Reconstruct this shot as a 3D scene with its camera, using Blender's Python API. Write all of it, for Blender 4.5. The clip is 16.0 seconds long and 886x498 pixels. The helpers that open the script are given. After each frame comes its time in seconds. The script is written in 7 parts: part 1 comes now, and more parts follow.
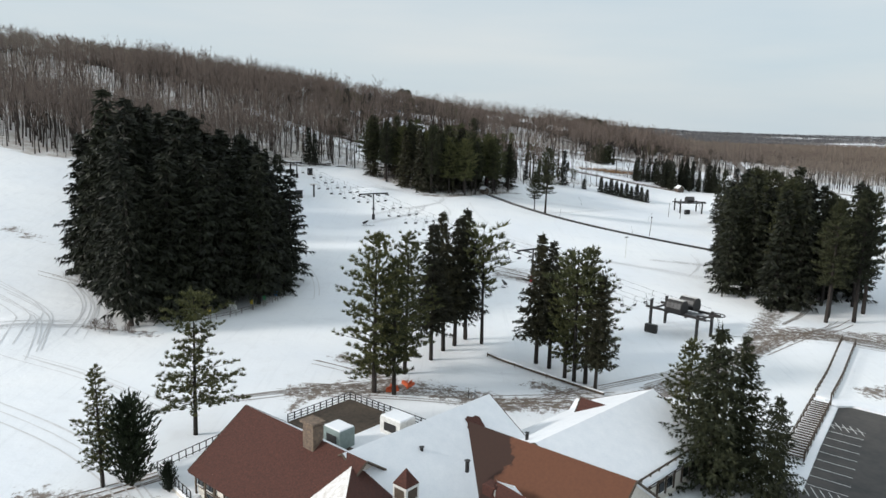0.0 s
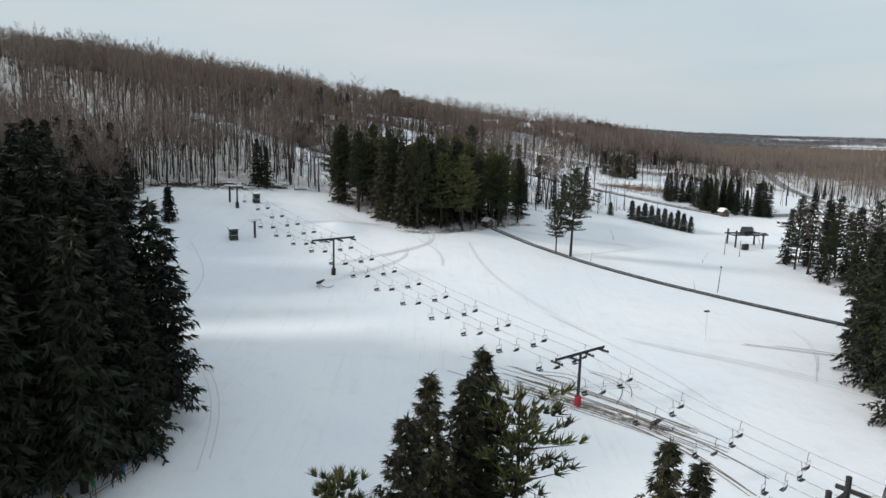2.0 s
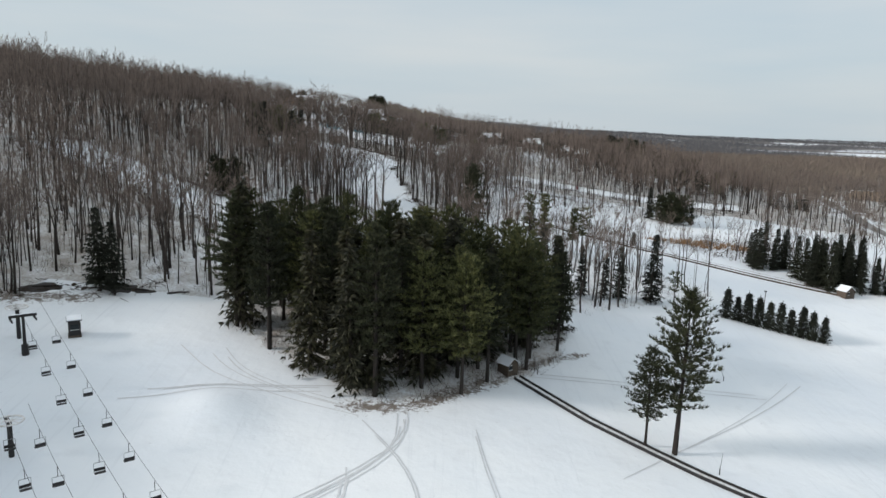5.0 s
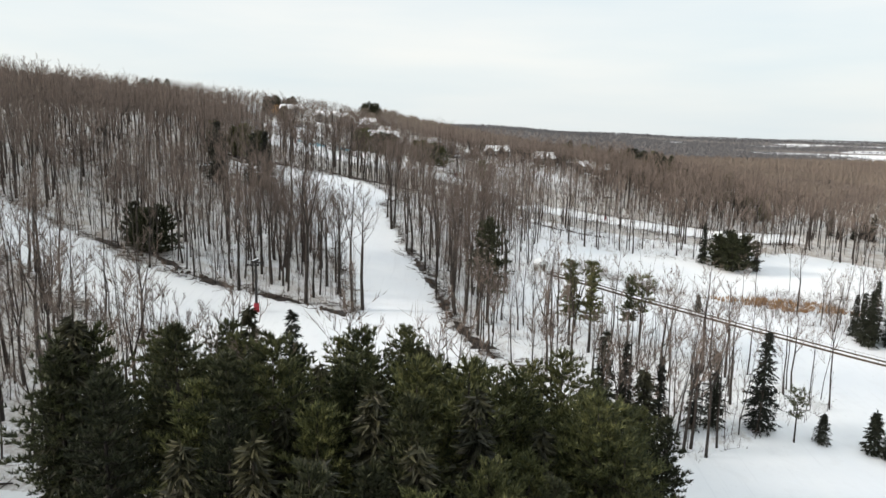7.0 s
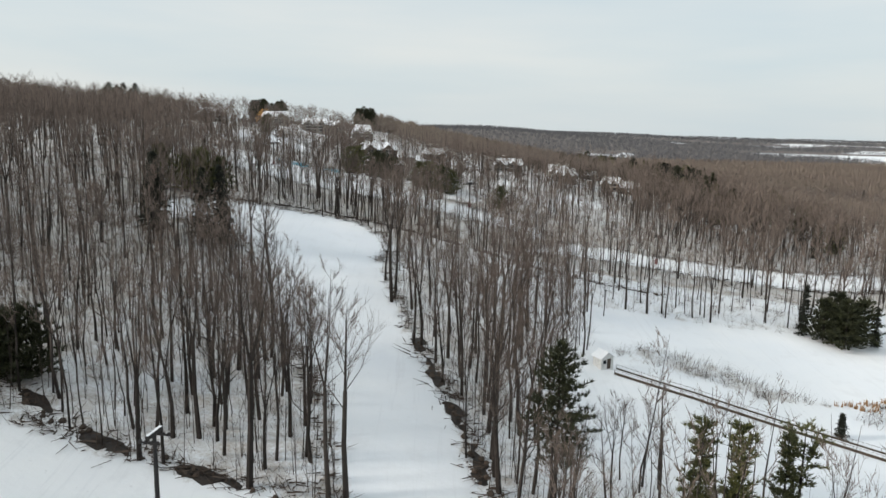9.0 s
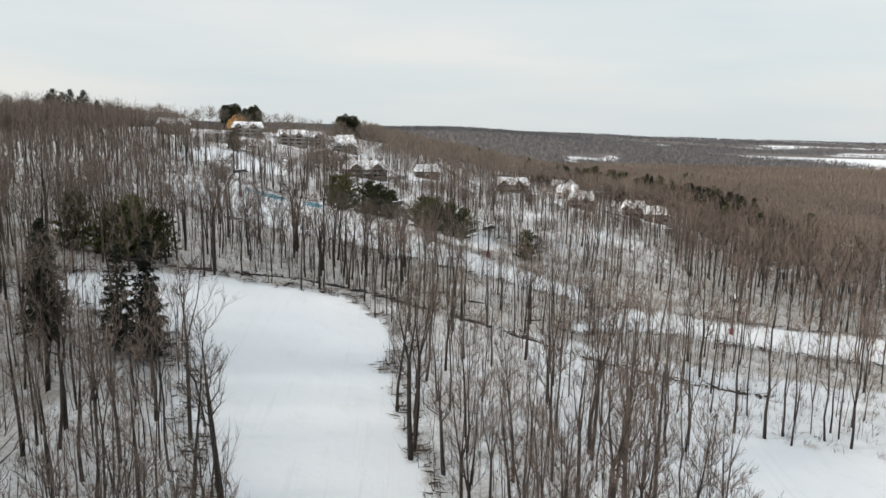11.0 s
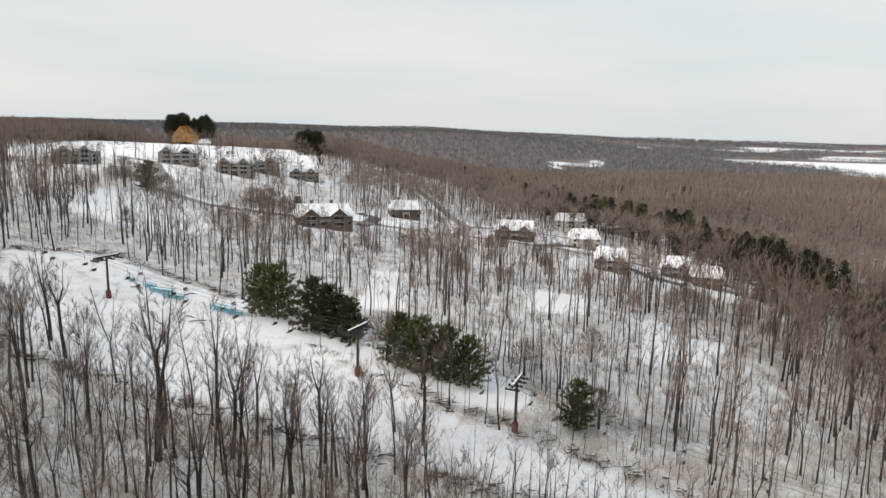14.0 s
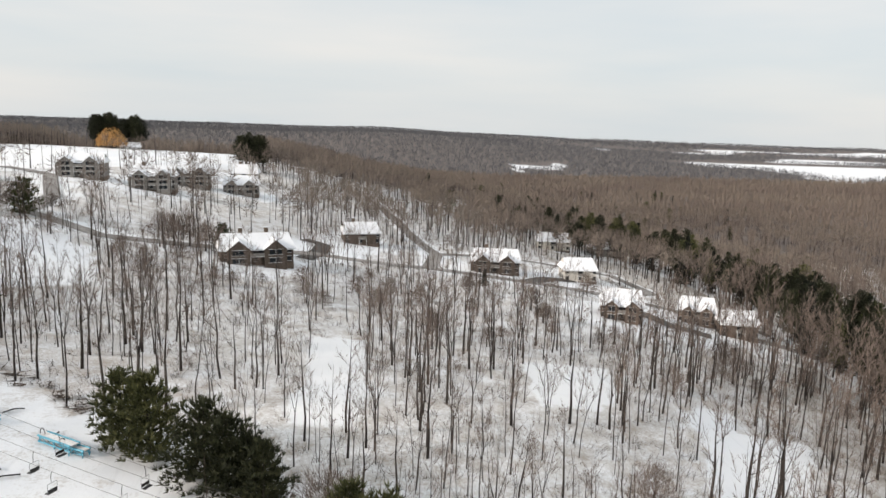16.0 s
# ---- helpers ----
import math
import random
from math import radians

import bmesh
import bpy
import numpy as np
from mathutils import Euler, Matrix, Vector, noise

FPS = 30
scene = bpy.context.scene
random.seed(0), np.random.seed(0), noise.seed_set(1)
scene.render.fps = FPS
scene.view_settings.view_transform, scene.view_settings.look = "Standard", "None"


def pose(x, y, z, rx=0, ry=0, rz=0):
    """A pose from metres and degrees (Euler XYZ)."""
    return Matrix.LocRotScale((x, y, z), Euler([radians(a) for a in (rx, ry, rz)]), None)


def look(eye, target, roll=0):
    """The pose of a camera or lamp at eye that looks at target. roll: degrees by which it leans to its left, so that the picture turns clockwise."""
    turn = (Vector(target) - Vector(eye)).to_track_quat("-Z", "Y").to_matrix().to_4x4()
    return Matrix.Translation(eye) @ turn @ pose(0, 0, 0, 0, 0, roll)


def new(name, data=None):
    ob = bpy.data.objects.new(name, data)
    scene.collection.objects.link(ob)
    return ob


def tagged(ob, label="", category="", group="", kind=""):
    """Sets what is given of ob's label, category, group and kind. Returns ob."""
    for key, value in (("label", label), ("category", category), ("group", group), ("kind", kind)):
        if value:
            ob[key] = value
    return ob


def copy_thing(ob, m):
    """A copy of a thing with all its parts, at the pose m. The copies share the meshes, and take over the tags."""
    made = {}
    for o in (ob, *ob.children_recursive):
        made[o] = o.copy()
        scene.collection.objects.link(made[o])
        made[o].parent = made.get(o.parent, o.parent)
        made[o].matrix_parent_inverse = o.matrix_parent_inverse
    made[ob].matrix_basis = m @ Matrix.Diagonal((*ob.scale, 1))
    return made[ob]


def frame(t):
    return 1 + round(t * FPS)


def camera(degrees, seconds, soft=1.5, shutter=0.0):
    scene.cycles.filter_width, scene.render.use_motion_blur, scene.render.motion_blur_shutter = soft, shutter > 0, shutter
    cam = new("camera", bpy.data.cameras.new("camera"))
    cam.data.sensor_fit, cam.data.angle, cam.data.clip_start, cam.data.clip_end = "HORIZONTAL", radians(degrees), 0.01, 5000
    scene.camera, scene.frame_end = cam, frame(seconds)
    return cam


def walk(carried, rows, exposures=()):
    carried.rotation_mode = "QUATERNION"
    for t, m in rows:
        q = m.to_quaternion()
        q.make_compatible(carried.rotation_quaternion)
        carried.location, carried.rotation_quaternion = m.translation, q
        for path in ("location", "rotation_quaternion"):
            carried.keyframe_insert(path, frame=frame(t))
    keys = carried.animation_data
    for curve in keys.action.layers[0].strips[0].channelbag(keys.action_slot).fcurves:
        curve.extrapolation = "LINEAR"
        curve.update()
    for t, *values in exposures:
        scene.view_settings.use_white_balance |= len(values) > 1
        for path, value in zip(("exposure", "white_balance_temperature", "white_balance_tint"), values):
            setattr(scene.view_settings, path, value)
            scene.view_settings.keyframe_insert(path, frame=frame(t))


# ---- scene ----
cam = camera(64.3, 16.0)


def aim(x, y, z, pitch, lean, heading):
    """A camera's pose from its place and its angles in degrees."""
    p, h = radians(pitch), radians(heading)
    way = Vector((-math.sin(h) * math.cos(p), math.cos(h) * math.cos(p), math.sin(p)))
    eye = Vector((x, y, z))
    return look(eye, eye + way * 10, lean)


# seconds, x, y, z, pitch, lean, heading
PATH = [
    (0, -0.00, 0.00, 40.50, -10.00, 1.48, 0.71),
    (0.5, -0.53, 17.06, 41.04, -9.99, 1.56, 0.59),
    (1, -0.36, 34.47, 42.04, -10.03, 1.60, 0.42),
    (1.5, -0.44, 52.41, 43.12, -9.95, 1.71, 0.26),
    (2, -0.86, 70.28, 43.96, -9.98, 1.59, 0.03),
    (2.5, -1.77, 88.17, 45.24, -9.95, 1.47, -0.15),
    (3, -2.23, 105.36, 46.93, -9.91, 1.40, -0.32),
    (3.5, -1.83, 122.11, 48.75, -9.89, 1.73, -0.51),
    (6, 0.61, 201.92, 57.38, -9.90, 1.59, -0.49),
    (6.5, -0.15, 215.91, 59.05, -9.87, 1.44, -0.52),
    (7, -0.77, 229.44, 60.92, -9.76, 1.30, -0.53),
    (7.5, -1.74, 243.77, 62.75, -9.84, 1.30, -0.66),
    (8, -3.03, 258.29, 64.65, -9.95, 1.25, -0.76),
    (8.5, -4.29, 272.99, 66.32, -9.93, 1.25, -0.81),
    (9, -5.44, 287.00, 67.87, -9.85, 1.23, -0.86),
    (11.5, -14.86, 354.63, 77.57, -9.90, 1.34, -2.85),
    (12, -14.95, 368.88, 79.58, -10.07, 1.34, -2.93),
    (12.5, -15.10, 383.68, 81.76, -10.21, 1.30, -3.91),
    (13, -15.38, 397.79, 83.88, -10.20, 1.31, -4.14),
    (13.5, -14.48, 412.36, 86.05, -10.11, 1.34, -4.59),
    (14, -13.13, 426.47, 87.74, -9.96, 1.47, -4.53),
    (14.5, -12.21, 440.32, 88.69, -10.01, 1.49, -4.49),
    (15, -11.87, 453.89, 89.17, -10.06, 1.47, -4.55),
    (15.5, -11.38, 467.69, 89.55, -9.97, 1.59, -5.70),
    (16, -11.38, 480.92, 90.03, -9.85, 1.83, -7.99),
]
walk(cam, [(t, aim(x, y, z, p, r, h)) for t, x, y, z, p, r, h in PATH],
     exposures=[(0, 0.02, 6350, 10), (1.5, -0.04, 6300, 10), (2.5, -0.2, 6300, 11), (3.5, -0.38, 6250, 11), (6, 0.2, 6500, 10), (7, 0.4, 6800, 12), (7.5, 0.38, 6850, 12), (8, 0.22, 6700, 12), (9, 0.1, 6600, 10), (11.5, 0.18, 6800, 13), (13, 0.16, 6800, 14), (14.5, 0.2, 6900, 15), (16, 0.18, 6900, 15)])

# ---- sky, sun and exposure ----
SUN_WAY = Vector((-0.966, -0.257, 0.445)).normalized()  # towards the sun
world = bpy.data.worlds.new("sky")
scene.world = world
world.use_nodes = True
wn, wl = world.node_tree.nodes, world.node_tree.links
wn.clear()
w_out = wn.new("ShaderNodeOutputWorld")
w_bg = wn.new("ShaderNodeBackground")
w_sky = wn.new("ShaderNodeTexSky")
w_sky.sky_type, w_sky.sun_disc = "NISHITA", False
w_sky.sun_elevation = math.asin(SUN_WAY.z)
w_sky.sun_rotation = math.atan2(SUN_WAY.x, SUN_WAY.y)
w_sky.dust_density = 3.0
w_dim = wn.new("ShaderNodeMix")
w_dim.data_type, w_dim.blend_type = "RGBA", "MULTIPLY"
w_dim.inputs[0].default_value = 1.0
w_dim.inputs[7].default_value = (0.11, 0.11, 0.11, 1)
wl.new(w_sky.outputs[0], w_dim.inputs[6])
# thin high cloud in long soft streaks
w_co = wn.new("ShaderNodeTexCoord")
w_map = wn.new("ShaderNodeMapping")
w_map.inputs["Scale"].default_value = (1.2, 2.0, 9.0)
w_noise = wn.new("ShaderNodeTexNoise")
w_noise.inputs["Scale"].default_value = 1.6
w_noise.inputs["Detail"].default_value = 5
w_ramp = wn.new("ShaderNodeMapRange")
w_ramp.inputs[1].default_value, w_ramp.inputs[2].default_value = 0.3, 0.75
w_ramp.inputs[3].default_value, w_ramp.inputs[4].default_value = 0.0, 1.0
w_cloud = wn.new("ShaderNodeMix")
w_cloud.data_type = "RGBA"
w_cloud.inputs[6].default_value = (0.62, 0.72, 0.77, 1)
w_cloud.inputs[7].default_value = (0.76, 0.80, 0.80, 1)
w_mix = wn.new("ShaderNodeMix")
w_mix.data_type = "RGBA"
w_mix.inputs[0].default_value = 0.86
wl.new(w_co.outputs["Generated"], w_map.inputs[0])
wl.new(w_map.outputs[0], w_noise.inputs["Vector"])
wl.new(w_noise.outputs["Fac"], w_ramp.inputs[0])
wl.new(w_ramp.outputs[0], w_cloud.inputs[0])
wl.new(w_dim.outputs[2], w_mix.inputs[6])
wl.new(w_cloud.outputs[2], w_mix.inputs[7])
wl.new(w_mix.outputs[2], w_bg.inputs[0])
w_xyz = wn.new("ShaderNodeSeparateXYZ")
w_dome = wn.new("ShaderNodeMapRange")
w_dome.inputs[1].default_value, w_dome.inputs[2].default_value = 0.2, 0.9
w_dome.inputs[3].default_value, w_dome.inputs[4].default_value = 1.0, 1.42
wl.new(w_co.outputs["Generated"], w_xyz.inputs[0])
wl.new(w_xyz.outputs[2], w_dome.inputs[0])
wl.new(w_dome.outputs[0], w_bg.inputs[1])
wl.new(w_bg.outputs[0], w_out.inputs[0])
sun = new("sun", bpy.data.lights.new("sun", "SUN"))
sun.data.energy, sun.data.angle, sun.data.color = 3.3, radians(9), (1.0, 0.94, 0.86)
sun.matrix_world = look(SUN_WAY * 300, (0, 0, 0))


# ---- materials ----
def material(name, rough=0.8, metal=0.0):
    """A Principled material with its node tree, links and shader."""
    m = bpy.data.materials.new(name)
    m.use_nodes = True
    n, l = m.node_tree.nodes, m.node_tree.links
    p = n["Principled BSDF"]
    p.inputs["Roughness"].default_value, p.inputs["Metallic"].default_value = rough, metal
    p.inputs["Specular IOR Level"].default_value = 0.3
    return m, n, l, p


def noisy(n, l, scale, detail=4, vector=None, rough=0.6):
    t = n.new("ShaderNodeTexNoise")
    t.inputs["Scale"].default_value, t.inputs["Detail"].default_value, t.inputs["Roughness"].default_value = scale, detail, rough
    if vector is None:
        vector = n.new("ShaderNodeTexCoord").outputs["Object"]
    l.new(vector, t.inputs["Vector"])
    return t.outputs["Fac"]


def mixed(n, l, fac, a, b, mode="MIX"):
    """A colour between a and b, which are colours or sockets."""
    k = n.new("ShaderNodeMix")
    k.data_type, k.blend_type = "RGBA", mode
    for value, socket in ((fac, k.inputs[0]), (a, k.inputs[6]), (b, k.inputs[7])):
        if isinstance(value, (int, float)):
            socket.default_value = value
        elif isinstance(value, tuple):
            socket.default_value = (*value[:3], 1)
        else:
            l.new(value, socket)
    return k.outputs[2]


def ranged(n, l, value, a, b, c=0.0, d=1.0):
    k = n.new("ShaderNodeMapRange")
    l.new(value, k.inputs[0])
    for i, v in enumerate((a, b, c, d)):
        k.inputs[i + 1].default_value = v
    return k.outputs[0]


def bumped(n, l, p, height, strength=0.3, distance=0.05):
    k = n.new("ShaderNodeBump")
    k.inputs["Strength"].default_value, k.inputs["Distance"].default_value = strength, distance
    l.new(height, k.inputs["Height"])
    l.new(k.outputs[0], p.inputs["Normal"])


def plain(name, colour, other=None, scale=2.0, rough=0.8, metal=0.0, bump=0.0, spread=0.0):
    """Two tones mixed by noise at two scales; spread: how far things of one kind differ from each other."""
    m, n, l, p = material(name, rough, metal)
    other = other or tuple(c * 0.72 for c in colour)
    f = mixed(n, l, 0.4, noisy(n, l, scale), noisy(n, l, scale * 7))
    c = mixed(n, l, ranged(n, l, f, 0.35, 0.65), colour, other)
    if spread:
        r = n.new("ShaderNodeObjectInfo").outputs["Random"]
        c = mixed(n, l, 1.0, c, mixed(n, l, r, (1 - spread,) * 3, (1 + spread,) * 3), "MULTIPLY")
    l.new(c, p.inputs["Base Color"])
    if bump:
        bumped(n, l, p, noisy(n, l, scale * 5), bump)
    return m


def leafy(name, dark, light, scale=1.2):
    """Foliage: tones vary between clumps, between trees and from leaf to leaf."""
    m, n, l, p = material(name, 0.65)
    info = n.new("ShaderNodeObjectInfo").outputs["Random"]
    isle = n.new("ShaderNodeNewGeometry").outputs["Random Per Island"]
    f = mixed(n, l, 0.55, noisy(n, l, scale, 3), isle)
    c = mixed(n, l, ranged(n, l, f, 0.25, 0.75), dark, light)
    c = mixed(n, l, 1.0, c, mixed(n, l, info, (0.58, 0.60, 0.58), (1.35, 1.26, 1.12)), "MULTIPLY")
    l.new(c, p.inputs["Base Color"])
    return m


def ground_material():
    m, n, l, p = material("snow_ground", 0.75)
    pos = n.new("ShaderNodeTexCoord").outputs["Object"]
    big, mid, fine = noisy(n, l, 0.02, 4, pos), noisy(n, l, 0.25, 5, pos), noisy(n, l, 2.2, 4, pos, 0.7)
    snow = mixed(n, l, ranged(n, l, big, 0.35, 0.65), (0.66, 0.685, 0.72), (0.75, 0.755, 0.76))
    snow = mixed(n, l, ranged(n, l, mid, 0.55, 0.8, 0.0, 0.45), snow, (0.57, 0.575, 0.59))
    streak = n.new("ShaderNodeMapping")
    streak.inputs["Rotation"].default_value = (0, 0, 0.62)
    streak.inputs["Scale"].default_value = (1.1, 0.045, 0.05)
    l.new(pos, streak.inputs[0])
    lines = noisy(n, l, 1.0, 5, streak.outputs[0], 0.7)
    snow = mixed(n, l, ranged(n, l, lines, 0.56, 0.74, 0.0, 0.5), snow, (0.56, 0.575, 0.60))
    crust = noisy(n, l, 0.9, 6, pos, 0.75)
    snow = mixed(n, l, ranged(n, l, crust, 0.62, 0.74, 0.0, 0.55), snow, (0.50, 0.50, 0.51))
    masks = {}
    for key in ("litter", "dirt", "marsh", "woods"):
        a = n.new("ShaderNodeAttribute")
        a.attribute_name = key
        masks[key] = a.outputs["Fac"]

    def cover(mask, lo, hi, grain):
        k = n.new("ShaderNodeMath")
        k.operation = "ADD"
        l.new(mask, k.inputs[0])
        l.new(grain, k.inputs[1])
        return ranged(n, l, k.outputs[0], lo, hi)

    grain = ranged(n, l, mixed(n, l, 0.5, mid, fine), 0.3, 0.7)
    litter = mixed(n, l, fine, (0.16, 0.125, 0.09), (0.36, 0.30, 0.24))
    c = mixed(n, l, ranged(n, l, cover(masks["litter"], 1.0, 1.55, grain), 0, 1, 0, 0.8), snow, litter)
    far = mixed(n, l, big, (0.100, 0.082, 0.074), (0.135, 0.112, 0.102))
    c = mixed(n, l, cover(masks["woods"], 1.05, 1.3, grain), c, far)
    marsh = mixed(n, l, mid, (0.13, 0.085, 0.05), (0.24, 0.16, 0.10))
    c = mixed(n, l, cover(masks["marsh"], 1.02, 1.4, grain), c, marsh)
    dirt = mixed(n, l, fine, (0.075, 0.06, 0.05), (0.24, 0.20, 0.17))
    mottle = ranged(n, l, noisy(n, l, 0.85, 7, pos, 0.85), 0.38, 0.62)
    c = mixed(n, l, cover(masks["dirt"], 1.0, 1.35, mottle), c, dirt)
    l.new(c, p.inputs["Base Color"])
    bumped(n, l, p, mixed(n, l, 0.3, mid, noisy(n, l, 0.07, 3, pos)), 0.45, 0.6)
    return m


SNOW_GROUND = ground_material()
SNOW = plain("snow", (0.74, 0.75, 0.77), (0.66, 0.68, 0.71), 0.8, 0.7, bump=0.2)
SNOW_THIN = plain("thin_snow", (0.78, 0.79, 0.80), (0.40, 0.36, 0.33), 1.4, 0.75, bump=0.2)
BARK = plain("bark", (0.038, 0.031, 0.027), (0.017, 0.014, 0.013), 1.5, 0.9, spread=0.35)
TRUNK = plain("hardwood_bark", (0.046, 0.037, 0.032), (0.020, 0.016, 0.014), 1.2, 0.9, spread=0.35)
TWIG = plain("twigs", (0.165, 0.130, 0.111), (0.090, 0.070, 0.059), 0.05, 0.9, spread=0.25)
BRUSHWOOD = plain("brushwood", (0.085, 0.062, 0.048), (0.040, 0.031, 0.026), 0.3, 0.9)
# Far twigs are lightened; hill twigs tinted grey-blue, painting distance haze into their colour.
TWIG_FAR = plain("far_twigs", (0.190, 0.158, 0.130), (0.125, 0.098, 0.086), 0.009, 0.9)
TWIG_HAZED = plain("hill_twigs", (0.108, 0.110, 0.118), (0.086, 0.088, 0.096), 0.008, 0.9)
PINE = leafy("pine_needles", (0.020, 0.028, 0.012), (0.118, 0.126, 0.050))
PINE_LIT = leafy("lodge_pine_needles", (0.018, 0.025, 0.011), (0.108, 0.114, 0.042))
PINE_DARK = leafy("dark_pine_needles", (0.011, 0.015, 0.008), (0.046, 0.052, 0.024))
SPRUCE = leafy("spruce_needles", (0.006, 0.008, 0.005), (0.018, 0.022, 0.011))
LODGE_SPRUCE = leafy("lodge_spruce_needles", (0.012, 0.013, 0.008), (0.046, 0.045, 0.022))
CEDAR = leafy("cedar_leaves", (0.008, 0.014, 0.008), (0.022, 0.034, 0.015))
YARD = leafy("yard_spruce_needles", (0.014, 0.019, 0.009), (0.050, 0.056, 0.024))
GOLD = leafy("willow_twigs", (0.30, 0.17, 0.06), (0.50, 0.30, 0.12))
STEEL = plain("dark_steel", (0.020, 0.020, 0.022), (0.034, 0.031, 0.029), 1.0, 0.55, 0.1)
GALV = plain("galvanised_steel", (0.30, 0.31, 0.32), (0.20, 0.20, 0.21), 2.0, 0.45, 0.7)
RED = plain("red_padding", (0.40, 0.035, 0.05), (0.26, 0.025, 0.035), 2.0, 0.6)
PAD_DARK = plain("dull_red_padding", (0.15, 0.035, 0.04), (0.09, 0.025, 0.028), 2.0, 0.7)
ORANGE = plain("orange_fence", (0.62, 0.13, 0.05), (0.45, 0.08, 0.03), 3.0, 0.7)
WOOD = plain("weathered_wood", (0.10, 0.075, 0.055), (0.05, 0.04, 0.032), 2.0, 0.85)
SHINGLE = plain("brown_shingles", (0.086, 0.031, 0.022), (0.034, 0.015, 0.012), 5.0, 0.85, bump=0.5)


def wet_roof():
    """Tan shingles with a dark wet stain across the roof, beside the snow."""
    m, n, l, p = material("tan_shingles", 0.8)
    pos = n.new("ShaderNodeTexCoord").outputs["Object"]
    dot = n.new("ShaderNodeVectorMath")
    dot.operation = "DOT_PRODUCT"
    dot.inputs[1].default_value = (0.786, -0.619, 0.25)
    l.new(pos, dot.inputs[0])
    k = n.new("ShaderNodeMath")
    k.operation = "MULTIPLY_ADD"
    l.new(noisy(n, l, 0.55, 5, pos), k.inputs[0])
    k.inputs[1].default_value = 5.0
    l.new(dot.outputs["Value"], k.inputs[2])
    grain = noisy(n, l, 3.0, 4, pos)
    dry = mixed(n, l, grain, (0.125, 0.050, 0.026), (0.080, 0.033, 0.019))
    wet = mixed(n, l, grain, (0.040, 0.019, 0.013), (0.026, 0.013, 0.010))
    l.new(mixed(n, l, ranged(n, l, k.outputs[0], -33.6, -33.2), wet, dry), p.inputs["Base Color"])
    bumped(n, l, p, grain, 0.4)
    return m


TAN_ROOF = wet_roof()
PANEL = plain("dull_panel", (0.115, 0.115, 0.120), (0.060, 0.058, 0.058), 1.0, 0.45)
STREAM = plain("stream_mud", (0.014, 0.011, 0.010), (0.036, 0.028, 0.022), 1.2, 0.5)
BUSH = leafy("bush_needles", (0.026, 0.034, 0.013), (0.125, 0.130, 0.052))
STUCCO = plain("pale_stucco", (0.62, 0.59, 0.53), (0.50, 0.47, 0.42), 2.0, 0.85)
STONE = plain("chimney_stone", (0.20, 0.15, 0.11), (0.08, 0.06, 0.05), 3.0, 0.85, bump=0.5)
ASPHALT = plain("wet_asphalt", (0.030, 0.029, 0.029), (0.070, 0.062, 0.056), 0.15, 0.6, bump=0.15)
ROAD = plain("road_surface", (0.27, 0.25, 0.235), (0.17, 0.155, 0.145), 0.3, 0.8)
LANE = plain("snowy_lane", (0.30, 0.285, 0.275), (0.15, 0.14, 0.13), 0.12, 0.85)
MUD = plain("muddy_track", (0.10, 0.075, 0.055), (0.22, 0.18, 0.15), 0.8, 0.8)
PRESSED = plain("pressed_snow", (0.50, 0.50, 0.50), (0.62, 0.62, 0.63), 0.6, 0.8)
PAINT = plain("white_paint", (0.70, 0.70, 0.68), (0.45, 0.45, 0.44), 1.5, 0.7)
TEAL = plain("teal_plastic", (0.05, 0.30, 0.44), (0.13, 0.42, 0.52), 1.5, 0.5)
TEAL_GREY = plain("green_grey_paint", (0.24, 0.30, 0.29), (0.16, 0.20, 0.20), 1.5, 0.5)
YELLOW = plain("yellow_board", (0.70, 0.52, 0.05), None, 2.0, 0.6)
GREEN = plain("green_board", (0.10, 0.36, 0.17), None, 2.0, 0.6)
BLUE = plain("blue_board", (0.05, 0.22, 0.55), None, 2.0, 0.6)
BRICK = plain("brown_siding", (0.105, 0.080, 0.062), (0.07, 0.054, 0.044), 1.5, 0.85)
BRICK_RED = plain("red_siding", (0.155, 0.112, 0.085), (0.105, 0.078, 0.062), 1.5, 0.85)
GREY_SIDING = plain("grey_siding", (0.27, 0.255, 0.235), (0.18, 0.17, 0.16), 1.5, 0.85)
REED = plain("dry_reeds", (0.36, 0.21, 0.10), (0.22, 0.13, 0.07), 1.0, 0.9)
GLASS = plain("dark_glass", (0.02, 0.024, 0.028), None, 2.0, 0.08)


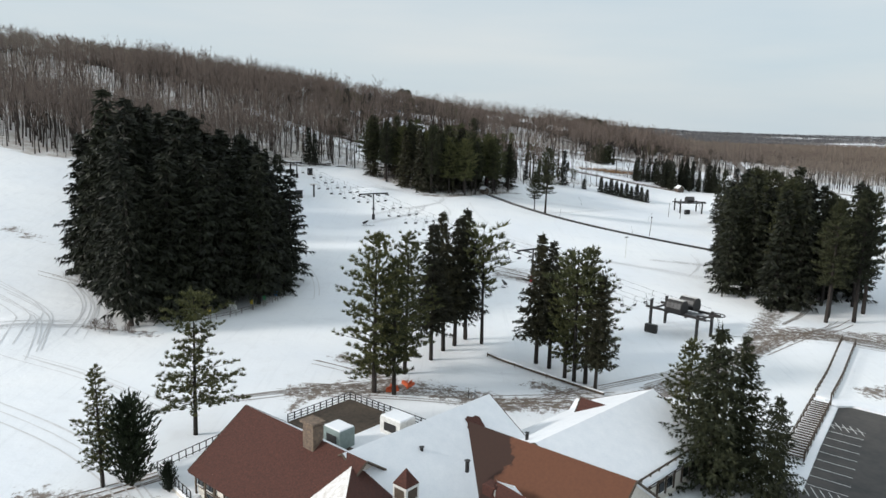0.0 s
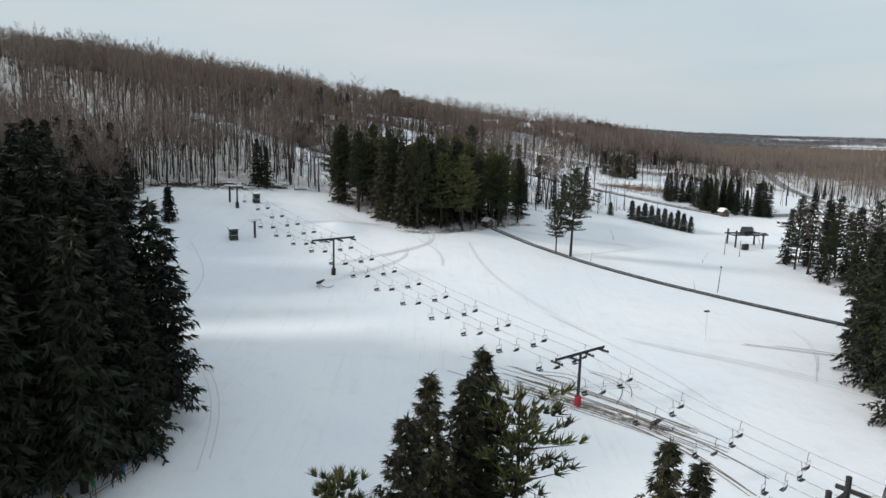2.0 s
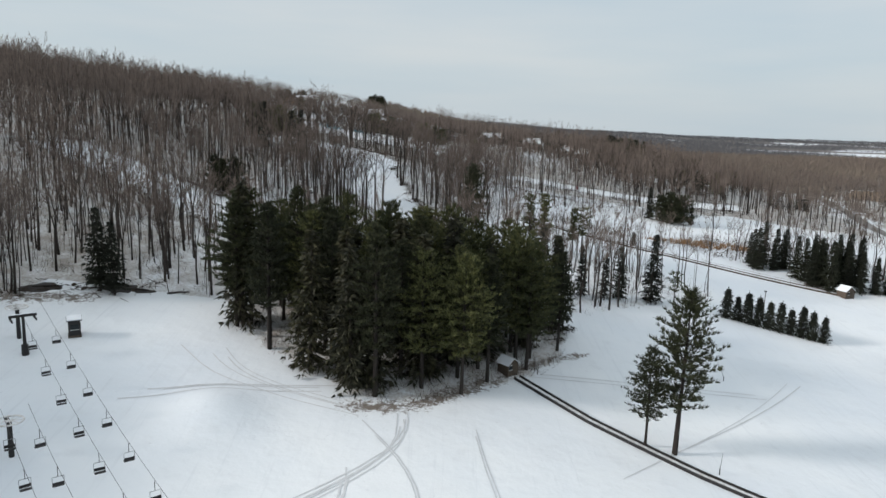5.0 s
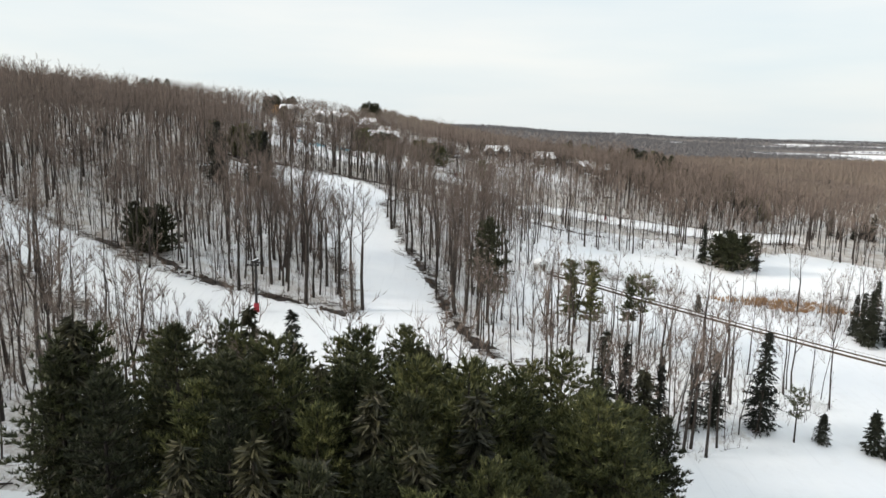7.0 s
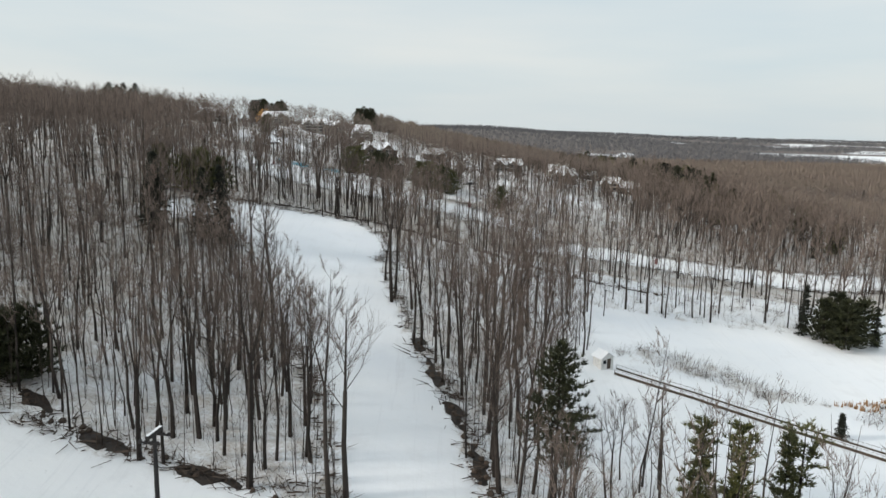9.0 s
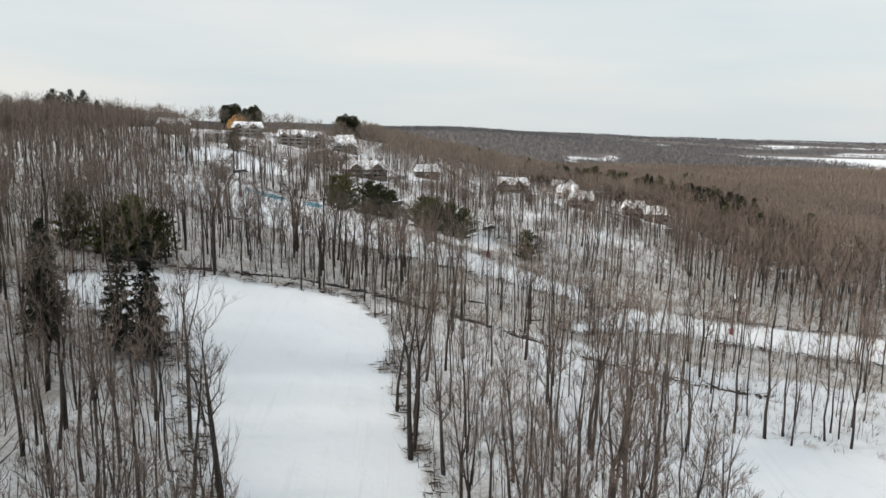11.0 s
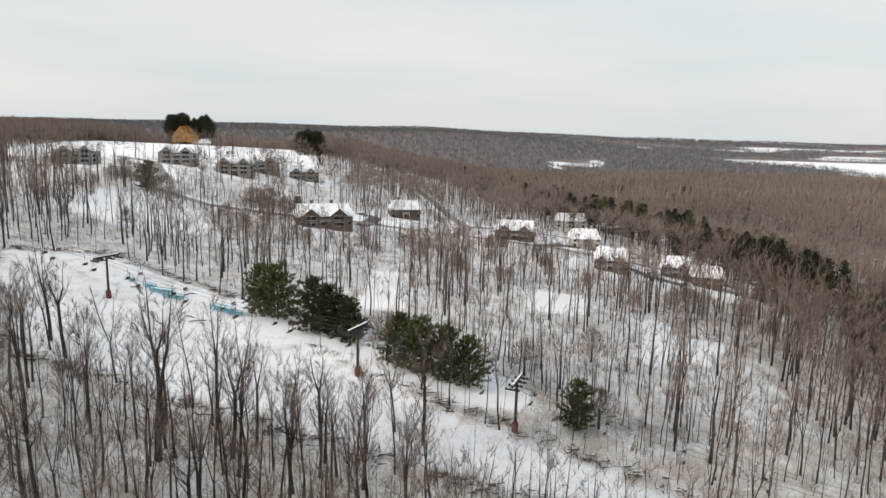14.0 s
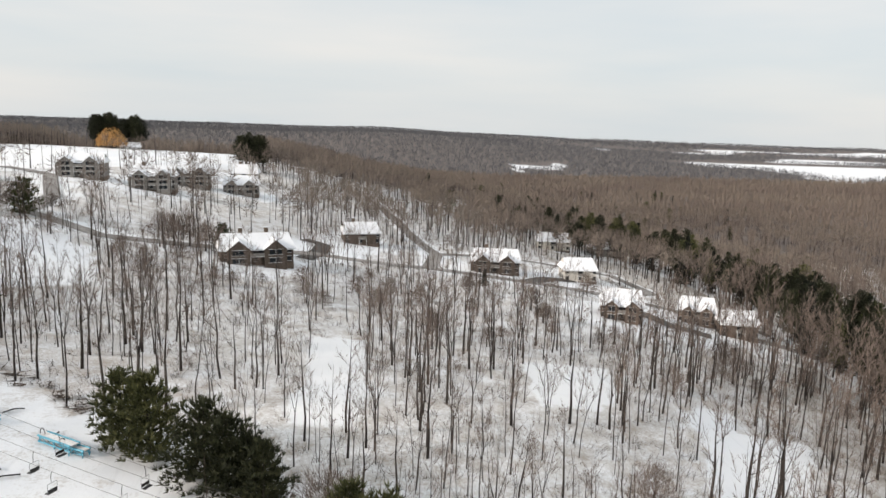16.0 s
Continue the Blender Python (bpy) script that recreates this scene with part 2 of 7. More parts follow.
# ---- shapes ----
class Shape:
    """Vertices and faces gathered piece by piece."""

    def __init__(self):
        self.v, self.f, self.k, self.count = [], [], [], 0

    def add(self, verts, faces, slot=0):
        base = self.count
        self.v.extend(verts)
        self.f.extend([tuple(i + base for i in f) for f in faces])
        self.k.extend([slot] * len(faces))
        self.count += len(verts)
        return self

    def box(self, x, y, z, sx, sy, sz, turn=0.0, edge=0.0):
        """A box centred at x, y that stands on z; its upper edges may be cut back."""
        c, s = math.cos(radians(turn)), math.sin(radians(turn))
        rings = [(0, 0.0), (1, 0.0)] if not edge else [(0, 0.0), (1 - edge / sz, 0.0), (1, edge)]
        v = []
        for h, cut in rings:
            for ax, ay in ((-1, -1), (1, -1), (1, 1), (-1, 1)):
                px, py = ax * (sx / 2 - cut), ay * (sy / 2 - cut)
                v.append((x + c * px - s * py, y + s * px + c * py, z + h * sz))
        f = [(3, 2, 1, 0), tuple(range(len(v) - 4, len(v)))]
        for r in range(len(rings) - 1):
            f += [(r * 4 + i, r * 4 + (i + 1) % 4, r * 4 + 4 + (i + 1) % 4, r * 4 + 4 + i) for i in range(4)]
        return self.add(v, f)

    def tube(self, points, radii, sides=6, slot=0):
        """A tube through points, with a radius at each."""
        pts = [Vector(p) for p in points]
        if isinstance(radii, (int, float)):
            radii = [radii] * len(pts)
        v = []
        for i, p in enumerate(pts):
            way = (pts[min(i + 1, len(pts) - 1)] - pts[max(i - 1, 0)]).normalized()
            a = way.cross((0, 0, 1) if abs(way.z) < 0.9 else (1, 0, 0)).normalized()
            b = way.cross(a)
            for k in range(sides):
                t = 2 * math.pi * k / sides
                v.append(tuple(p + (a * math.cos(t) + b * math.sin(t)) * radii[i]))
        f = [tuple(range(sides)), tuple(reversed(range(len(v) - sides, len(v))))]
        for i in range(len(pts) - 1):
            for k in range(sides):
                o = i * sides
                f.append((o + k, o + sides + k, o + sides + (k + 1) % sides, o + (k + 1) % sides))
        return self.add(v, f, slot)

    def slab(self, corners, thick, way=(0, 0, -1)):
        """A flat piece with the given upper corners and a thickness."""
        n, w = len(corners), Vector(way) * thick
        v = [tuple(c) for c in corners] + [tuple(Vector(c) + w) for c in corners]
        f = [tuple(range(n)), tuple(reversed(range(n, 2 * n)))] + [(i, i + n, (i + 1) % n + n, (i + 1) % n) for i in range(n)]
        return self.add(v, f)

    def mesh(self, name, *mats, smooth=False):
        me = bpy.data.meshes.new(name)
        me.from_pydata(self.v, [], self.f)
        for m in mats:
            me.materials.append(m)
        if len(mats) > 1:
            me.polygons.foreach_set("material_index", np.array(self.k, dtype=np.int32))
        if smooth:
            me.polygons.foreach_set("use_smooth", np.ones(len(self.f), dtype=bool))
        me.update()
        return me


def part(name, shape, mat, parent, label="", smooth=False):
    """One mesh object under a thing or a part."""
    mats = mat if isinstance(mat, tuple) else (mat,)
    ob = new(name, shape if isinstance(shape, bpy.types.Mesh) else shape.mesh(name, *mats, smooth=smooth))
    ob.parent = parent
    return tagged(ob, label)


def thing(name, label, category, m=None, group="", kind=""):
    """An Empty at a thing's base, to hold its parts."""
    ob = tagged(new(name), label, category, group, kind)
    ob.empty_display_size = 0.5
    if m is not None:
        ob.matrix_world = m
    return ob


def solid(name, shape, mat, label, category, m=None, group="", kind="", smooth=False):
    mats = mat if isinstance(mat, tuple) else (mat,)
    ob = tagged(new(name, shape.mesh(name, *mats, smooth=smooth)), label, category, group, kind)
    if m is not None:
        ob.matrix_world = m
    return ob


def array_mesh(name, verts, tris, mats, slots=None):
    """A mesh of triangles from number arrays."""
    me = bpy.data.meshes.new(name)
    me.vertices.add(len(verts))
    me.vertices.foreach_set("co", np.asarray(verts, dtype=np.float32).ravel())
    me.loops.add(len(tris) * 3)
    me.loops.foreach_set("vertex_index", np.asarray(tris, dtype=np.int32).ravel())
    me.polygons.add(len(tris))
    me.polygons.foreach_set("loop_start", np.arange(0, len(tris) * 3, 3, dtype=np.int32))
    for m in mats:
        me.materials.append(m)
    if slots is not None:
        me.polygons.foreach_set("material_index", np.asarray(slots, dtype=np.int32))
    me.update(calc_edges=True)
    return me


# ---- lie of the land ----
STATION_X = [-260, -120, -55, 0, 50, 110, 200, 350]
STATION_Y = [0, 100, 170, 230, 290, 350, 410, 475, 510, 560, 660, 780, 950]
LINES = []
LINES.append([-2.2, 20.4, 37.2, 49.1, 58.5, 68.1, 74.4, 75.6, 75.9, 75.1, 72.3, 66.5, 70.0])  # far west ridge
LINES.append([-3.0, 3.7, 13.1, 25.1, 28.0, 42.8, 49.8, 55.4, 58.1, 59.2, 63.1, 67.6, 66.3])  # west slope
LINES.append([-2.0, 1.7, 4.9, 11.9, 21.0, 29.0, 35.5, 46.5, 46.4, 49.7, 52.5, 56.0, 61.8])  # west shoulder
LINES.append([-1.1, 0.6, 2.8, 8.7, 15.8, 23.3, 28.2, 36.2, 39.0, 45.9, 45.1, 46.0, 50.3])  # middle line
LINES.append([-2.5, -0.8, 1.8, 4.7, 8.6, 15.2, 20.1, 26.4, 29.1, 37.2, 41.8, 39.6, 41.1])  # east shoulder
LINES.append([-4.3, -2.6, -0.0, 1.0, 2.0, 7.9, 14.3, 19.3, 20.4, 25.3, 32.0, 31.9, 29.9])  # east slope
LINES.append([-5.5, -4.0, -2.2, -0.7, 1.6, 5.3, 8.2, 10.8, 13.0, 17.1, 19.0, 17.6, 10.6])  # valley side
LINES.append([-5.0, -3.8, -2.2, -0.2, 1.8, 2.4, 3.0, 4.8, 6.6, 9.7, 8.3, -0.3, 7.4])  # valley floor


def knot_weights(knots, x):
    """Weights of the knots in a smooth curve through them, at each x."""
    k = np.array(knots, float)
    n, eye = len(k), np.eye(len(knots))
    lo, hi = np.maximum(np.arange(n) - 1, 0), np.minimum(np.arange(n) + 1, n - 1)
    slope = (eye[hi] - eye[lo]) / (k[hi] - k[lo])[:, None]
    x = np.clip(x, k[0], k[-1])
    i = np.clip(np.searchsorted(k, x) - 1, 0, n - 2)
    h = k[i + 1] - k[i]
    s = (x - k[i]) / h
    a, b, c, d = 2 * s**3 - 3 * s**2 + 1, 3 * s**2 - 2 * s**3, (s**3 - 2 * s**2 + s) * h, (s**3 - s**2) * h
    return a[:, None] * eye[i] + b[:, None] * eye[i + 1] + c[:, None] * slope[i] + d[:, None] * slope[i + 1]


LINE_TABLE = np.array(LINES)


def smoothstep(a, b, v):
    t = np.clip((v - a) / (b - a), 0, 1)
    return t * t * (3 - 2 * t)


def heights(x, y):
    """The ground's height at arrays of places."""
    x, y = np.asarray(x, float), np.asarray(y, float)
    shape = x.shape
    x, y = x.ravel(), y.ravel()
    near = np.empty(len(x))
    for o in range(0, len(x), 20000):
        s = slice(o, o + 20000)
        near[s] = np.einsum("ki,kj,ij->k", knot_weights(STATION_X, x[s]), knot_weights(STATION_Y, y[s]), LINE_TABLE)
    for bx, by, bh, br in BUMPS:
        near += bh * np.exp(-((x - bx) ** 2 + (y - by) ** 2) / br**2)
    ridge = smoothstep(0, 1, (y - 0.55 * np.maximum(x, 0) - 1500) / 1300)
    crest = 20 + 36 * smoothstep(0.42, 0.0, x / np.maximum(y, 300))
    far = 2 + crest * ridge + (5 * np.sin(x / 310 + 1) * np.cos(y / 420) + 3 * np.sin(x / 130)) * ridge
    out = np.maximum.reduce([-260 - x, x - 350, 0 - y, y - 950, np.zeros(len(x))])
    w = smoothstep(0, 900, out)
    return (near * (1 - w) + far * w).reshape(shape)


def height(x, y):
    return float(heights(np.array([x]), np.array([y]))[0])


def inside(poly, x, y):
    """Which places lie inside a polygon."""
    hit = np.zeros(x.shape, bool)
    for (ax, ay), (bx, by) in zip(poly, poly[1:] + poly[:1]):
        if ay != by:
            hit ^= ((ay > y) != (by > y)) & (x < (bx - ax) * (y - ay) / (by - ay) + ax)
    return hit


def off_line(line, x, y):
    """The distance of places from a line of points."""
    best = np.full(x.shape, 1e9)
    for (ax, ay), (bx, by) in zip(line, line[1:]):
        dx, dy = bx - ax, by - ay
        s = np.clip(((x - ax) * dx + (y - ay) * dy) / (dx * dx + dy * dy), 0, 1)
        best = np.minimum(best, np.hypot(x - ax - s * dx, y - ay - s * dy))
    return best


BUMPS = [(-76, 116, 1.8, 8), (-30, 262, 2.0, 6), (-28, 500, -2.5, 14), (70, 136, 1.6, 14)]
SLOPE = [(-230, -200), (-230, 240), (-165, 240), (-126, 212), (-90, 220), (-79, 238), (-84, 256), (-90, 282), (-62, 296), (-45, 297), (-20, 300), (20, 310),
         (62, 342), (75, 352), (45, 372), (19, 374), (16, 398), (24, 414), (33, 448), (57, 449), (81, 449), (100, 455), (132, 489), (165, 470), (205, 432), (245, 385), (290, 300), (310, 150), (310, -200)]
RUN = [(-46, 476), (-60, 473), (-74, 466), (-78, 458), (-50, 452), (-39, 423), (-26, 400), (-18, 378), (-14, 358), (-35, 363), (-50, 367), (-65, 371), (-78, 378), (-110, 392), (-118, 376), (-99, 367),
       (-72, 356), (-57, 346), (-39, 336), (-15, 332), (20, 330), (22, 341), (9, 346), (5, 351), (0, 368), (-2, 385), (-11, 416), (-19, 452), (-15, 462), (-27, 478)]
SWATH = [(20, 486), (45, 500), (70, 500), (110, 500), (150, 515), (150, 530), (110, 520), (70, 515), (40, 512)]
TOWER_STRIP = [(-100, 590), (-80, 600), (-50, 580), (-41, 565), (-23, 547), (-4, 532), (30, 519), (30, 509), (-4, 517), (-28, 524), (-52, 533), (-72, 540), (-90, 562)]
GAPS = [[(-17, 619), (-8, 621), (-9, 576), (-19, 579)], [(25, 614), (42, 612), (37, 595), (22, 591)], [(54, 591), (70, 588), (60, 572), (40, 567)],
        [(-110, 690), (-77, 668), (-66, 642), (-79, 629), (-110, 640)], [(53, 599), (62, 600), (46, 566), (42, 566)]]
MEADOW = [(-240, 800), (-240, 1150), (-113, 1170), (-60, 960), (-77, 882), (-100, 840), (-144, 776)]
FIELDS = [[(850, 2400), (1150, 2600), (1419, 2560), (1700, 2500), (1600, 2150), (1300, 1900), (980, 1797), (1058, 2033), (1060, 2200), (960, 2330)],
          [(1302, 2690), (1500, 2620), (2100, 2800), (1800, 3000)], [(330, 1890), (336, 2000), (540, 2200), (489, 2050)], [(1500, 3300), (1600, 3600), (3000, 4000), (2900, 3600)], [(900, 3000), (900, 3120), (1500, 3240), (1500, 3140)]]
MARSH = [(270, 660), (330, 760), (420, 880), (470, 860), (380, 720), (320, 640)]
POND = [(70, 411), (90, 407), (112, 410), (106, 417), (84, 416)]
BRUSH = [(70, 405), (100, 428), (130, 424), (165, 410), (150, 384), (120, 385), (85, 398)]
BELT = [(90, 800), (118, 785), (134, 757), (137, 712), (128, 664), (120, 634), (126, 596)]
BUSH_LINES = [[(-43, 573), (-20, 554)], [(-13, 547), (5, 540)]]
BRUSH_BANK = [(30, 421), (39, 428), (50, 426), (59, 417), (70, 411), (58, 409), (48, 415)]
CLUMP = [(-36, 291), (-27, 282), (-10, 269), (2, 272), (17, 285), (24, 296), (26, 308), (18, 313), (6, 311), (-18, 312), (-33, 304)]
HOUSE_SPOTS = [(-146, 742), (-20, 715), (56, 704), (80, 662), (-37, 685), (-6, 742), (39, 711), (68, 714), (62, 660), (92, 671), (100, 662), (-110, 772), (-86, 768), (-79, 850), (-58, 808), (103, 850), (118, 842), (170, 635), (-165, 1000)]
ROADS = [[(-150, 790), (-122, 765), (-105, 722), (-102, 696), (-78, 684), (-50, 694), (-21, 708), (16, 708), (45, 694), (70, 690), (90, 682), (104, 662), (130, 640)],
         [(16, 708), (22, 735), (18, 761), (12, 818), (5, 870)], [(70, 690), (94, 708), (90, 735), (60, 745), (30, 740), (20, 735)]]
HIGHWAY = [(420, 240), (250, 370), (196, 436), (206, 500), (222, 562), (255, 650)]
LODGE_RUTS = [([(-22, 99), (-5, 103), (8, 98), (20, 99), (30, 103), (42, 113), (60, 131), (78, 140), (118, 134)], 4.0),
              ([(12, 178), (22, 171), (32, 165)], 1.8), ([(60, 134), (70, 150), (84, 172), (96, 200)], 3.6),
              ([(66, 136), (90, 140), (120, 138)], 6.0), ([(-44, 68), (-32, 66)], 4.0), ([(-9, 104), (-14, 112), (-18, 114)], 3.0),
              ([(10, 281), (-3, 269), (-12, 267)], 2.6), ([(12, 284), (20, 292), (28, 298)], 1.6)]
SLOPE_RUTS = [([(-62, 294), (-82, 288)], 3.5), ([(-66, 122), (-52, 120)], 1.6), ([(5, 350), (12, 346), (20, 342)], 2.0),
              ([(-20, 87), (-17, 92)], 1.5), ([(70, 111), (84, 113), (98, 119)], 4.0), ([(84, 124), (102, 127)], 3.5),
              ([(20, 103), (14, 106)], 3.0), ([(-21.5, 93), (-20.5, 97.5)], 1.4), ([(-100, 168), (-112, 174)], 2.5)]
TRACKS = LODGE_RUTS + SLOPE_RUTS


def wood_cover(x, y):
    """How thickly bare trees stand, 0 to 1."""
    d = np.ones(x.shape)
    for poly in (SLOPE, RUN, SWATH, TOWER_STRIP, MEADOW, *GAPS):
        d[inside(poly, x, y)] = 0
    d[inside(BRUSH, x, y)] = 0.5
    d[inside(CLUMP, x, y)] = 0.12
    d[(x > -46) & (x < 6) & (y > 318) & (y < 352)] = 0
    d[off_line(BELT, x, y) < 11] *= 0.25
    for line in BUSH_LINES:
        d[off_line(line, x, y) < 6] = 0
    for hx, hy in HOUSE_SPOTS:
        d[np.hypot(x - hx, y - hy) < 15] = 0
    for line in ROADS:
        d[off_line(line, x, y) < 4] = 0
    d[off_line(HIGHWAY, x, y) < 6] = 0
    d[(y < 300) & (x > -72) & (x < 290)] = 0
    d[inside(POND, x, y)] = 0
    d[(y < 205) & (np.abs(x) < 420)] = 0
    d[(y < 226 + 15 * np.sin(x / 24.0) + 9 * np.sin(x / 9.3)) & (x < -112)] = 0
    for poly in FIELDS:
        d[inside(poly, x, y)] = 0
    d[inside(MARSH, x, y)] = 0
    return d


def axis(stops):
    """Places along an axis: stretches of (start, end, step)."""
    return np.concatenate([np.arange(a, b, s) for a, b, s in stops])


def make_ground():
    gx = np.concatenate([-np.geomspace(4800, 300, 26), axis([(-290, -84, 6), (-84, 132, 1.6), (132, 400, 7)]), np.geomspace(410, 4800, 28)])
    gy = np.concatenate([-np.geomspace(900, 50, 10), axis([(-40, 60, 10), (60, 300, 1.8), (300, 640, 3), (640, 1200, 8)]), np.geomspace(1210, 6500, 34)])
    xx, yy = np.meshgrid(gx, gy, indexing="ij")
    zz = heights(xx, yy)
    nx, ny = xx.shape
    i, j = np.meshgrid(np.arange(nx - 1), np.arange(ny - 1), indexing="ij")
    a = (i * ny + j).ravel()
    quads = np.stack([a, a + ny, a + ny + 1, a + 1], 1)
    tris = np.concatenate([quads[:, [0, 1, 2]], quads[:, [0, 2, 3]]])
    me = array_mesh("ground", np.stack([xx.ravel(), yy.ravel(), zz.ravel()], 1), tris, [SNOW_GROUND])
    me.polygons.foreach_set("use_smooth", np.ones(len(tris), bool))
    x, y = xx.ravel(), yy.ravel()
    cover = wood_cover(x, y)
    far = smoothstep(520, 850, np.hypot(x, y - 300))
    dirt = np.zeros(len(x))
    for line, width in TRACKS:
        dirt = np.maximum(dirt, 0.82 * (1 - smoothstep(width * 0.35, width * 1.1, off_line(line, x, y))))
    marsh = np.where(inside(MARSH, x, y), 1.7, np.where(inside(POND, x, y), 1.0, 0.0))
    masks = {"litter": cover * np.where((x < -60) & (y < 480), 0.9, np.where((y < 480) & (x < 8), 0.74, np.where(y < 480, 0.5, np.where((y < 545) | (x > 72), 0.92, 0.78)))), "woods": cover * far * 1.5, "dirt": dirt, "marsh": marsh * np.where(inside(POND, x, y), 0.4, 1.0)}
    masks["litter"] = np.maximum(masks["litter"], np.where(inside(CLUMP, x, y), 0.8, np.where(inside(BRUSH_BANK, x, y), 0.7, np.where(inside(TOWER_STRIP, x, y), np.where(y + 0.55 * x < 505, 0.66, 0.5), 0))))
    for key, value in masks.items():
        me.attributes.new(key, "FLOAT", "POINT").data.foreach_set("value", value.astype(np.float32))
    return tagged(new("ground", me), "snow-covered hillside with leaf litter showing in the woods", "ground", kind="structure")


make_ground()


# ---- trees ----
def sliver(base, way, length, width, rng):
    """A thin triangle from base along way."""
    way = Vector(way).normalized()
    side = way.cross(Vector((rng.uniform(-1, 1), rng.uniform(-1, 1), rng.uniform(-1, 1)))).normalized() * (width / 2)
    b = Vector(base)
    return [tuple(b - side), tuple(b + side), tuple(b + way * length)]


def bare_tree(rng, tall, fine, bushy=1.0, stout=1.0):
    """A leafless hardwood: trunk and crown as shapes. fine: 2 near, 1 middle, 0 far."""
    trunk, crown = Shape(), Shape()
    lean = Vector((rng.gauss(0, 0.045), rng.gauss(0, 0.045), 1))
    r0 = tall * rng.choice((0.0036, 0.0050, 0.0062, 0.0075, 0.0098)) * rng.uniform(0.85, 1.15) * (1.5, 1.36, 1.65)[fine] * stout
    if not fine:
        top = lean * tall * 0.86
        trunk.tube([(0, 0, -0.6), top], [r0, 0.04], 3)
        middle = lean * tall * rng.uniform(0.64, 0.7)
        for _ in range(48):
            e, a, q = math.asin(rng.uniform(-0.8, 1)), rng.uniform(0, 2 * math.pi), rng.random() ** 0.5 * 0.62
            out = Vector((math.cos(a) * math.cos(e) * 0.17, math.sin(a) * math.cos(e) * 0.17, math.sin(e) * 0.27)) * tall
            way = out.normalized() + Vector((rng.uniform(-0.5, 0.5), rng.uniform(-0.5, 0.5), rng.uniform(0.1, 0.9)))
            crown.add(sliver(middle + out * q, way, tall * rng.uniform(0.09, 0.17), 0.24, rng), [(0, 1, 2)], 1)
        return trunk, crown
    fork = tall * rng.uniform(0.3, 0.58)
    bend = Vector((rng.uniform(-0.3, 0.3), rng.uniform(-0.3, 0.3), 0))
    crotch = lean * fork
    trunk.tube([(0, 0, -0.6), lean * fork * 0.5 + bend, crotch], [r0 * 1.2, r0 * 0.92, r0 * 0.78], (3, 3, 6)[fine])
    count = rng.choice((1, 1, 2, 2, 3))
    swing = rng.uniform(0, 6.28)
    leaders = []
    for k in range(count):
        a = swing + 6.28 * k / count + rng.uniform(-0.4, 0.4)
        wide = rng.uniform(0.02, 0.07) if count == 1 else rng.uniform(0.10, 0.24)
        long = (tall - fork) * rng.uniform(0.86, 1.02)
        out = Vector((math.cos(a), math.sin(a), 0))
        end = crotch + lean * long + out * wide * long
        mid = crotch.lerp(end, 0.45) + out * wide * long * 0.16 + Vector((rng.uniform(-0.15, 0.15), rng.uniform(-0.15, 0.15), 0))
        r = r0 * 0.76 / count**0.4
        trunk.tube([crotch, mid, end], [r, r * 0.5, 0.018], (3, 3, 5)[fine])
        leaders.append((crotch, mid, end, r))
    for k in range((0, 10, 18)[fine]):
        low, mid, end, r = leaders[k % count]
        s = rng.uniform(-0.1, 0.94)
        a = crotch * (1 + 2.2 * s) if s < 0 else low.lerp(mid, s / 0.45) if s < 0.45 else mid.lerp(end, (s - 0.45) / 0.55)
        turn, rise = rng.uniform(0, 2 * math.pi), rng.uniform(0.8, 2.0)
        reach = tall * rng.uniform(0.12, 0.24) * (1.3 if bushy > 1.3 else 1.0) * (1.12 - 0.72 * max(s, 0))
        way = Vector((math.cos(turn), math.sin(turn), rise)).normalized()
        elbow = a + way * reach * 0.5 + Vector((math.cos(turn), math.sin(turn), -0.3)) * 0.07 * reach
        tip = a + way * reach + Vector((0, 0, 0.14 * reach))
        thick = max(r * (1 - s) * 0.42, 0.022)
        if fine == 2:
            crown.tube([a, elbow, tip], [thick, thick * 0.6, 0.012], 3, 0)
        else:
            crown.add(sliver(a, elbow - a, (elbow - a).length * 1.15, thick * 2.0, rng), [(0, 1, 2)], 0)
            crown.add(sliver(a.lerp(elbow, 0.7), tip - elbow, (tip - elbow).length * 1.3, thick * 1.3, rng), [(0, 1, 2)], 1)
        for q in range((0, 7, 9)[fine]):
            f = rng.uniform(0.2, 1.0)
            b = a.lerp(elbow, f * 2) if f < 0.5 else elbow.lerp(tip, f * 2 - 1)
            w2 = (way + Vector((rng.uniform(-1, 1), rng.uniform(-1, 1), rng.uniform(0.0, 0.8))) * 0.75).normalized()
            long = reach * rng.uniform(0.28, 0.55)
            crown.add(sliver(b, w2, long, (0, 0.066, 0.044)[fine] * bushy, rng), [(0, 1, 2)], 1)
            for _ in range((0, 2, 4)[fine]):
                c = b + w2 * long * rng.uniform(0.15, 0.9)
                w3 = w2 + Vector((rng.uniform(-1, 1), rng.uniform(-1, 1), rng.uniform(-0.2, 1))) * 0.8
                crown.add(sliver(c, w3, long * rng.uniform(0.5, 0.9), (0, 0.056, 0.028)[fine] * bushy, rng), [(0, 1, 2)], 1)
    return trunk, crown


def tufts(shape, base, way, count, long, width, spread, rng):
    for _ in range(count):
        w = Vector(way) + Vector((rng.uniform(-1, 1), rng.uniform(-1, 1), rng.uniform(-0.7, 1))) * spread
        shape.add(sliver(base, w, long * rng.uniform(0.7, 1.3), width, rng), [(0, 1, 2)], 0)


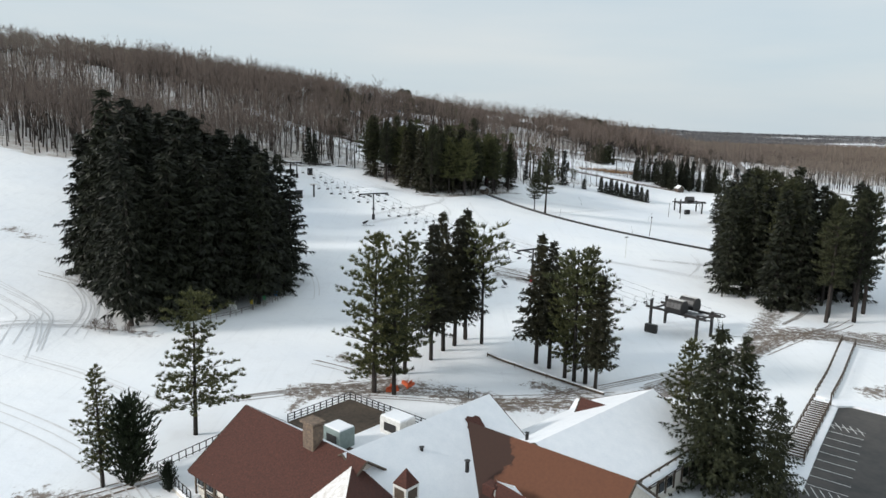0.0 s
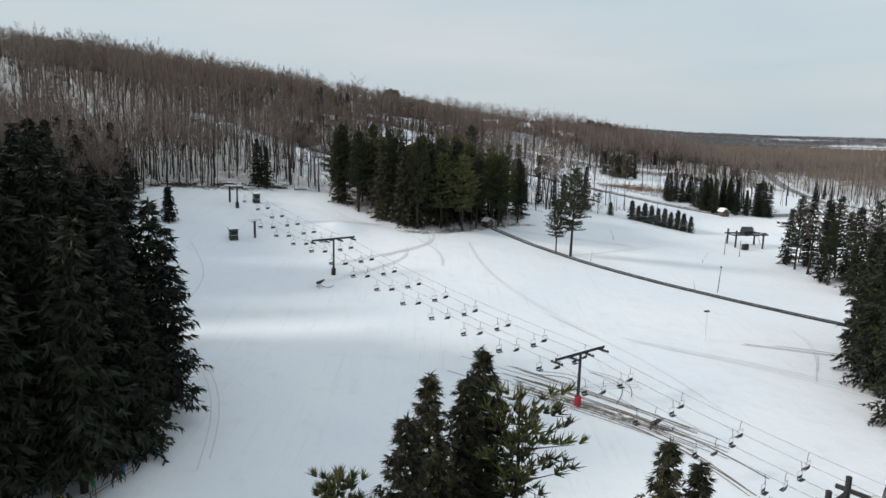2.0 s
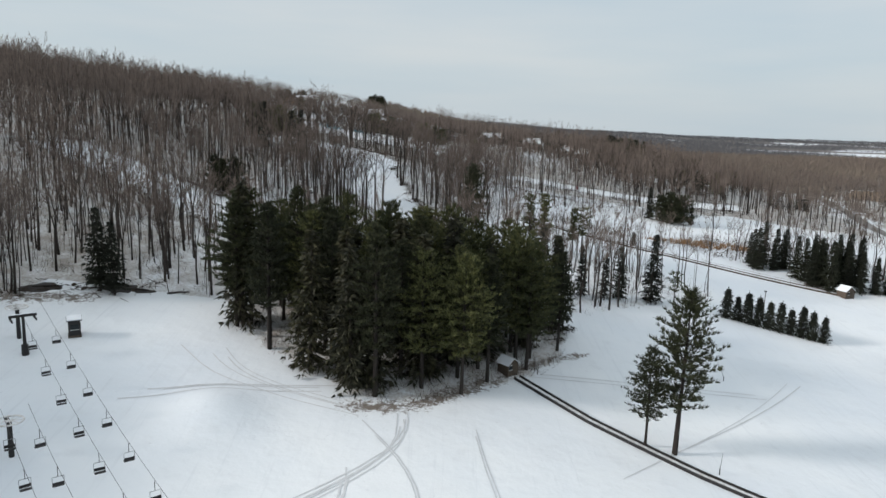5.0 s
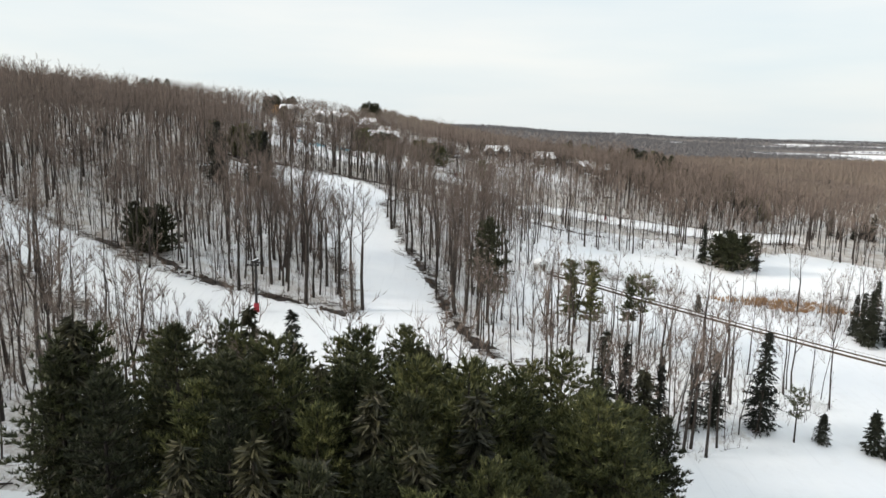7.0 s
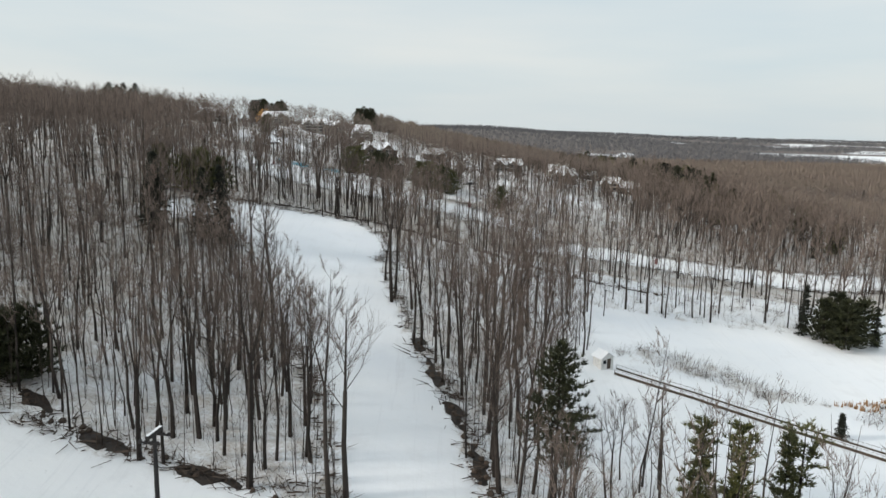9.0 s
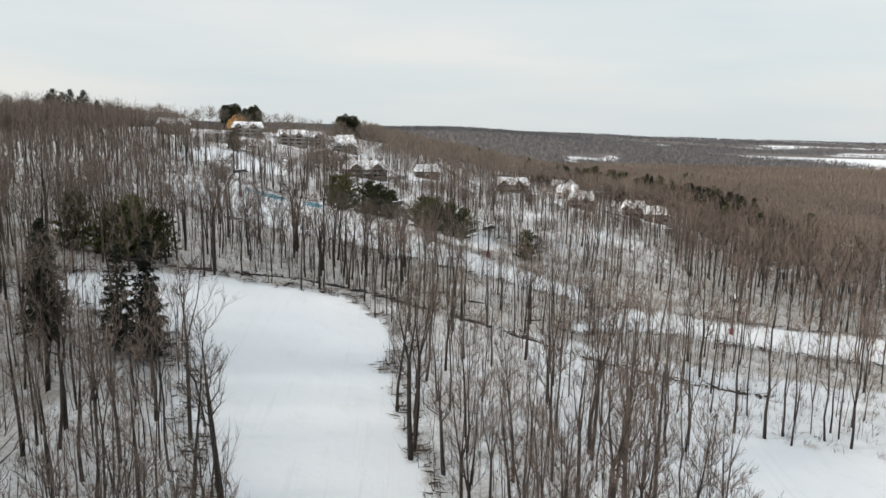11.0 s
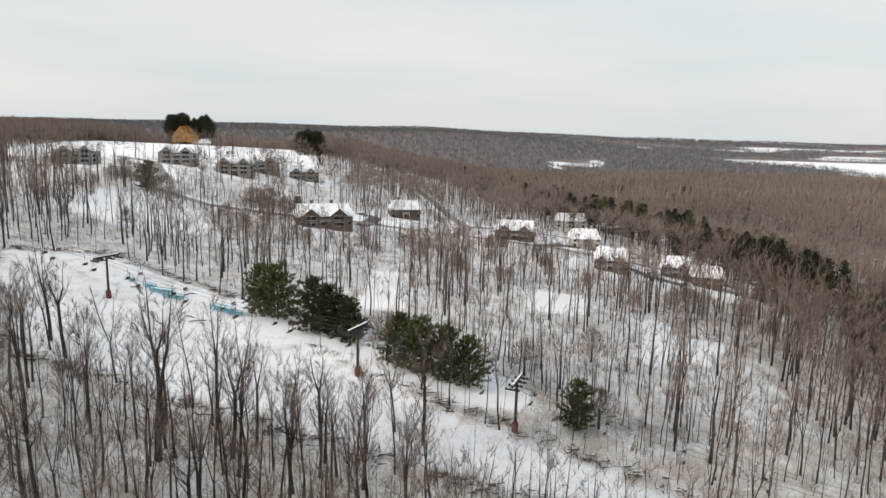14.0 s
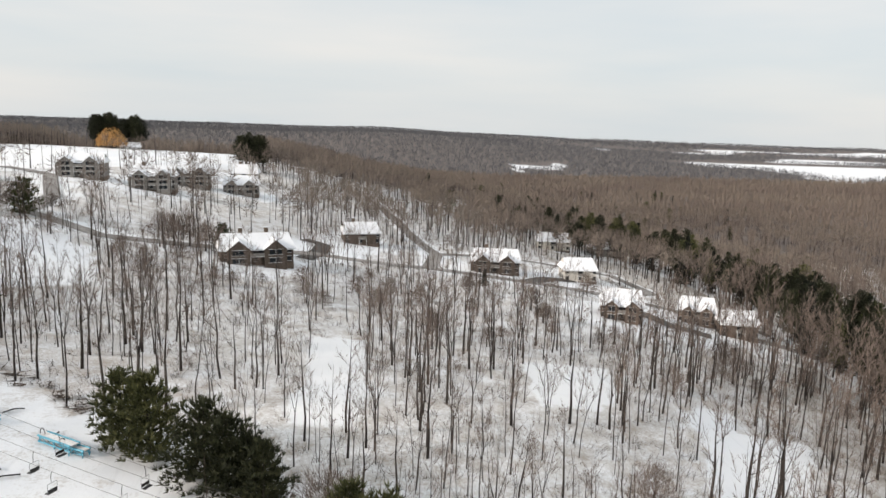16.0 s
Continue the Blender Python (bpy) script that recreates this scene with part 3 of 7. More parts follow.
def conifer(rng, tall, wide, style, fine=False, bare=None):
    """An evergreen: trunk and crown. style: pine (open plumes), spruce (drooping tiers), scots (bare stem, flat top), cedar (dense column)."""
    trunk, crown = Shape(), Shape()
    r0 = tall * 0.012 + 0.06
    lean = (rng.uniform(-0.02, 0.02), rng.uniform(-0.02, 0.02))
    trunk.tube([(lean[0] * h, lean[1] * h, h) for h in (-0.6, tall * 0.3, tall * 0.65, tall * 0.97)], [r0 * 1.15, r0 * 0.8, r0 * 0.45, 0.03], 6)
    low = {"pine": 0.27, "spruce": 0.05, "scots": 0.45, "cedar": 0.02, "bush": 0.02, "layered": 0.2}[style]
    if wide > 7 and style == "spruce":
        low = 0.11
    low = low if bare is None else bare
    tiers = {"pine": 25, "spruce": 26, "scots": 11, "cedar": 22, "bush": 16, "layered": 18}[style]
    for k in range(tiers):
        u = (k + rng.uniform(-0.3, 0.3)) / tiers
        arms = {"pine": 7, "spruce": 6, "scots": 4, "cedar": 9, "bush": 7, "layered": 6}[style] + (2 if fine and style == "spruce" else 0)
        start = rng.uniform(0, 6.3)
        for q in range(arms):
            if style in ("pine", "scots") and rng.random() < 0.14:
                continue
            v = min(max(u + rng.uniform(-0.6, 0.6) / tiers, 0), 0.99)
            h = tall * (low + (0.985 - low) * v)
            if style == "spruce":
                span = wide * min(1, 0.8 + v) * (1 - v) ** 0.85 + 0.2
            elif style == "cedar":
                span = wide * min(1, 0.75 + v) * (1 - max(v - 0.3, 0) / 0.72) ** 0.5 + 0.15
            elif style == "bush":
                span = wide * (0.8 + 0.5 * min(v * 3, 0.7)) * (1.02 - v) ** 0.6
            elif style == "layered":
                span = wide * rng.uniform(0.6, 1.15) * (1.04 - v) ** 0.35 * (0.75 + 0.3 * math.sin(v * 9))
            elif style == "pine":
                span = wide * (0.6 + 0.55 * min(v * 2.4, 1)) * (1.03 - v) ** 0.7
            else:
                span = wide * (0.7 + 0.4 * math.sin(v * 3.0))
            t = start + 2 * math.pi * q / arms + rng.uniform(-0.4, 0.4)
            reach = span * rng.uniform(0.55, 1.15)
            rise = {"pine": 0.05 + 0.6 * v, "spruce": -0.30 + 0.6 * v, "scots": 0.25, "cedar": 0.9, "bush": 0.15 + 0.5 * v, "layered": 0.05 + 0.35 * v}[style] + rng.uniform(-0.12, 0.12)
            a = Vector((lean[0] * h, lean[1] * h, h))
            way = Vector((math.cos(t), math.sin(t), rise))
            end = a + way * reach
            if style == "spruce":
                end.z += reach * 0.10
            if style in ("pine", "scots", "layered") and reach > 1.2 and v < 0.7:
                trunk.tube([a, a.lerp(end, 0.9)], [0.05, 0.015], 3)
            side = Vector((-math.sin(t), math.cos(t), 0))
            if style in ("pine", "scots", "bush", "layered"):
                plumes = max(3, round(reach * (2.6 if style == "layered" else 2.2)))
                for p in range(plumes):
                    f = 0.16 + 0.86 * (p + rng.uniform(0, 0.8)) / plumes
                    b = a.lerp(end, f) + side * rng.uniform(-1, 1) * reach * 0.30 * (1.15 - f) + Vector((0, 0, rng.uniform(-0.1, 0.25)))
                    w = way * 0.6 + Vector((0, 0, 0.55))
                    tufts(crown, b, w, 24 if fine else 12, 0.52 if fine else 0.66, 0.105 if fine else 0.135, 0.85, rng)
                continue
            many = max(4, int(reach * (6 if style == "cedar" else 4.4 if fine else 2.6)))
            for s in range(many):
                f = (s + rng.random()) / many
                swing = rng.uniform(-1, 1) * reach * 0.34 * (1.05 - f)
                b = a.lerp(end, f) + side * swing + Vector((0, 0, rng.uniform(-0.2, 0.2)))
                if style == "spruce":
                    w = way * 0.55 + side * (0.7 if swing > 0 else -0.7) + Vector((0, 0, -0.6))
                    tufts(crown, b, w, 13 if fine else 3, (0.4 + 0.032 * tall) * (0.55 if fine else 1), (0.18 + 0.008 * tall) * (0.36 if fine else 1), 0.6, rng)
                else:
                    tufts(crown, b, (way.x, way.y, 1.2), 6, 0.45, 0.13, 0.6, rng)
    tufts(crown, (lean[0] * tall, lean[1] * tall, tall * 0.96), (0, 0, 1), 6, 0.9, 0.14, 0.25, rng)
    return trunk, crown


PATTERNS = {}



def pattern_tree(kind, style, tall, wide, n, mat, label, category, bare=None):
    """n differing trees of a kind, kept far below ground as patterns to copy and then taken away."""
    made = []
    for k in range(n):
        rng = random.Random(hash_of(kind) + k * 17)
        if style == "bare":
            trunk, crown = bare_tree(rng, tall * rng.uniform(0.88, 1.12), 2, 1.2, 1.08 if kind.startswith("stout_") else 1.0)
            mats = (TRUNK, TWIG)
        else:
            trunk, crown = conifer(rng, tall, wide * rng.uniform(0.9, 1.1), style, kind.startswith("fine_"), bare)
            mats = (mat,)
        made.append((trunk.mesh("trunk", TRUNK if style == "bare" else BARK), crown.mesh("crown", *mats)))
    PATTERNS[kind] = (made, label, category, tall)


def hash_of(text):
    return sum(ord(c) * (i + 3) for i, c in enumerate(text))


def plant(kind, x, y, tall=None, rng=random, group="", sink=0.0):
    """A tree of a kind at a place, as a thing with trunk and crown."""
    made, label, category, usual = PATTERNS[kind]
    size = (tall or usual) / usual
    trunk, crown = made[rng.randrange(len(made))]
    ob = thing(kind.replace("fine_", "").replace("wide_", "").replace("dark_", "").replace("yard_", "").replace("stout_", "").replace("clump_spruce", "norway_spruce").replace("layered_pine", "white_pine"), label, category, group=group)
    ob.matrix_world = Matrix.Translation((x, y, height(x, y) - sink)) @ Matrix.Rotation(rng.uniform(0, 6.28), 4, "Z") @ Matrix.Diagonal((size, size, size, 1))
    part("trunk", trunk, BARK, ob)
    part("crown", crown, BARK, ob)
    return ob


pattern_tree("white_pine", "pine", 22, 4.4, 4, PINE_DARK, "tall white pine with open tiers of green needles standing in snow", "tree", 0.3)
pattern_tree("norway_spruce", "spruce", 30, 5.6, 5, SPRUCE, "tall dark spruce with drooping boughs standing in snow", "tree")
pattern_tree("clump_spruce", "spruce", 22, 4.6, 4, LODGE_SPRUCE, "tall green spruce with a pointed top among pines", "tree")
pattern_tree("small_spruce", "spruce", 7, 2.1, 4, SPRUCE, "small dark cone-shaped spruce standing in snow", "tree")
pattern_tree("fine_white_pine", "pine", 21, 4.6, 3, PINE_LIT, "tall white pine with layered green boughs standing in snow", "tree", 0.16)
pattern_tree("fine_norway_spruce", "spruce", 23, 4.2, 4, LODGE_SPRUCE, "tall dark spruce with drooping boughs and a bare lower stem", "tree", 0.24)
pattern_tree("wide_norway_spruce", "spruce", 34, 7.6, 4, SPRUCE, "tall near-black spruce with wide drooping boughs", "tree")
pattern_tree("fine_broad_pine", "pine", 19, 5.4, 3, PINE_LIT, "broad pine with dense dark green boughs beside the lodge", "tree", 0.12)
pattern_tree("scots_pine", "scots", 13, 2.4, 4, PINE, "slim pine with a bare stem and bushy top", "tree")
pattern_tree("fine_layered_pine", "layered", 20, 8.0, 2, PINE_LIT, "white pine with long layered horizontal boughs standing in snow", "tree")
pattern_tree("fine_yard_spruce", "spruce", 20, 6.4, 3, YARD, "broad green spruce with sweeping boughs beside the lodge", "tree")
pattern_tree("cedar", "cedar", 8.5, 2.5, 2, CEDAR, "dense dark column-shaped cedar beside the lodge", "tree")
pattern_tree("broad_pine", "pine", 22, 6.6, 3, PINE, "broad white pine with long green boughs", "tree")
pattern_tree("dark_broad_pine", "pine", 22, 6.0, 3, PINE_DARK, "broad dark pine with a heavy uneven crown", "tree", 0.3)
pattern_tree("bushy_pine", "bush", 8, 3.9, 4, BUSH, "low bushy pine with branches to the snow", "tree")
pattern_tree("stout_hardwood_tree", "bare", 18, 0, 6, None, "stout dark leafless hardwood tree beside the lift strip", "tree")
pattern_tree("layered_pine", "layered", 16, 3.3, 3, PINE, "slim white pine with layered green boughs above a bare stem", "tree", 0.36)
pattern_tree("dark_bushy_pine", "bush", 8, 3.9, 3, PINE_DARK, "low dark bushy pine with branches to the snow", "tree")
pattern_tree("hardwood_tree", "bare", 21, 0, 9, None, "tall leafless hardwood tree with a thin grey-brown trunk", "tree")


def round_crown(rng, tall, wide):
    """A dense leafless tree with a rounded brown head of fine twigs."""
    trunk, crown = Shape(), Shape()
    trunk.tube([(0, 0, -0.5), (0.1, 0, tall * 0.5)], [0.28, 0.16], 6)
    for _ in range(900):
        a, e, r = rng.uniform(0, 6.28), rng.uniform(-0.75, 1.57), rng.random() ** 0.45
        p = Vector((math.cos(a) * math.cos(e) * wide, math.sin(a) * math.cos(e) * wide, tall * 0.5 + math.sin(e) * tall * 0.48)) * 1.0
        p = Vector((0, 0, tall * 0.35)).lerp(p, r * rng.uniform(0.85, 1.08))
        way = (p - Vector((0, 0, tall * 0.2))).normalized()
        tufts(crown, p, way, 2, 1.3, 0.06, 0.7, rng)
    return trunk, crown


made = []
for k in range(3):
    a, b = round_crown(random.Random(60 + k), 8, 4.2)
    made.append((a.mesh("trunk", BARK), b.mesh("crown", TWIG)))
PATTERNS["round_tree"] = (made, "dense leafless tree with a rounded brown crown", "tree", 8)


def scatter(poly, step, rng, jitter=0.45):
    """Places strewn evenly inside a polygon."""
    xs, ys = [p[0] for p in poly], [p[1] for p in poly]
    out = []
    x = min(xs)
    while x < max(xs):
        y = min(ys)
        while y < max(ys):
            px, py = x + rng.uniform(-jitter, jitter) * step, y + rng.uniform(-jitter, jitter) * step
            if inside(poly, np.array([px]), np.array([py]))[0]:
                out.append((px, py))
            y += step
        x += step
    return out


rng = random.Random(5)
for x, y in scatter(CLUMP, 4.9, rng):
    kind = "broad_pine" if rng.random() < (0.42 if x < -6 else 0.6) else "clump_spruce" if rng.random() < 0.42 else "white_pine"
    plant(kind, x, y, rng.uniform(16.5, 23.0) + (3.0 if y < 292 else 0.5 if y < 300 else -2.0), rng, "pines in the middle stand")
GROVE = [(-76, 143), (-59, 123), (-48, 130), (-40, 142), (-38, 152), (-46, 176), (-72, 180), (-84, 160)]
rng = random.Random(52)
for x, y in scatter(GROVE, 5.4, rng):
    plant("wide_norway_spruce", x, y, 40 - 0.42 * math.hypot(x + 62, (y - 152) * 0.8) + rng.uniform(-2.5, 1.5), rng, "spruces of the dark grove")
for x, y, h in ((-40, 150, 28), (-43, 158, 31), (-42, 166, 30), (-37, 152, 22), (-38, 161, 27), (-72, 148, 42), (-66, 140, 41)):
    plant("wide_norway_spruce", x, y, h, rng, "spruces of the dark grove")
EAST_GROVE = [(68, 170), (72, 150), (82, 144), (96, 156), (104, 185), (100, 215), (84, 210), (72, 195)]
for x, y in scatter(EAST_GROVE, 6.4, rng):
    plant("white_pine" if rng.random() < 0.5 else "norway_spruce", x, y, rng.uniform(24, 31), rng, "trees of the eastern grove")
LODGE_TREES = [(-32, 84, 19, "fine_layered_pine"), (-37.5, 71, 14, "fine_white_pine"), (-34.5, 71.5, 10, "cedar"), (-30, 70.5, 3.5, "cedar"),
               (-11, 100, 24, "fine_broad_pine"), (-8, 99.5, 21, "fine_white_pine"), (-7, 108, 23, "fine_broad_pine"),
               (-3, 115, 24, "fine_norway_spruce"), (-1, 120, 25, "fine_norway_spruce"), (1, 123, 24, "fine_norway_spruce"),
               (3, 127, 25, "fine_norway_spruce"), (6, 125, 22, "scots_pine"), (15, 116, 23, "fine_norway_spruce"),
               (17, 114, 22, "fine_norway_spruce"), (19, 110, 21, "fine_white_pine"), (20, 107, 21, "scots_pine"), (22, 108, 22, "fine_broad_pine"),
               (23, 105, 19, "fine_norway_spruce"), (31, 77.5, 20, "fine_yard_spruce"), (35.5, 80.5, 18, "fine_yard_spruce")]
SLOPE_TREES = [(30, 83, 16, "fine_broad_pine"), (37, 75, 13, "fine_yard_spruce"), (31, 267, 15, "dark_broad_pine"),
               (35, 266, 24.5, "dark_broad_pine"), (-84, 250, 17, "wide_norway_spruce"), (-89, 257, 19, "wide_norway_spruce"), (-79, 243, 13, "wide_norway_spruce"), (-91, 246, 18, "wide_norway_spruce"), (-72, 251, 9, "small_spruce"), (-61, 297, 16, "wide_norway_spruce"), (-58, 296, 14, "wide_norway_spruce"),
               (40, 334, 11, "norway_spruce"), (44, 336, 13, "norway_spruce"), (52, 337, 17, "norway_spruce"), (57, 335, 9, "scots_pine"),
               (62, 336, 5, "small_spruce"), (24, 328, 16, "norway_spruce"), (28, 330, 14, "norway_spruce"), (34, 332, 12, "norway_spruce"),
               (9.5, 364, 21, "dark_broad_pine"), (-19, 316, 17, "norway_spruce"), (-84, 231, 13, "norway_spruce"), (-88, 226, 16, "norway_spruce"),
               (-93, 238, 15, "norway_spruce")]
RUN_TREES = [(-86, 239, 12, "norway_spruce"), (25, 360, 16.5, "layered_pine"), (28.5, 358, 17.5, "layered_pine"), (38, 366, 14, "layered_pine"),
             (41, 368, 14.5, "scots_pine"), (64, 398, 4.5, "small_spruce"), (-63, 378, 9, "dark_bushy_pine"), (-60, 379, 10, "dark_bushy_pine"),
             (-66, 381, 9, "dark_bushy_pine"), (-53, 444, 18, "wide_norway_spruce"), (-56.5, 442, 17, "wide_norway_spruce"), (-51.5, 441, 13, "wide_norway_spruce"), (-66, 441, 19, "wide_norway_spruce"), (-69, 446, 17, "wide_norway_spruce"),
             (-72, 478, 10, "bushy_pine"), (-68, 479, 11, "bushy_pine"), (-64, 480, 10, "bushy_pine"), (-79, 479, 11, "bushy_pine"), (-70, 483, 11, "bushy_pine"),
             (88, 448, 10, "dark_bushy_pine"), (91, 444, 11, "dark_bushy_pine"), (96, 447, 11, "dark_bushy_pine"), (84, 450, 13, "norway_spruce"), (100, 447, 10, "norway_spruce")]
HILL_TREES = [(93, 451, 11, "dark_bushy_pine"), (-39, 569, 10, "bushy_pine"), (-35, 566, 11, "bushy_pine"), (-27.5, 560.5, 10, "dark_bushy_pine"),
              (-24.5, 558, 9.5, "dark_bushy_pine"), (-20, 554, 8.5, "dark_bushy_pine"), (-22, 557, 8, "dark_bushy_pine"), (-11, 546, 9, "bushy_pine"), (-7, 543.5, 10, "bushy_pine"),
              (-3, 542, 9.5, "bushy_pine"), (1, 541, 8.5, "bushy_pine"), (18, 533, 8, "bushy_pine"), (-101, 692, 10, "bushy_pine"),
              (30, 684, 5, "small_spruce"), (-47, 691, 8, "bushy_pine")]
for x, y, h, kind in LODGE_TREES + SLOPE_TREES + RUN_TREES + HILL_TREES:
    plant(kind, x, y, h, rng)
for x, y, h in ((-108, 689, 11), (-104, 693, 9), (-60, 688, 9), (-56, 690, 10), (-51, 687, 8), (-64, 692, 8), (-140, 706, 8), (-13, 550, 8), (22, 534, 7), (12, 548, 7), (28, 560, 7), (-96, 420, 11), (-82, 410, 10), (-74, 432, 12), (-60, 119, 2.5), (-57, 120, 2), (-63, 120, 2.2)):
    plant("round_tree", x, y, h, rng, "rounded bare trees")
for x, y in scatter([(-120, 610), (-60, 640), (60, 600), (120, 560), (130, 640), (60, 690), (-60, 670), (-120, 720)], 15, rng, 0.6):
    if wood_cover(np.array([x]), np.array([y]))[0] > 0:
        plant("round_tree", x, y, rng.uniform(3.0, 6.5), rng, "rounded bare trees")
for x, y in scatter([(-88, 186), (-76, 184), (-78, 205), (-82, 232), (-90, 252), (-96, 275), (-112, 270), (-102, 225), (-92, 190)], 6.6, rng):
    kind = "wide_norway_spruce" if y < 236 else "norway_spruce" if rng.random() < 0.5 else "hardwood_tree"
    # Trees hidden behind the grove, y < 218, are heightened to shade more slope.
    plant(kind, x, y, rng.uniform(25, 31) if y < 218 else rng.uniform(18, 24) if y < 236 else rng.uniform(14, 20), rng, "trees at the western wood's edge")
for x, y in ((-96, 262), (-93, 268), (-99, 255), (-104, 266), (-97, 274), (-88, 266), (-82, 248), (-86, 240)):
    plant("wide_norway_spruce", x, y, rng.uniform(14, 20), rng, "trees at the western wood's edge")
for k in range(10):
    plant("small_spruce", 70 + 2.2 * k, 335 - 0.8 * k, (7.2, 5.8, 7.4, 7.0, 6.4, 7.0, 6, 7.2, 6.6, 6)[k], rng, "row of small spruces")
for cx, cy, count, h, r in (  (104, 390, 8, 13, 7), (118, 377, 24, 14, 10), (134, 374, 9, 13, 6), (185, 535, 7, 11, 12), (205, 452, 3, 9, 6)):
    for _ in range(count):
        plant("norway_spruce" if h > 8 else "small_spruce", cx + rng.uniform(-r, r), cy + rng.uniform(-r, r) * 0.6, h * rng.uniform(0.8, 1.15), rng)
for cx, cy, count, h, r in ((-65, 897, 18, 20, 8), (-180, 1040, 40, 24, 17), (-200, 740, 12, 21, 14)):
    for _ in range(count):
        plant("dark_broad_pine", cx + rng.uniform(-r, r), cy + rng.uniform(-r, r) * 0.6, h * rng.uniform(0.75, 1.1), rng, "dark pines on the ridge")
NORTH_EAST_GROVE = [(106, 262), (112, 282), (107, 300), (118, 306), (138, 292), (138, 262), (118, 252)]
for x, y in scatter(NORTH_EAST_GROVE, 6.2, rng):
    plant("hardwood_tree" if rng.random() < 0.35 else "norway_spruce" if rng.random() < 0.6 else "white_pine", x, y, rng.uniform(18, 25), rng, "trees of the north-eastern grove")
for x, y in scatter([(94, 396), (100, 388), (128, 380), (140, 384), (136, 394), (118, 404), (98, 406)], 5.4, rng, 0.6):
    plant("hardwood_tree", x, y, rng.uniform(11, 17), rng, "bare hardwoods beside the drive")
for x, y in scatter([(-80, 302), (-60, 303), (-40, 300), (-30, 314), (-44, 326), (-80, 322)], 8.5, rng, 0.6):
    plant("hardwood_tree", x, y, rng.uniform(15, 20), rng, "bare hardwoods above the slope")
for _ in range(160):
    k = rng.uniform(0, len(BELT) - 1.001)
    (ax, ay), (bx, by) = BELT[int(k)], BELT[int(k) + 1]
    plant(rng.choice(["dark_broad_pine", "dark_broad_pine", "broad_pine", "white_pine", "norway_spruce"]), ax + (bx - ax) * (k % 1) + rng.uniform(-13, 13), ay + (by - ay) * (k % 1) + rng.uniform(-13, 13), rng.uniform(12, 21), rng, "evergreens beside the houses")
for x, y in scatter([(84, 790), (128, 800), (136, 880), (100, 930), (62, 860)], 13, rng, 0.6):
    plant(rng.choice(["dark_broad_pine", "white_pine", "norway_spruce"]), x, y, rng.uniform(11, 18), rng, "evergreens beside the houses")


for x, y in scatter([(108, 560), (150, 545), (205, 600), (215, 690), (170, 730), (150, 640), (118, 600)], 15, rng, 0.6):
    plant(rng.choice(["broad_pine", "bushy_pine", "norway_spruce"]), x, y, rng.uniform(9, 15), rng, "evergreens in the eastern woods")


for _ in range(60):
    x, y = rng.uniform(40, 420), rng.uniform(760, 1300)
    if wood_cover(np.array([x]), np.array([y]))[0] > 0.5:
        plant(rng.choice(["broad_pine", "norway_spruce"]), x, y, rng.uniform(10, 17), rng, "evergreens in the far woods")


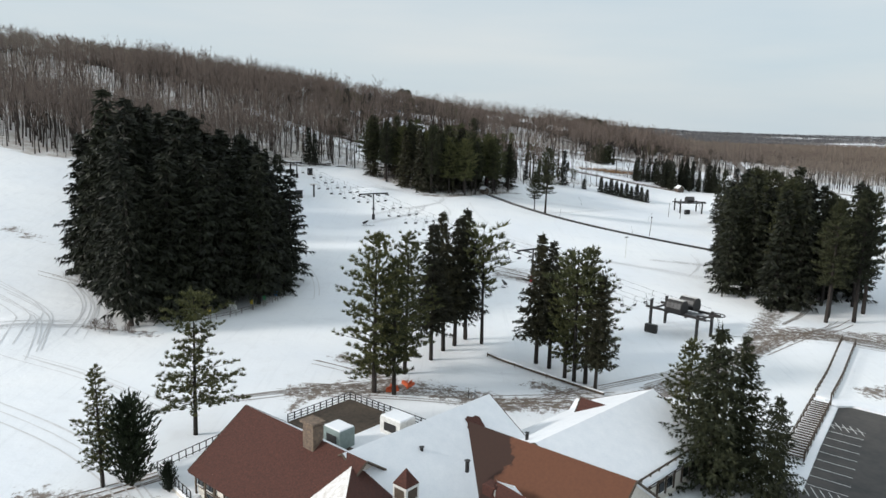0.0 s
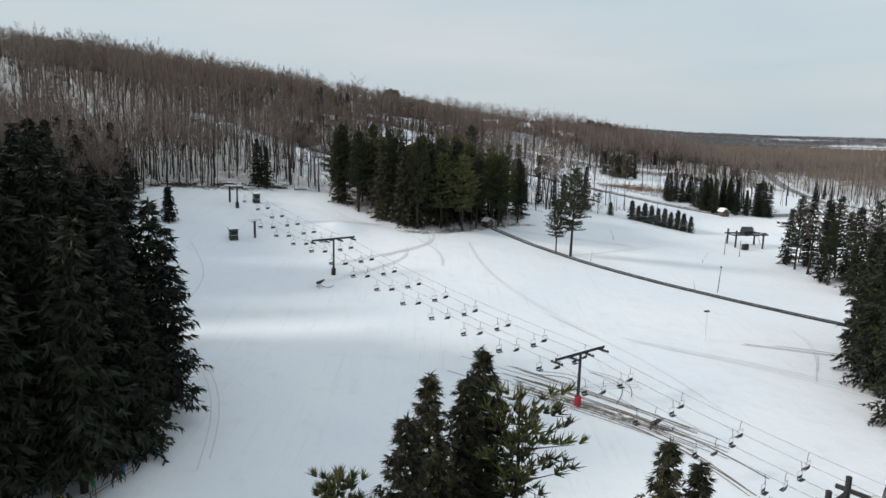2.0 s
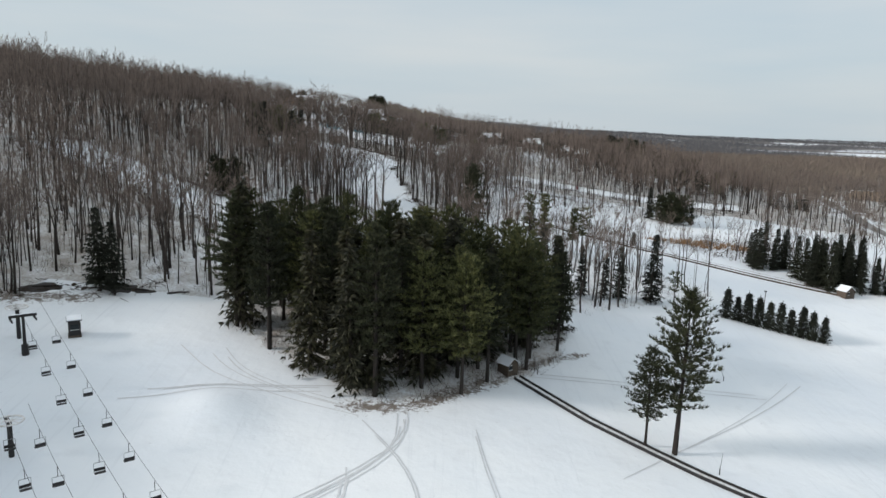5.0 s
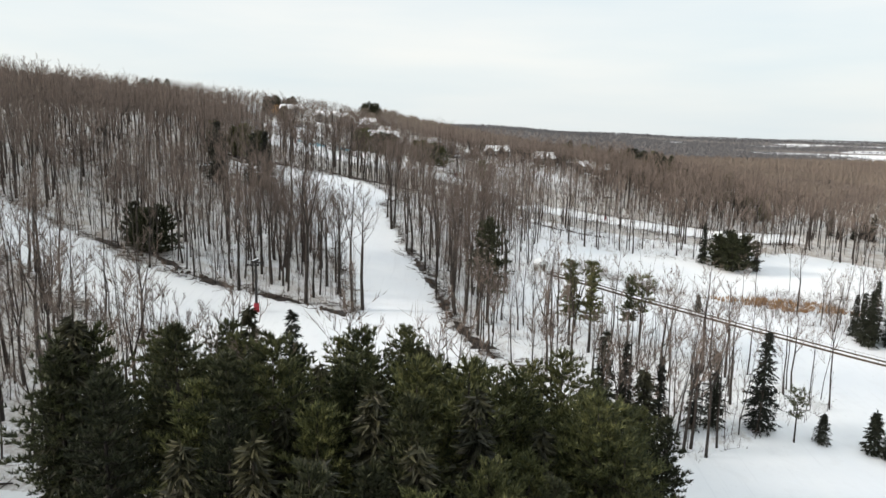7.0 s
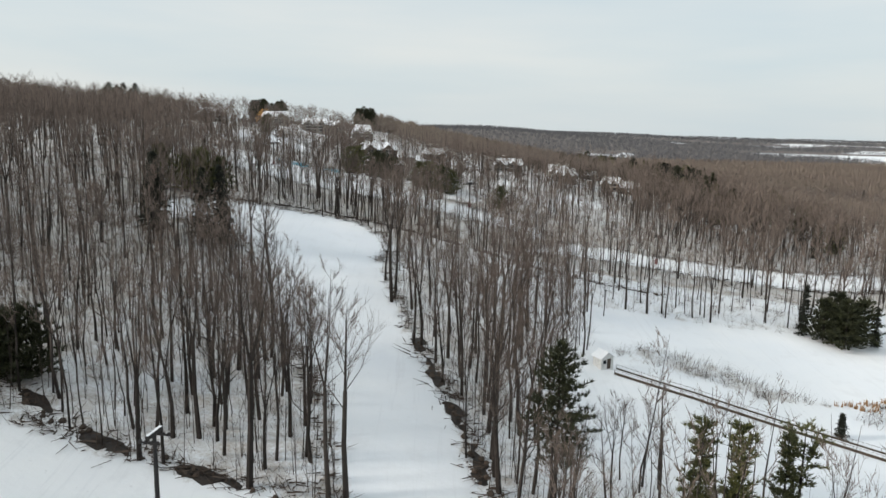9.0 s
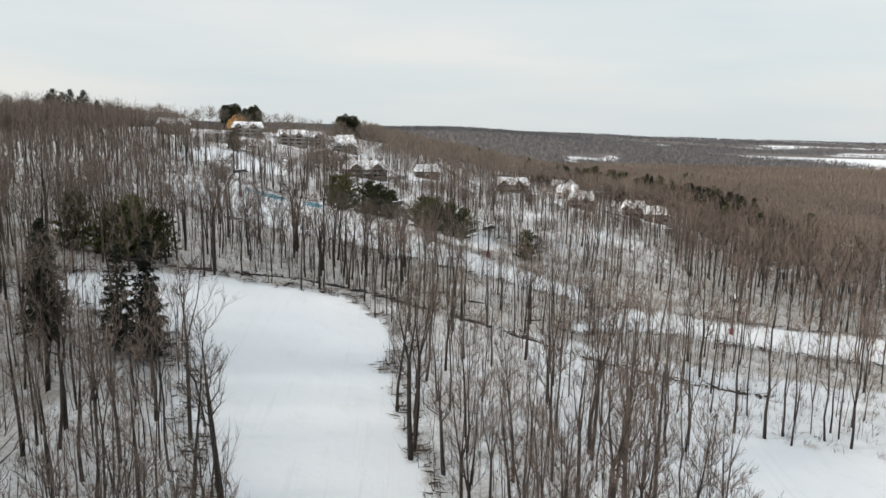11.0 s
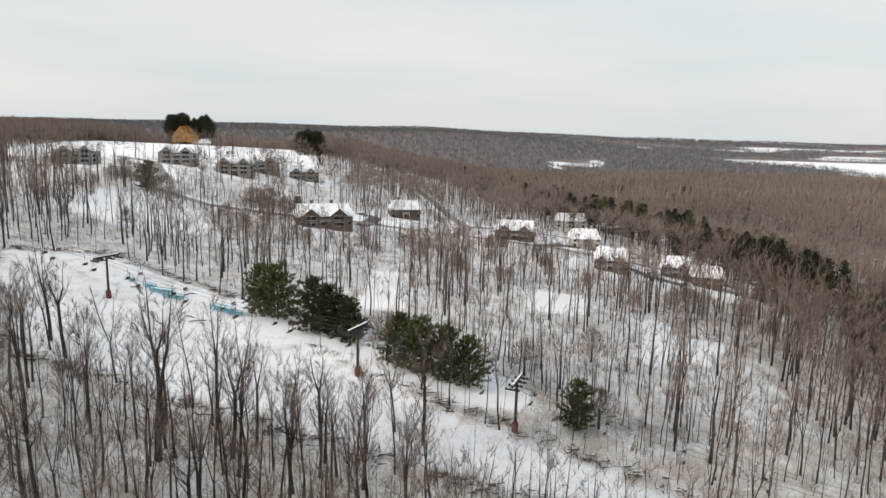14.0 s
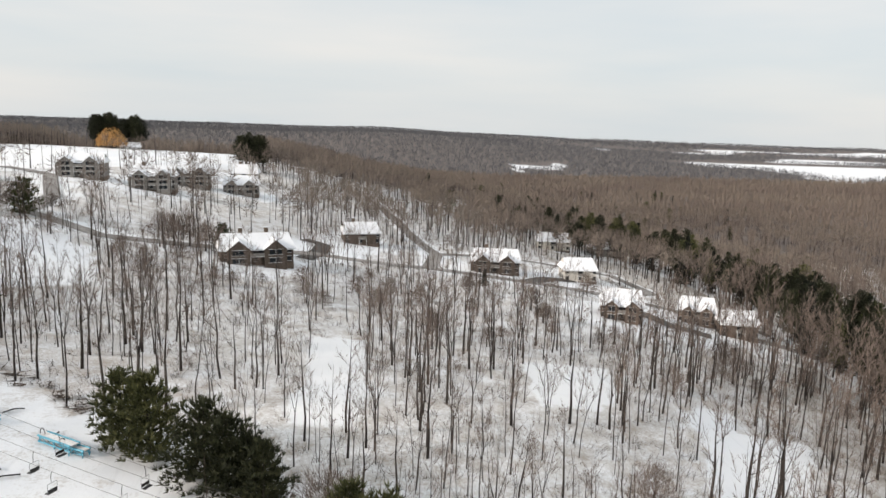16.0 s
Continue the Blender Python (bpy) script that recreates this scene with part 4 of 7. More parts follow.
def woods():
    """Bare woods: the nearest trees one by one, the others joined."""
    rng = random.Random(11)
    near, upper, middle, distant = [], [], [], []
    step = 4.1
    xs, ys = np.arange(-330, 400, step), np.arange(210, 1130, step)
    gx, gy = np.meshgrid(xs, ys, indexing="ij")
    jit = np.random.RandomState(3)
    gx = (gx + jit.uniform(-0.5, 0.5, gx.shape) * step).ravel()
    gy = (gy + jit.uniform(-0.5, 0.5, gy.shape) * step).ravel()
    cover = wood_cover(gx, gy) * np.where((gx > -155) & (gx < -35) & (gy > 690) & (gy < 890), 0.32, 1) * np.where((gx > -82) & (gx < -44) & (gy > 503) & (gy < 547), 0.4, 1) * np.where((gx > 150) | (gy > 900), 0.66, np.where((gy > 625) & (gy < 740) & (gx > -75) & (gx < 115), 0.42, np.where((gy > 500) & (gx > 72), 1.15, np.where((gy > 585) & (gy < 690) & (gx < -40), 1.2, np.where((gy > 540) & (gx > -90), 0.84, np.where((gx > -20) & (gy > 435) & (gy < 476), 0.5, np.where((gy > 476) & (gy < 545) & (gx < 40), 1.05, np.where((gx > -12) & (gy > 395), 0.56, np.where((gy > 700) | (gx < -190), 0.66, np.where((gx < -40) & (gy > 300) & (gy < 355), 0.8, 0.95))))))))))
    patchy = np.where((gx < -50) & (gy < 480), 0.84, 0.75) + 0.75 * np.sin(gx / 9.0 + 2 * np.sin(gy / 17.0)) * np.sin(gy / 11.0 + 1.5 * np.sin(gx / 13.0)) + jit.uniform(-0.2, 0.2, len(gx))
    keep = jit.uniform(0, 1, len(gx)) < cover * patchy
    wx, wy = jit.uniform(-185, -50, 1500), jit.uniform(210, 500, 1500)
    more = jit.uniform(0, 1, 1500) < wood_cover(wx, wy) * np.where(wy < 300, 0.9, 0.12)
    gx, gy, keep = np.concatenate([gx, wx]), np.concatenate([gy, wy]), np.concatenate([keep, more])
    for x, y in zip(gx[keep], gy[keep]):
        if -42 < x < 24 and 350 < y < 440 and len(near) < 120:
            near.append((x, y))
        elif -66 < x < 30 and 492 < y < 545 and len(upper) < 95:
            upper.append((x, y))
        elif y < 700 and -190 < x < 170:
            middle.append((x, y))
        else:
            distant.append((x, y))
    for x, y in near:
        plant("hardwood_tree", x, y, rng.uniform(17, 24) * (0.58 if x > 8 and y < 376 else 1), rng, "bare hardwoods beside the ski run")
    for x, y, h in ((-59.2, 515.3, 20.6), (-67.5, 540.7, 16.7), (-52.4, 518.2, 19.5), (-54.2, 532.5, 16.2), (-42.2, 513.5, 21.9), (-30.7, 512.5, 19.6), (-22.2, 520.5, 15.2), (-64.3, 538.7, 16.7), (-43.9, 521.7, 19.9), (-69.1, 544.3, 15), (-11.7, 525, 16.5), (-7.7, 523.4, 17), (-33.5, 516, 17)):
        plant("stout_hardwood_tree", x, y, h, rng, "bare hardwoods around the upper lift")
    for x, y in upper:
        plant("hardwood_tree", x, y, rng.uniform(12, 18), rng, "bare hardwoods around the upper lift")
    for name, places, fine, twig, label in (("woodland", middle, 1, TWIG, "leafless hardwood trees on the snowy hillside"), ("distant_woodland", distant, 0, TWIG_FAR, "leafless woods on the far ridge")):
        models = []
        for k in range(24):
            trunk, crown = bare_tree(random.Random(100 + k), 20, fine, 1.1 if k < 12 or not fine else 1.6)
            v = np.array(trunk.v + crown.v)
            tris, slots = [], []
            for faces, kinds, base in ((trunk.f, trunk.k, 0), (crown.f, crown.k, trunk.count)):
                for f, s in zip(faces, kinds):
                    for i in range(1, len(f) - 1):
                        tris.append((f[0] + base, f[i] + base, f[i + 1] + base))
                        slots.append(s)
            models.append((v, np.array(tris), np.array(slots)))
        place = np.array(places)
        zz = heights(place[:, 0], place[:, 1])
        vs, ts, ss, count = [], [], [], 0
        for (x, y), z in zip(places, zz):
            v, t, s = models[rng.randrange(12) + (12 if (x > 72 and y > 440) or ((x < -85 or y < 330) and y < 520) or (x < -45 and 468 < y < 565) else 0)]
            a, size = rng.uniform(0, 6.28), rng.uniform(0.72, 1.15) if (y < 480 or x > 72) and fine else rng.uniform(0.6, 1.0)
            if fine and x < 30 and 490 < y < 575 and x > -100:
                size *= 0.82
            c, d = math.cos(a) * size, math.sin(a) * size
            vs.append(np.stack([v[:, 0] * c - v[:, 1] * d + x, v[:, 0] * d + v[:, 1] * c + y, v[:, 2] * size + z], 1))
            ts.append(t + count)
            ss.append(s)
            count += len(v)
        me = array_mesh(name, np.concatenate(vs), np.concatenate(ts), [TRUNK, twig], np.concatenate(ss))
        tagged(new(name, me), label, "woods", kind="stuff")
        print(name, len(places), "trees", sum(len(t) for t in ts), "triangles")


woods()


def far_crowns():
    """Woods on the distant hills: each tree a stem and a fan of boughs."""
    jit = np.random.RandomState(8)
    vs, ts, kinds, count = [], [], [], 0
    for x0, x1, y0, y1, step, boughs, thick in ((-500, 1100, 1125, 1700, 9, 14, 0.40), (398, 900, 260, 1125, 9, 14, 0.36), (-600, -330, 250, 1125, 13, 10, 0.55), (-1600, 2400, 1700, 3000, 17, 8, 0.75), (-2600, 3800, 3000, 6000, 44, 9, 1.9)):
        gx, gy = np.meshgrid(np.arange(x0, x1, step), np.arange(y0, y1, step), indexing="ij")
        gx = (gx + jit.uniform(-0.5, 0.5, gx.shape) * step).ravel()
        gy = (gy + jit.uniform(-0.5, 0.5, gy.shape) * step).ravel()
        keep = (wood_cover(gx, gy) > 0.5) & (np.abs(gx + 0.05 * gy) < gy * 0.72 + 300)
        gx, gy = gx[keep], gy[keep]
        gz = heights(gx, gy)
        n = len(gx)
        tall = jit.uniform(10, 17, (n, 1))
        turn, out = jit.uniform(0, 2 * math.pi, (n, boughs)), np.sqrt(jit.uniform(0, 1, (n, boughs)))
        r = max(step * 0.55, 4.0)
        tip = np.stack([gx[:, None] + r * out * np.cos(turn), gy[:, None] + r * out * np.sin(turn), gz[:, None] + tall * (1 - 0.45 * out**2) * jit.uniform(0.8, 1.05, (n, boughs))], -1)
        foot = np.stack([gx[:, None] + 0.35 * r * out * np.cos(turn), gy[:, None] + 0.35 * r * out * np.sin(turn), gz[:, None] + tall * jit.uniform(-0.02, 0.45, (n, boughs))], -1)
        a = jit.uniform(0, 2 * math.pi, (n, boughs))
        side = np.stack([np.cos(a), np.sin(a), 0 * a], -1) * thick
        v = np.stack([tip - side * 0.6, foot, tip + side * 0.6 + [0, 0, 0.8]], 2).reshape(-1, 3)
        vs.append(v)
        ts.append(np.arange(n * boughs)[:, None] * 3 + [0, 1, 2] + count)
        # from 1700 m on, the twigs with haze put into their colour
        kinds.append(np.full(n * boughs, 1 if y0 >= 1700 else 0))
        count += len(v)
    me = array_mesh("hill_woods", np.concatenate(vs), np.concatenate(ts), [TWIG_FAR, TWIG_HAZED], np.concatenate(kinds))
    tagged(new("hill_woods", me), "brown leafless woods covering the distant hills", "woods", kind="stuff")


far_crowns()


# ---- streams and a brush line at the wood's edges ----
def ditch(line, width, seed):
    """A dark narrow bed with uneven banks, stones and fallen branches, for streams and the slope's brush line."""
    rng = random.Random(seed)
    pts = []
    for (ax, ay), (bx, by) in zip(line, line[1:]):
        n = max(1, int(math.hypot(bx - ax, by - ay) / 1.1))
        pts += [(ax + (bx - ax) * i / n, ay + (by - ay) * i / n) for i in range(n)]
    pts = [(x + rng.uniform(-0.45, 0.45), y + rng.uniform(-0.45, 0.45)) for x, y in pts]
    bed, debris = Shape(), Shape()
    v = []
    for i, (x, y) in enumerate(pts):
        (ax, ay), (bx, by) = pts[max(i - 1, 0)], pts[min(i + 1, len(pts) - 1)]
        d = math.hypot(bx - ax, by - ay) or 1
        nx, ny = -(by - ay) / d, (bx - ax) / d
        w = width * max(0.04, 0.36 + 0.42 * math.sin(i * 0.53 + seed) + rng.uniform(-0.3, 0.3))
        bank = 0.0 if w > width * 0.1 else -0.35
        for side, lift in ((-w, 0.02), (0, 0.10), (w, 0.02)):
            px, py = x + nx * side, y + ny * side
            v.append((px, py, height(px, py) + lift + bank))
        for _ in range(3):
            px, py = x + rng.gauss(0, width * 1.0), y + rng.gauss(0, width * 1.0)
            a, long = rng.uniform(0, 6.28), rng.uniform(0.6, 3.4)
            z = height(px, py) + 0.1
            debris.tube([(px, py, z), (px + math.cos(a) * long, py + math.sin(a) * long, height(px + math.cos(a) * long, py + math.sin(a) * long) + rng.uniform(0.1, 0.7))], [rng.uniform(0.04, 0.10), 0.02], 4)
        if rng.random() < 0.5:
            px, py, r = x + rng.uniform(-1, 1) * width * 0.6, y + rng.uniform(-1, 1) * width * 0.6, rng.uniform(0.2, 0.5)
            debris.tube([(px - r * 0.5, py, height(px, py) - 0.1), (px, py, height(px, py) + r * 0.5), (px + r * 0.4, py + 0.1, height(px, py) + r * 0.8)], [r, r * 0.9, r * 0.35], 6)
    bed.add(v, [(i * 3 + k, i * 3 + k + 1, i * 3 + k + 4, i * 3 + k + 3) for i in range(len(pts) - 1) for k in range(2)])
    tagged(new("stream_bed", bed.mesh("stream_bed", STREAM)), "dark wet stream bed between snowy banks", "stream", kind="structure")
    tagged(new("stream_debris", debris.mesh("stream_debris", BRUSHWOOD)), "stones and fallen branches strewn along the stream", "debris", kind="stuff")


ditch([(-92, 484), (-78, 479), (-68, 477), (-59, 477.5), (-52, 479), (-44.6, 482), (-37, 485), (-29, 488), (-24, 487), (-20, 485), (-14, 481.5), (-8, 481), (5, 476), (21, 471), (32, 470), (45, 469), (58, 468)], 0.7, 3)
ditch([(-76, 380), (-66, 376.5), (-58, 375), (-52, 371), (-44, 367), (-37, 364.5), (-28, 362), (-20, 359), (-16, 357)], 1.5, 5)
ditch([(-8, 412), (-4.5, 397), (-2, 386), (0.5, 375), (2, 366), (4, 359), (7, 352), (9, 347)], 1.5, 7)
ditch([(4.6, 359.5), (5.6, 357.5), (6.6, 355), (7.4, 352), (8.6, 349)], 4.4, 9)
# dark brush line above the slope; the wet bed under it is added
ditch([(-90, 287), (-80, 291), (-70, 296), (-60, 299), (-50, 300)], 2.4, 11)


# ---- chairlifts ----
def at(x, y, turn=0.0, up=0.0):
    """A pose on the ground, turned about the upright."""
    return pose(x, y, height(x, y) + up, 0, 0, turn)


def lift_tower(x, y, turn, tall=8.4, arm=11.0, pad=RED, trains=4, pale=False):
    """A T-shaped lift tower; its arm lies along the local x."""
    ob = thing("lift_tower", "dark steel chairlift tower with a " + ("red padded foot" if pad is RED else "dark padded foot") + " in snow", "lift tower", at(x, y, turn), "towers of the chairlifts")
    part("column", Shape().tube([(0, 0, -0.8), (0, 0, tall)], [0.27, 0.20], 10), STEEL, ob)
    part("foot_pad", Shape().tube([(0, 0, -0.3), (0, 0, 0.1), (0, 0, 1.5), (0, 0, 1.6)], [0.50, 0.52, 0.50, 0.40], 10), pad, ob, "padded tower foot")
    part("crossarm", Shape().box(0, 0, tall - 0.25, arm, 0.34, 0.42, 0, 0.05), STEEL, ob)
    part("snow_cap", Shape().box(0, 0, tall + 0.17, arm * 0.98, 0.30, 0.07, 0, 0.02), SNOW, ob, "snow on the crossarm")
    offsets = [(-arm / 2 + 0.25) + i * (arm - 0.5) / (trains - 1) for i in range(trains)]
    for o in offsets:
        t = Shape().box(o, 0, tall - 0.75, 0.16, 2.3, 0.16)
        t.box(o, 0, tall - 0.62, 0.14, 0.14, 0.4)
        train = part("sheave_train", t, STEEL, ob)
        for q in (-0.95, -0.35, 0.35, 0.95):
            part("sheave", Shape().tube([(o - 0.09, q, tall - 0.58), (o + 0.09, q, tall - 0.58)], 0.2, 10), STEEL, train)
    return ob


LIFT_U = Vector((-0.635, 0.773, 0))
LIFT_P = Vector((0.773, 0.635, 0))
ARM_TURN = math.degrees(math.atan2(LIFT_P.y, LIFT_P.x))
TOWERS = [(20.2, 172), (-25.8, 228)]
lift_tower(*TOWERS[0], ARM_TURN)
lift_tower(*TOWERS[1], ARM_TURN, pad=STEEL)
lift_tower(-33.5, 355, 80, 9.5, 2.6, trains=2)
UPPER_TOWERS = [(66, 507, 67, 9.5), (7, 529, 65, 8.5), (-18, 541, 61, 8.5), (-69, 569, 61, 8.5), (-122, 598, 61, 8.5)]
for x, y, turn, tall in UPPER_TOWERS:
    lift_tower(x, y, turn, tall, 6.0, pad=PAD_DARK, trains=4)
lift_tower(15, 310, 25, 9.0, 3.2, trains=2)


def cable_z(base, along, end_z):
    """Heights of a cable's stations: the lower terminal, both towers and its upper end."""
    z1 = height(*TOWERS[0]) + 7.9
    z2 = height(*TOWERS[1]) + 7.9
    return [(-46.0, 5.2), (0.0, z1), (72.5, z2), (along, end_z)]


def cable_point(offset, s, stations):
    p = Vector((20.2, 172, 0)) + LIFT_U * s + LIFT_P * offset
    for (a, za), (b, zb) in zip(stations, stations[1:]):
        if s <= b:
            f = (s - a) / (b - a)
            return Vector((p.x, p.y, za + (zb - za) * f - 1.1 * 4 * f * (1 - f) * (b - a) / 72.5))
    return Vector((p.x, p.y, stations[-1][1]))


def chair_pattern():
    ob = thing("lift_chair", "double lift chair with a dark seat hanging from a cable", "lift chair", group="chairs on the double chairlift")
    part("hanger", Shape().tube([(0, 0, 0), (0.12, 0, -0.5), (0.12, 0, -1.15)], 0.035, 5), STEEL, ob)
    bail = Shape()
    for sx in (-0.55, 0.55):
        bail.tube([(0, sx * 0.98, -1.15), (0, sx, -1.2), (0, sx, -2.2), (0.42, sx, -2.24)], 0.03, 4)
    bail.tube([(0, -0.55, -1.15), (0, 0.55, -1.15)], 0.035, 4)
    part("bail", bail, GALV, ob, "pale steel chair frame")
    part("seat", Shape().box(0.24, 0, -2.26, 0.46, 1.06, 0.09, 0, 0.02), STEEL, ob)
    part("backrest", Shape().box(0.0, 0, -2.1, 0.05, 1.06, 0.34, 0, 0.01), STEEL, ob)
    return ob


CHAIR_TURN = math.degrees(math.atan2(LIFT_U.y, LIFT_U.x))
LINES_OF_CHAIRS = [(-5.4, 104, 16.8 + 3.4), (-2.6, 104, 16.8 + 3.4), (1.4, 135, 25.0), (4.6, 135, 25.0)]
first_chair = None
for k, (off, along, end_z) in enumerate(LINES_OF_CHAIRS):
    st = cable_z(0, along, end_z)
    pts = [cable_point(off, s, st) for s in np.linspace(-46, along, 60)]
    solid("haul_cable", Shape().tube(pts, 0.022, 4), STEEL, "thin steel haul cable of the chairlift", "cable", group="cables of the chairlift")
    s = 11.3 - 8.7 * 5 + (0.7, -0.5, -0.3, 0.2)[k]
    while s < along - 4:
        p = cable_point(off, s, st)
        m = pose(p.x, p.y, p.z, 0, 0, CHAIR_TURN + (0 if k % 2 else 180) + random.uniform(-6, 6))
        if first_chair is None:
            first_chair = chair_pattern()
            first_chair.matrix_world = m
        else:
            copy_thing(first_chair, m)
        s += 8.7


def bullwheel(x, y, turn, tall):
    ob = thing("return_wheel", "spoked lift return wheel on a steel post, dusted with snow", "lift wheel", at(x, y, turn))
    part("post", Shape().tube([(0, 0, -0.6), (0, 0, tall)], [0.32, 0.28], 10), STEEL, ob)
    part("bracket", Shape().box(0.9, 0, tall - 0.35, 2.8, 0.4, 0.3), STEEL, ob)
    rim = Shape()
    ring = [(1.55 * math.cos(a), 1.55 * math.sin(a), tall + 0.15) for a in np.linspace(0, 2 * math.pi, 25)]
    rim.tube(ring, 0.11, 6)
    for a in np.linspace(0, math.pi, 6)[:-1]:
        rim.tube([(-1.5 * math.cos(a), -1.5 * math.sin(a), tall + 0.15), (1.5 * math.cos(a), 1.5 * math.sin(a), tall + 0.15)], 0.05, 4)
    part("wheel", rim, SNOW_THIN, ob, "snow-dusted spoked wheel")
    return ob


bullwheel(-49.5, 249.5, CHAIR_TURN, 4.3)
bullwheel(-64, 276.5, CHAIR_TURN, 4.8)
tower_top = lift_tower(-60.5, 272, ARM_TURN, 6.0, 3.6, STEEL, trains=2)


def booth(x, y, turn, w, d, tall, wall, label, snow=True):
    """A small operator's booth with windows, door and a snowy roof."""
    ob = thing("operator_booth", label, "booth", at(x, y, turn))
    part("base", Shape().box(0, 0, -0.5, w + 0.2, d + 0.2, 0.7), WOOD, ob)
    part("wall", Shape().box(0, 0, 0.2, w, d, tall), wall, ob)
    for side, ww in ((0, w), (90, d), (180, w), (270, d)):
        c, s = math.cos(radians(side)), math.sin(radians(side))
        reach = (d if side % 180 == 0 else w) / 2
        if side == 180:
            part("door", Shape().box(-s * (reach + 0.02), -c * (reach + 0.02), 0.25, 0.8, 0.06, 1.9, side), WOOD, ob)
        else:
            pane = part("window", Shape().box(s * (reach + 0.015), -c * (reach + 0.015), 1.15, ww * 0.66, 0.05, 0.8, side), GLASS, ob)
            part("sill", Shape().box(s * (reach + 0.03), -c * (reach + 0.03), 1.06, ww * 0.74, 0.1, 0.08, side), PAINT, pane)
    part("roof", Shape().slab([(-w / 2 - 0.25, -d / 2 - 0.25, tall + 0.35), (w / 2 + 0.25, -d / 2 - 0.25, tall + 0.35), (w / 2 + 0.25, d / 2 + 0.25, tall + 0.6), (-w / 2 - 0.25, d / 2 + 0.25, tall + 0.6)], 0.14), STEEL, ob)
    if snow:
        part("roof_snow", Shape().slab([(-w / 2 - 0.2, -d / 2 - 0.2, tall + 0.5), (w / 2 + 0.2, -d / 2 - 0.2, tall + 0.5), (w / 2 + 0.2, d / 2 + 0.2, tall + 0.75), (-w / 2 - 0.2, d / 2 + 0.2, tall + 0.75)], 0.14), SNOW, ob)
    return ob


booth(-54, 246, 30, 1.9, 1.9, 2.3, STEEL, "dark wooden lift operator's booth standing on snow")
booth(-57, 279.5, 30, 1.7, 1.7, 2.3, STEEL, "dark wooden lift operator's booth on a raised base")


def drive_station(x, y, turn, units, name_label):
    """A lower lift terminal: posts, long beams, motor houses with sloping pale panels, ladder and control box."""
    ob = thing("lift_station", name_label, "lift station", at(x, y, turn))
    for px in (-5.5, 5.0):
        for py in (-2.6, 2.6):
            part("post", Shape().tube([(px, py, -0.8), (px, py, 5.0 if px > 0 else 6.0)], 0.32, 10), STEEL, ob)
    for py in (-2.6, 2.6):
        part("beam", Shape().box(0, py, 4.2, 13.5, 0.35, 0.45), STEEL, ob)
    for px in (-5.5, -1.5, 2.5, 5.0):
        part("cross_beam", Shape().box(px, 0, 4.0, 0.3, 6.0, 0.3), STEEL, ob)
    part("walkway", Shape().box(1.5, 0, 4.32, 6.0, 2.6, 0.08), GALV, ob)
    for u in range(units):
        py = -2.2 + 4.4 * u if units > 1 else 0
        ring = [(-1.15, 4.6), (1.15, 4.6), (1.4, 5.4), (1.05, 6.65), (0.45, 7.0), (-0.45, 7.0), (-1.05, 6.65), (-1.4, 5.4)]
        n = len(ring)
        shell = Shape().add([(px, py + a, b) for px in (-1.6, 1.8) for a, b in ring], [tuple(range(n)), tuple(reversed(range(n, 2 * n)))] + [(k, k + n, (k + 1) % n + n, (k + 1) % n) for k in range(n)])
        house = part("motor_house", shell, STEEL, ob, "dark rounded motor house")
        for q in range(4):
            x0 = -1.5 + q * 0.82
            for side in (-1, 1):
                c = [(x0, py + side * 1.40, 5.54), (x0 + 0.72, py + side * 1.40, 5.54), (x0 + 0.72, py + side * 1.12, 6.56), (x0, py + side * 1.12, 6.56)]
                part("panel", Shape().slab(c[::-side], 0.05, (0, side * 0.9, 0.4)), PANEL, house, "dull grey sloping panel")
        part("roof_snow", Shape().slab([(-1.5, py - 0.42, 7.08), (1.7, py - 0.42, 7.08), (1.7, py + 0.42, 7.08), (-1.5, py + 0.42, 7.08)], 0.08), SNOW_THIN, house, "thin snow on the roof")
        wheel = Shape().tube([(6.2 + 1.5 * math.cos(a), py + 1.5 * math.sin(a), 4.6) for a in np.linspace(0, 2 * math.pi, 21)], 0.12, 6)
        part("drive_wheel", wheel, STEEL, ob)
    ladder = Shape()
    for sy in (-0.25, 0.25):
        ladder.tube([(7.6, 2.6 + sy, -0.2), (6.0, 2.6 + sy, 4.6)], 0.04, 4)
    for q in range(11):
        ladder.tube([(7.6 - 0.145 * q, 2.35, 0.2 + 0.42 * q), (7.6 - 0.145 * q, 2.85, 0.2 + 0.42 * q)], 0.025, 4)
    part("ladder", ladder, STEEL, ob)
    part("control_box", Shape().box(-3.4, -5.2, -0.3, 2.4, 0.9, 2.0, 12, 0.03), STEEL, ob)
    return ob


drive_station(46.5, 137.5, CHAIR_TURN + 180, 2, "dark steel lower lift station with two snow-dusted motor houses")
drive_station(106, 317, 10, 1, "dark steel lift station with a single motor house in the snow")


# ---- conveyor lifts and their huts ----
def resampled(line, step):
    out = []
    for (ax, ay), (bx, by) in zip(line, line[1:]):
        n = max(1, int(math.hypot(bx - ax, by - ay) / step))
        out += [(ax + (bx - ax) * i / n, ay + (by - ay) * i / n) for i in range(n)]
    return out + [line[-1]]


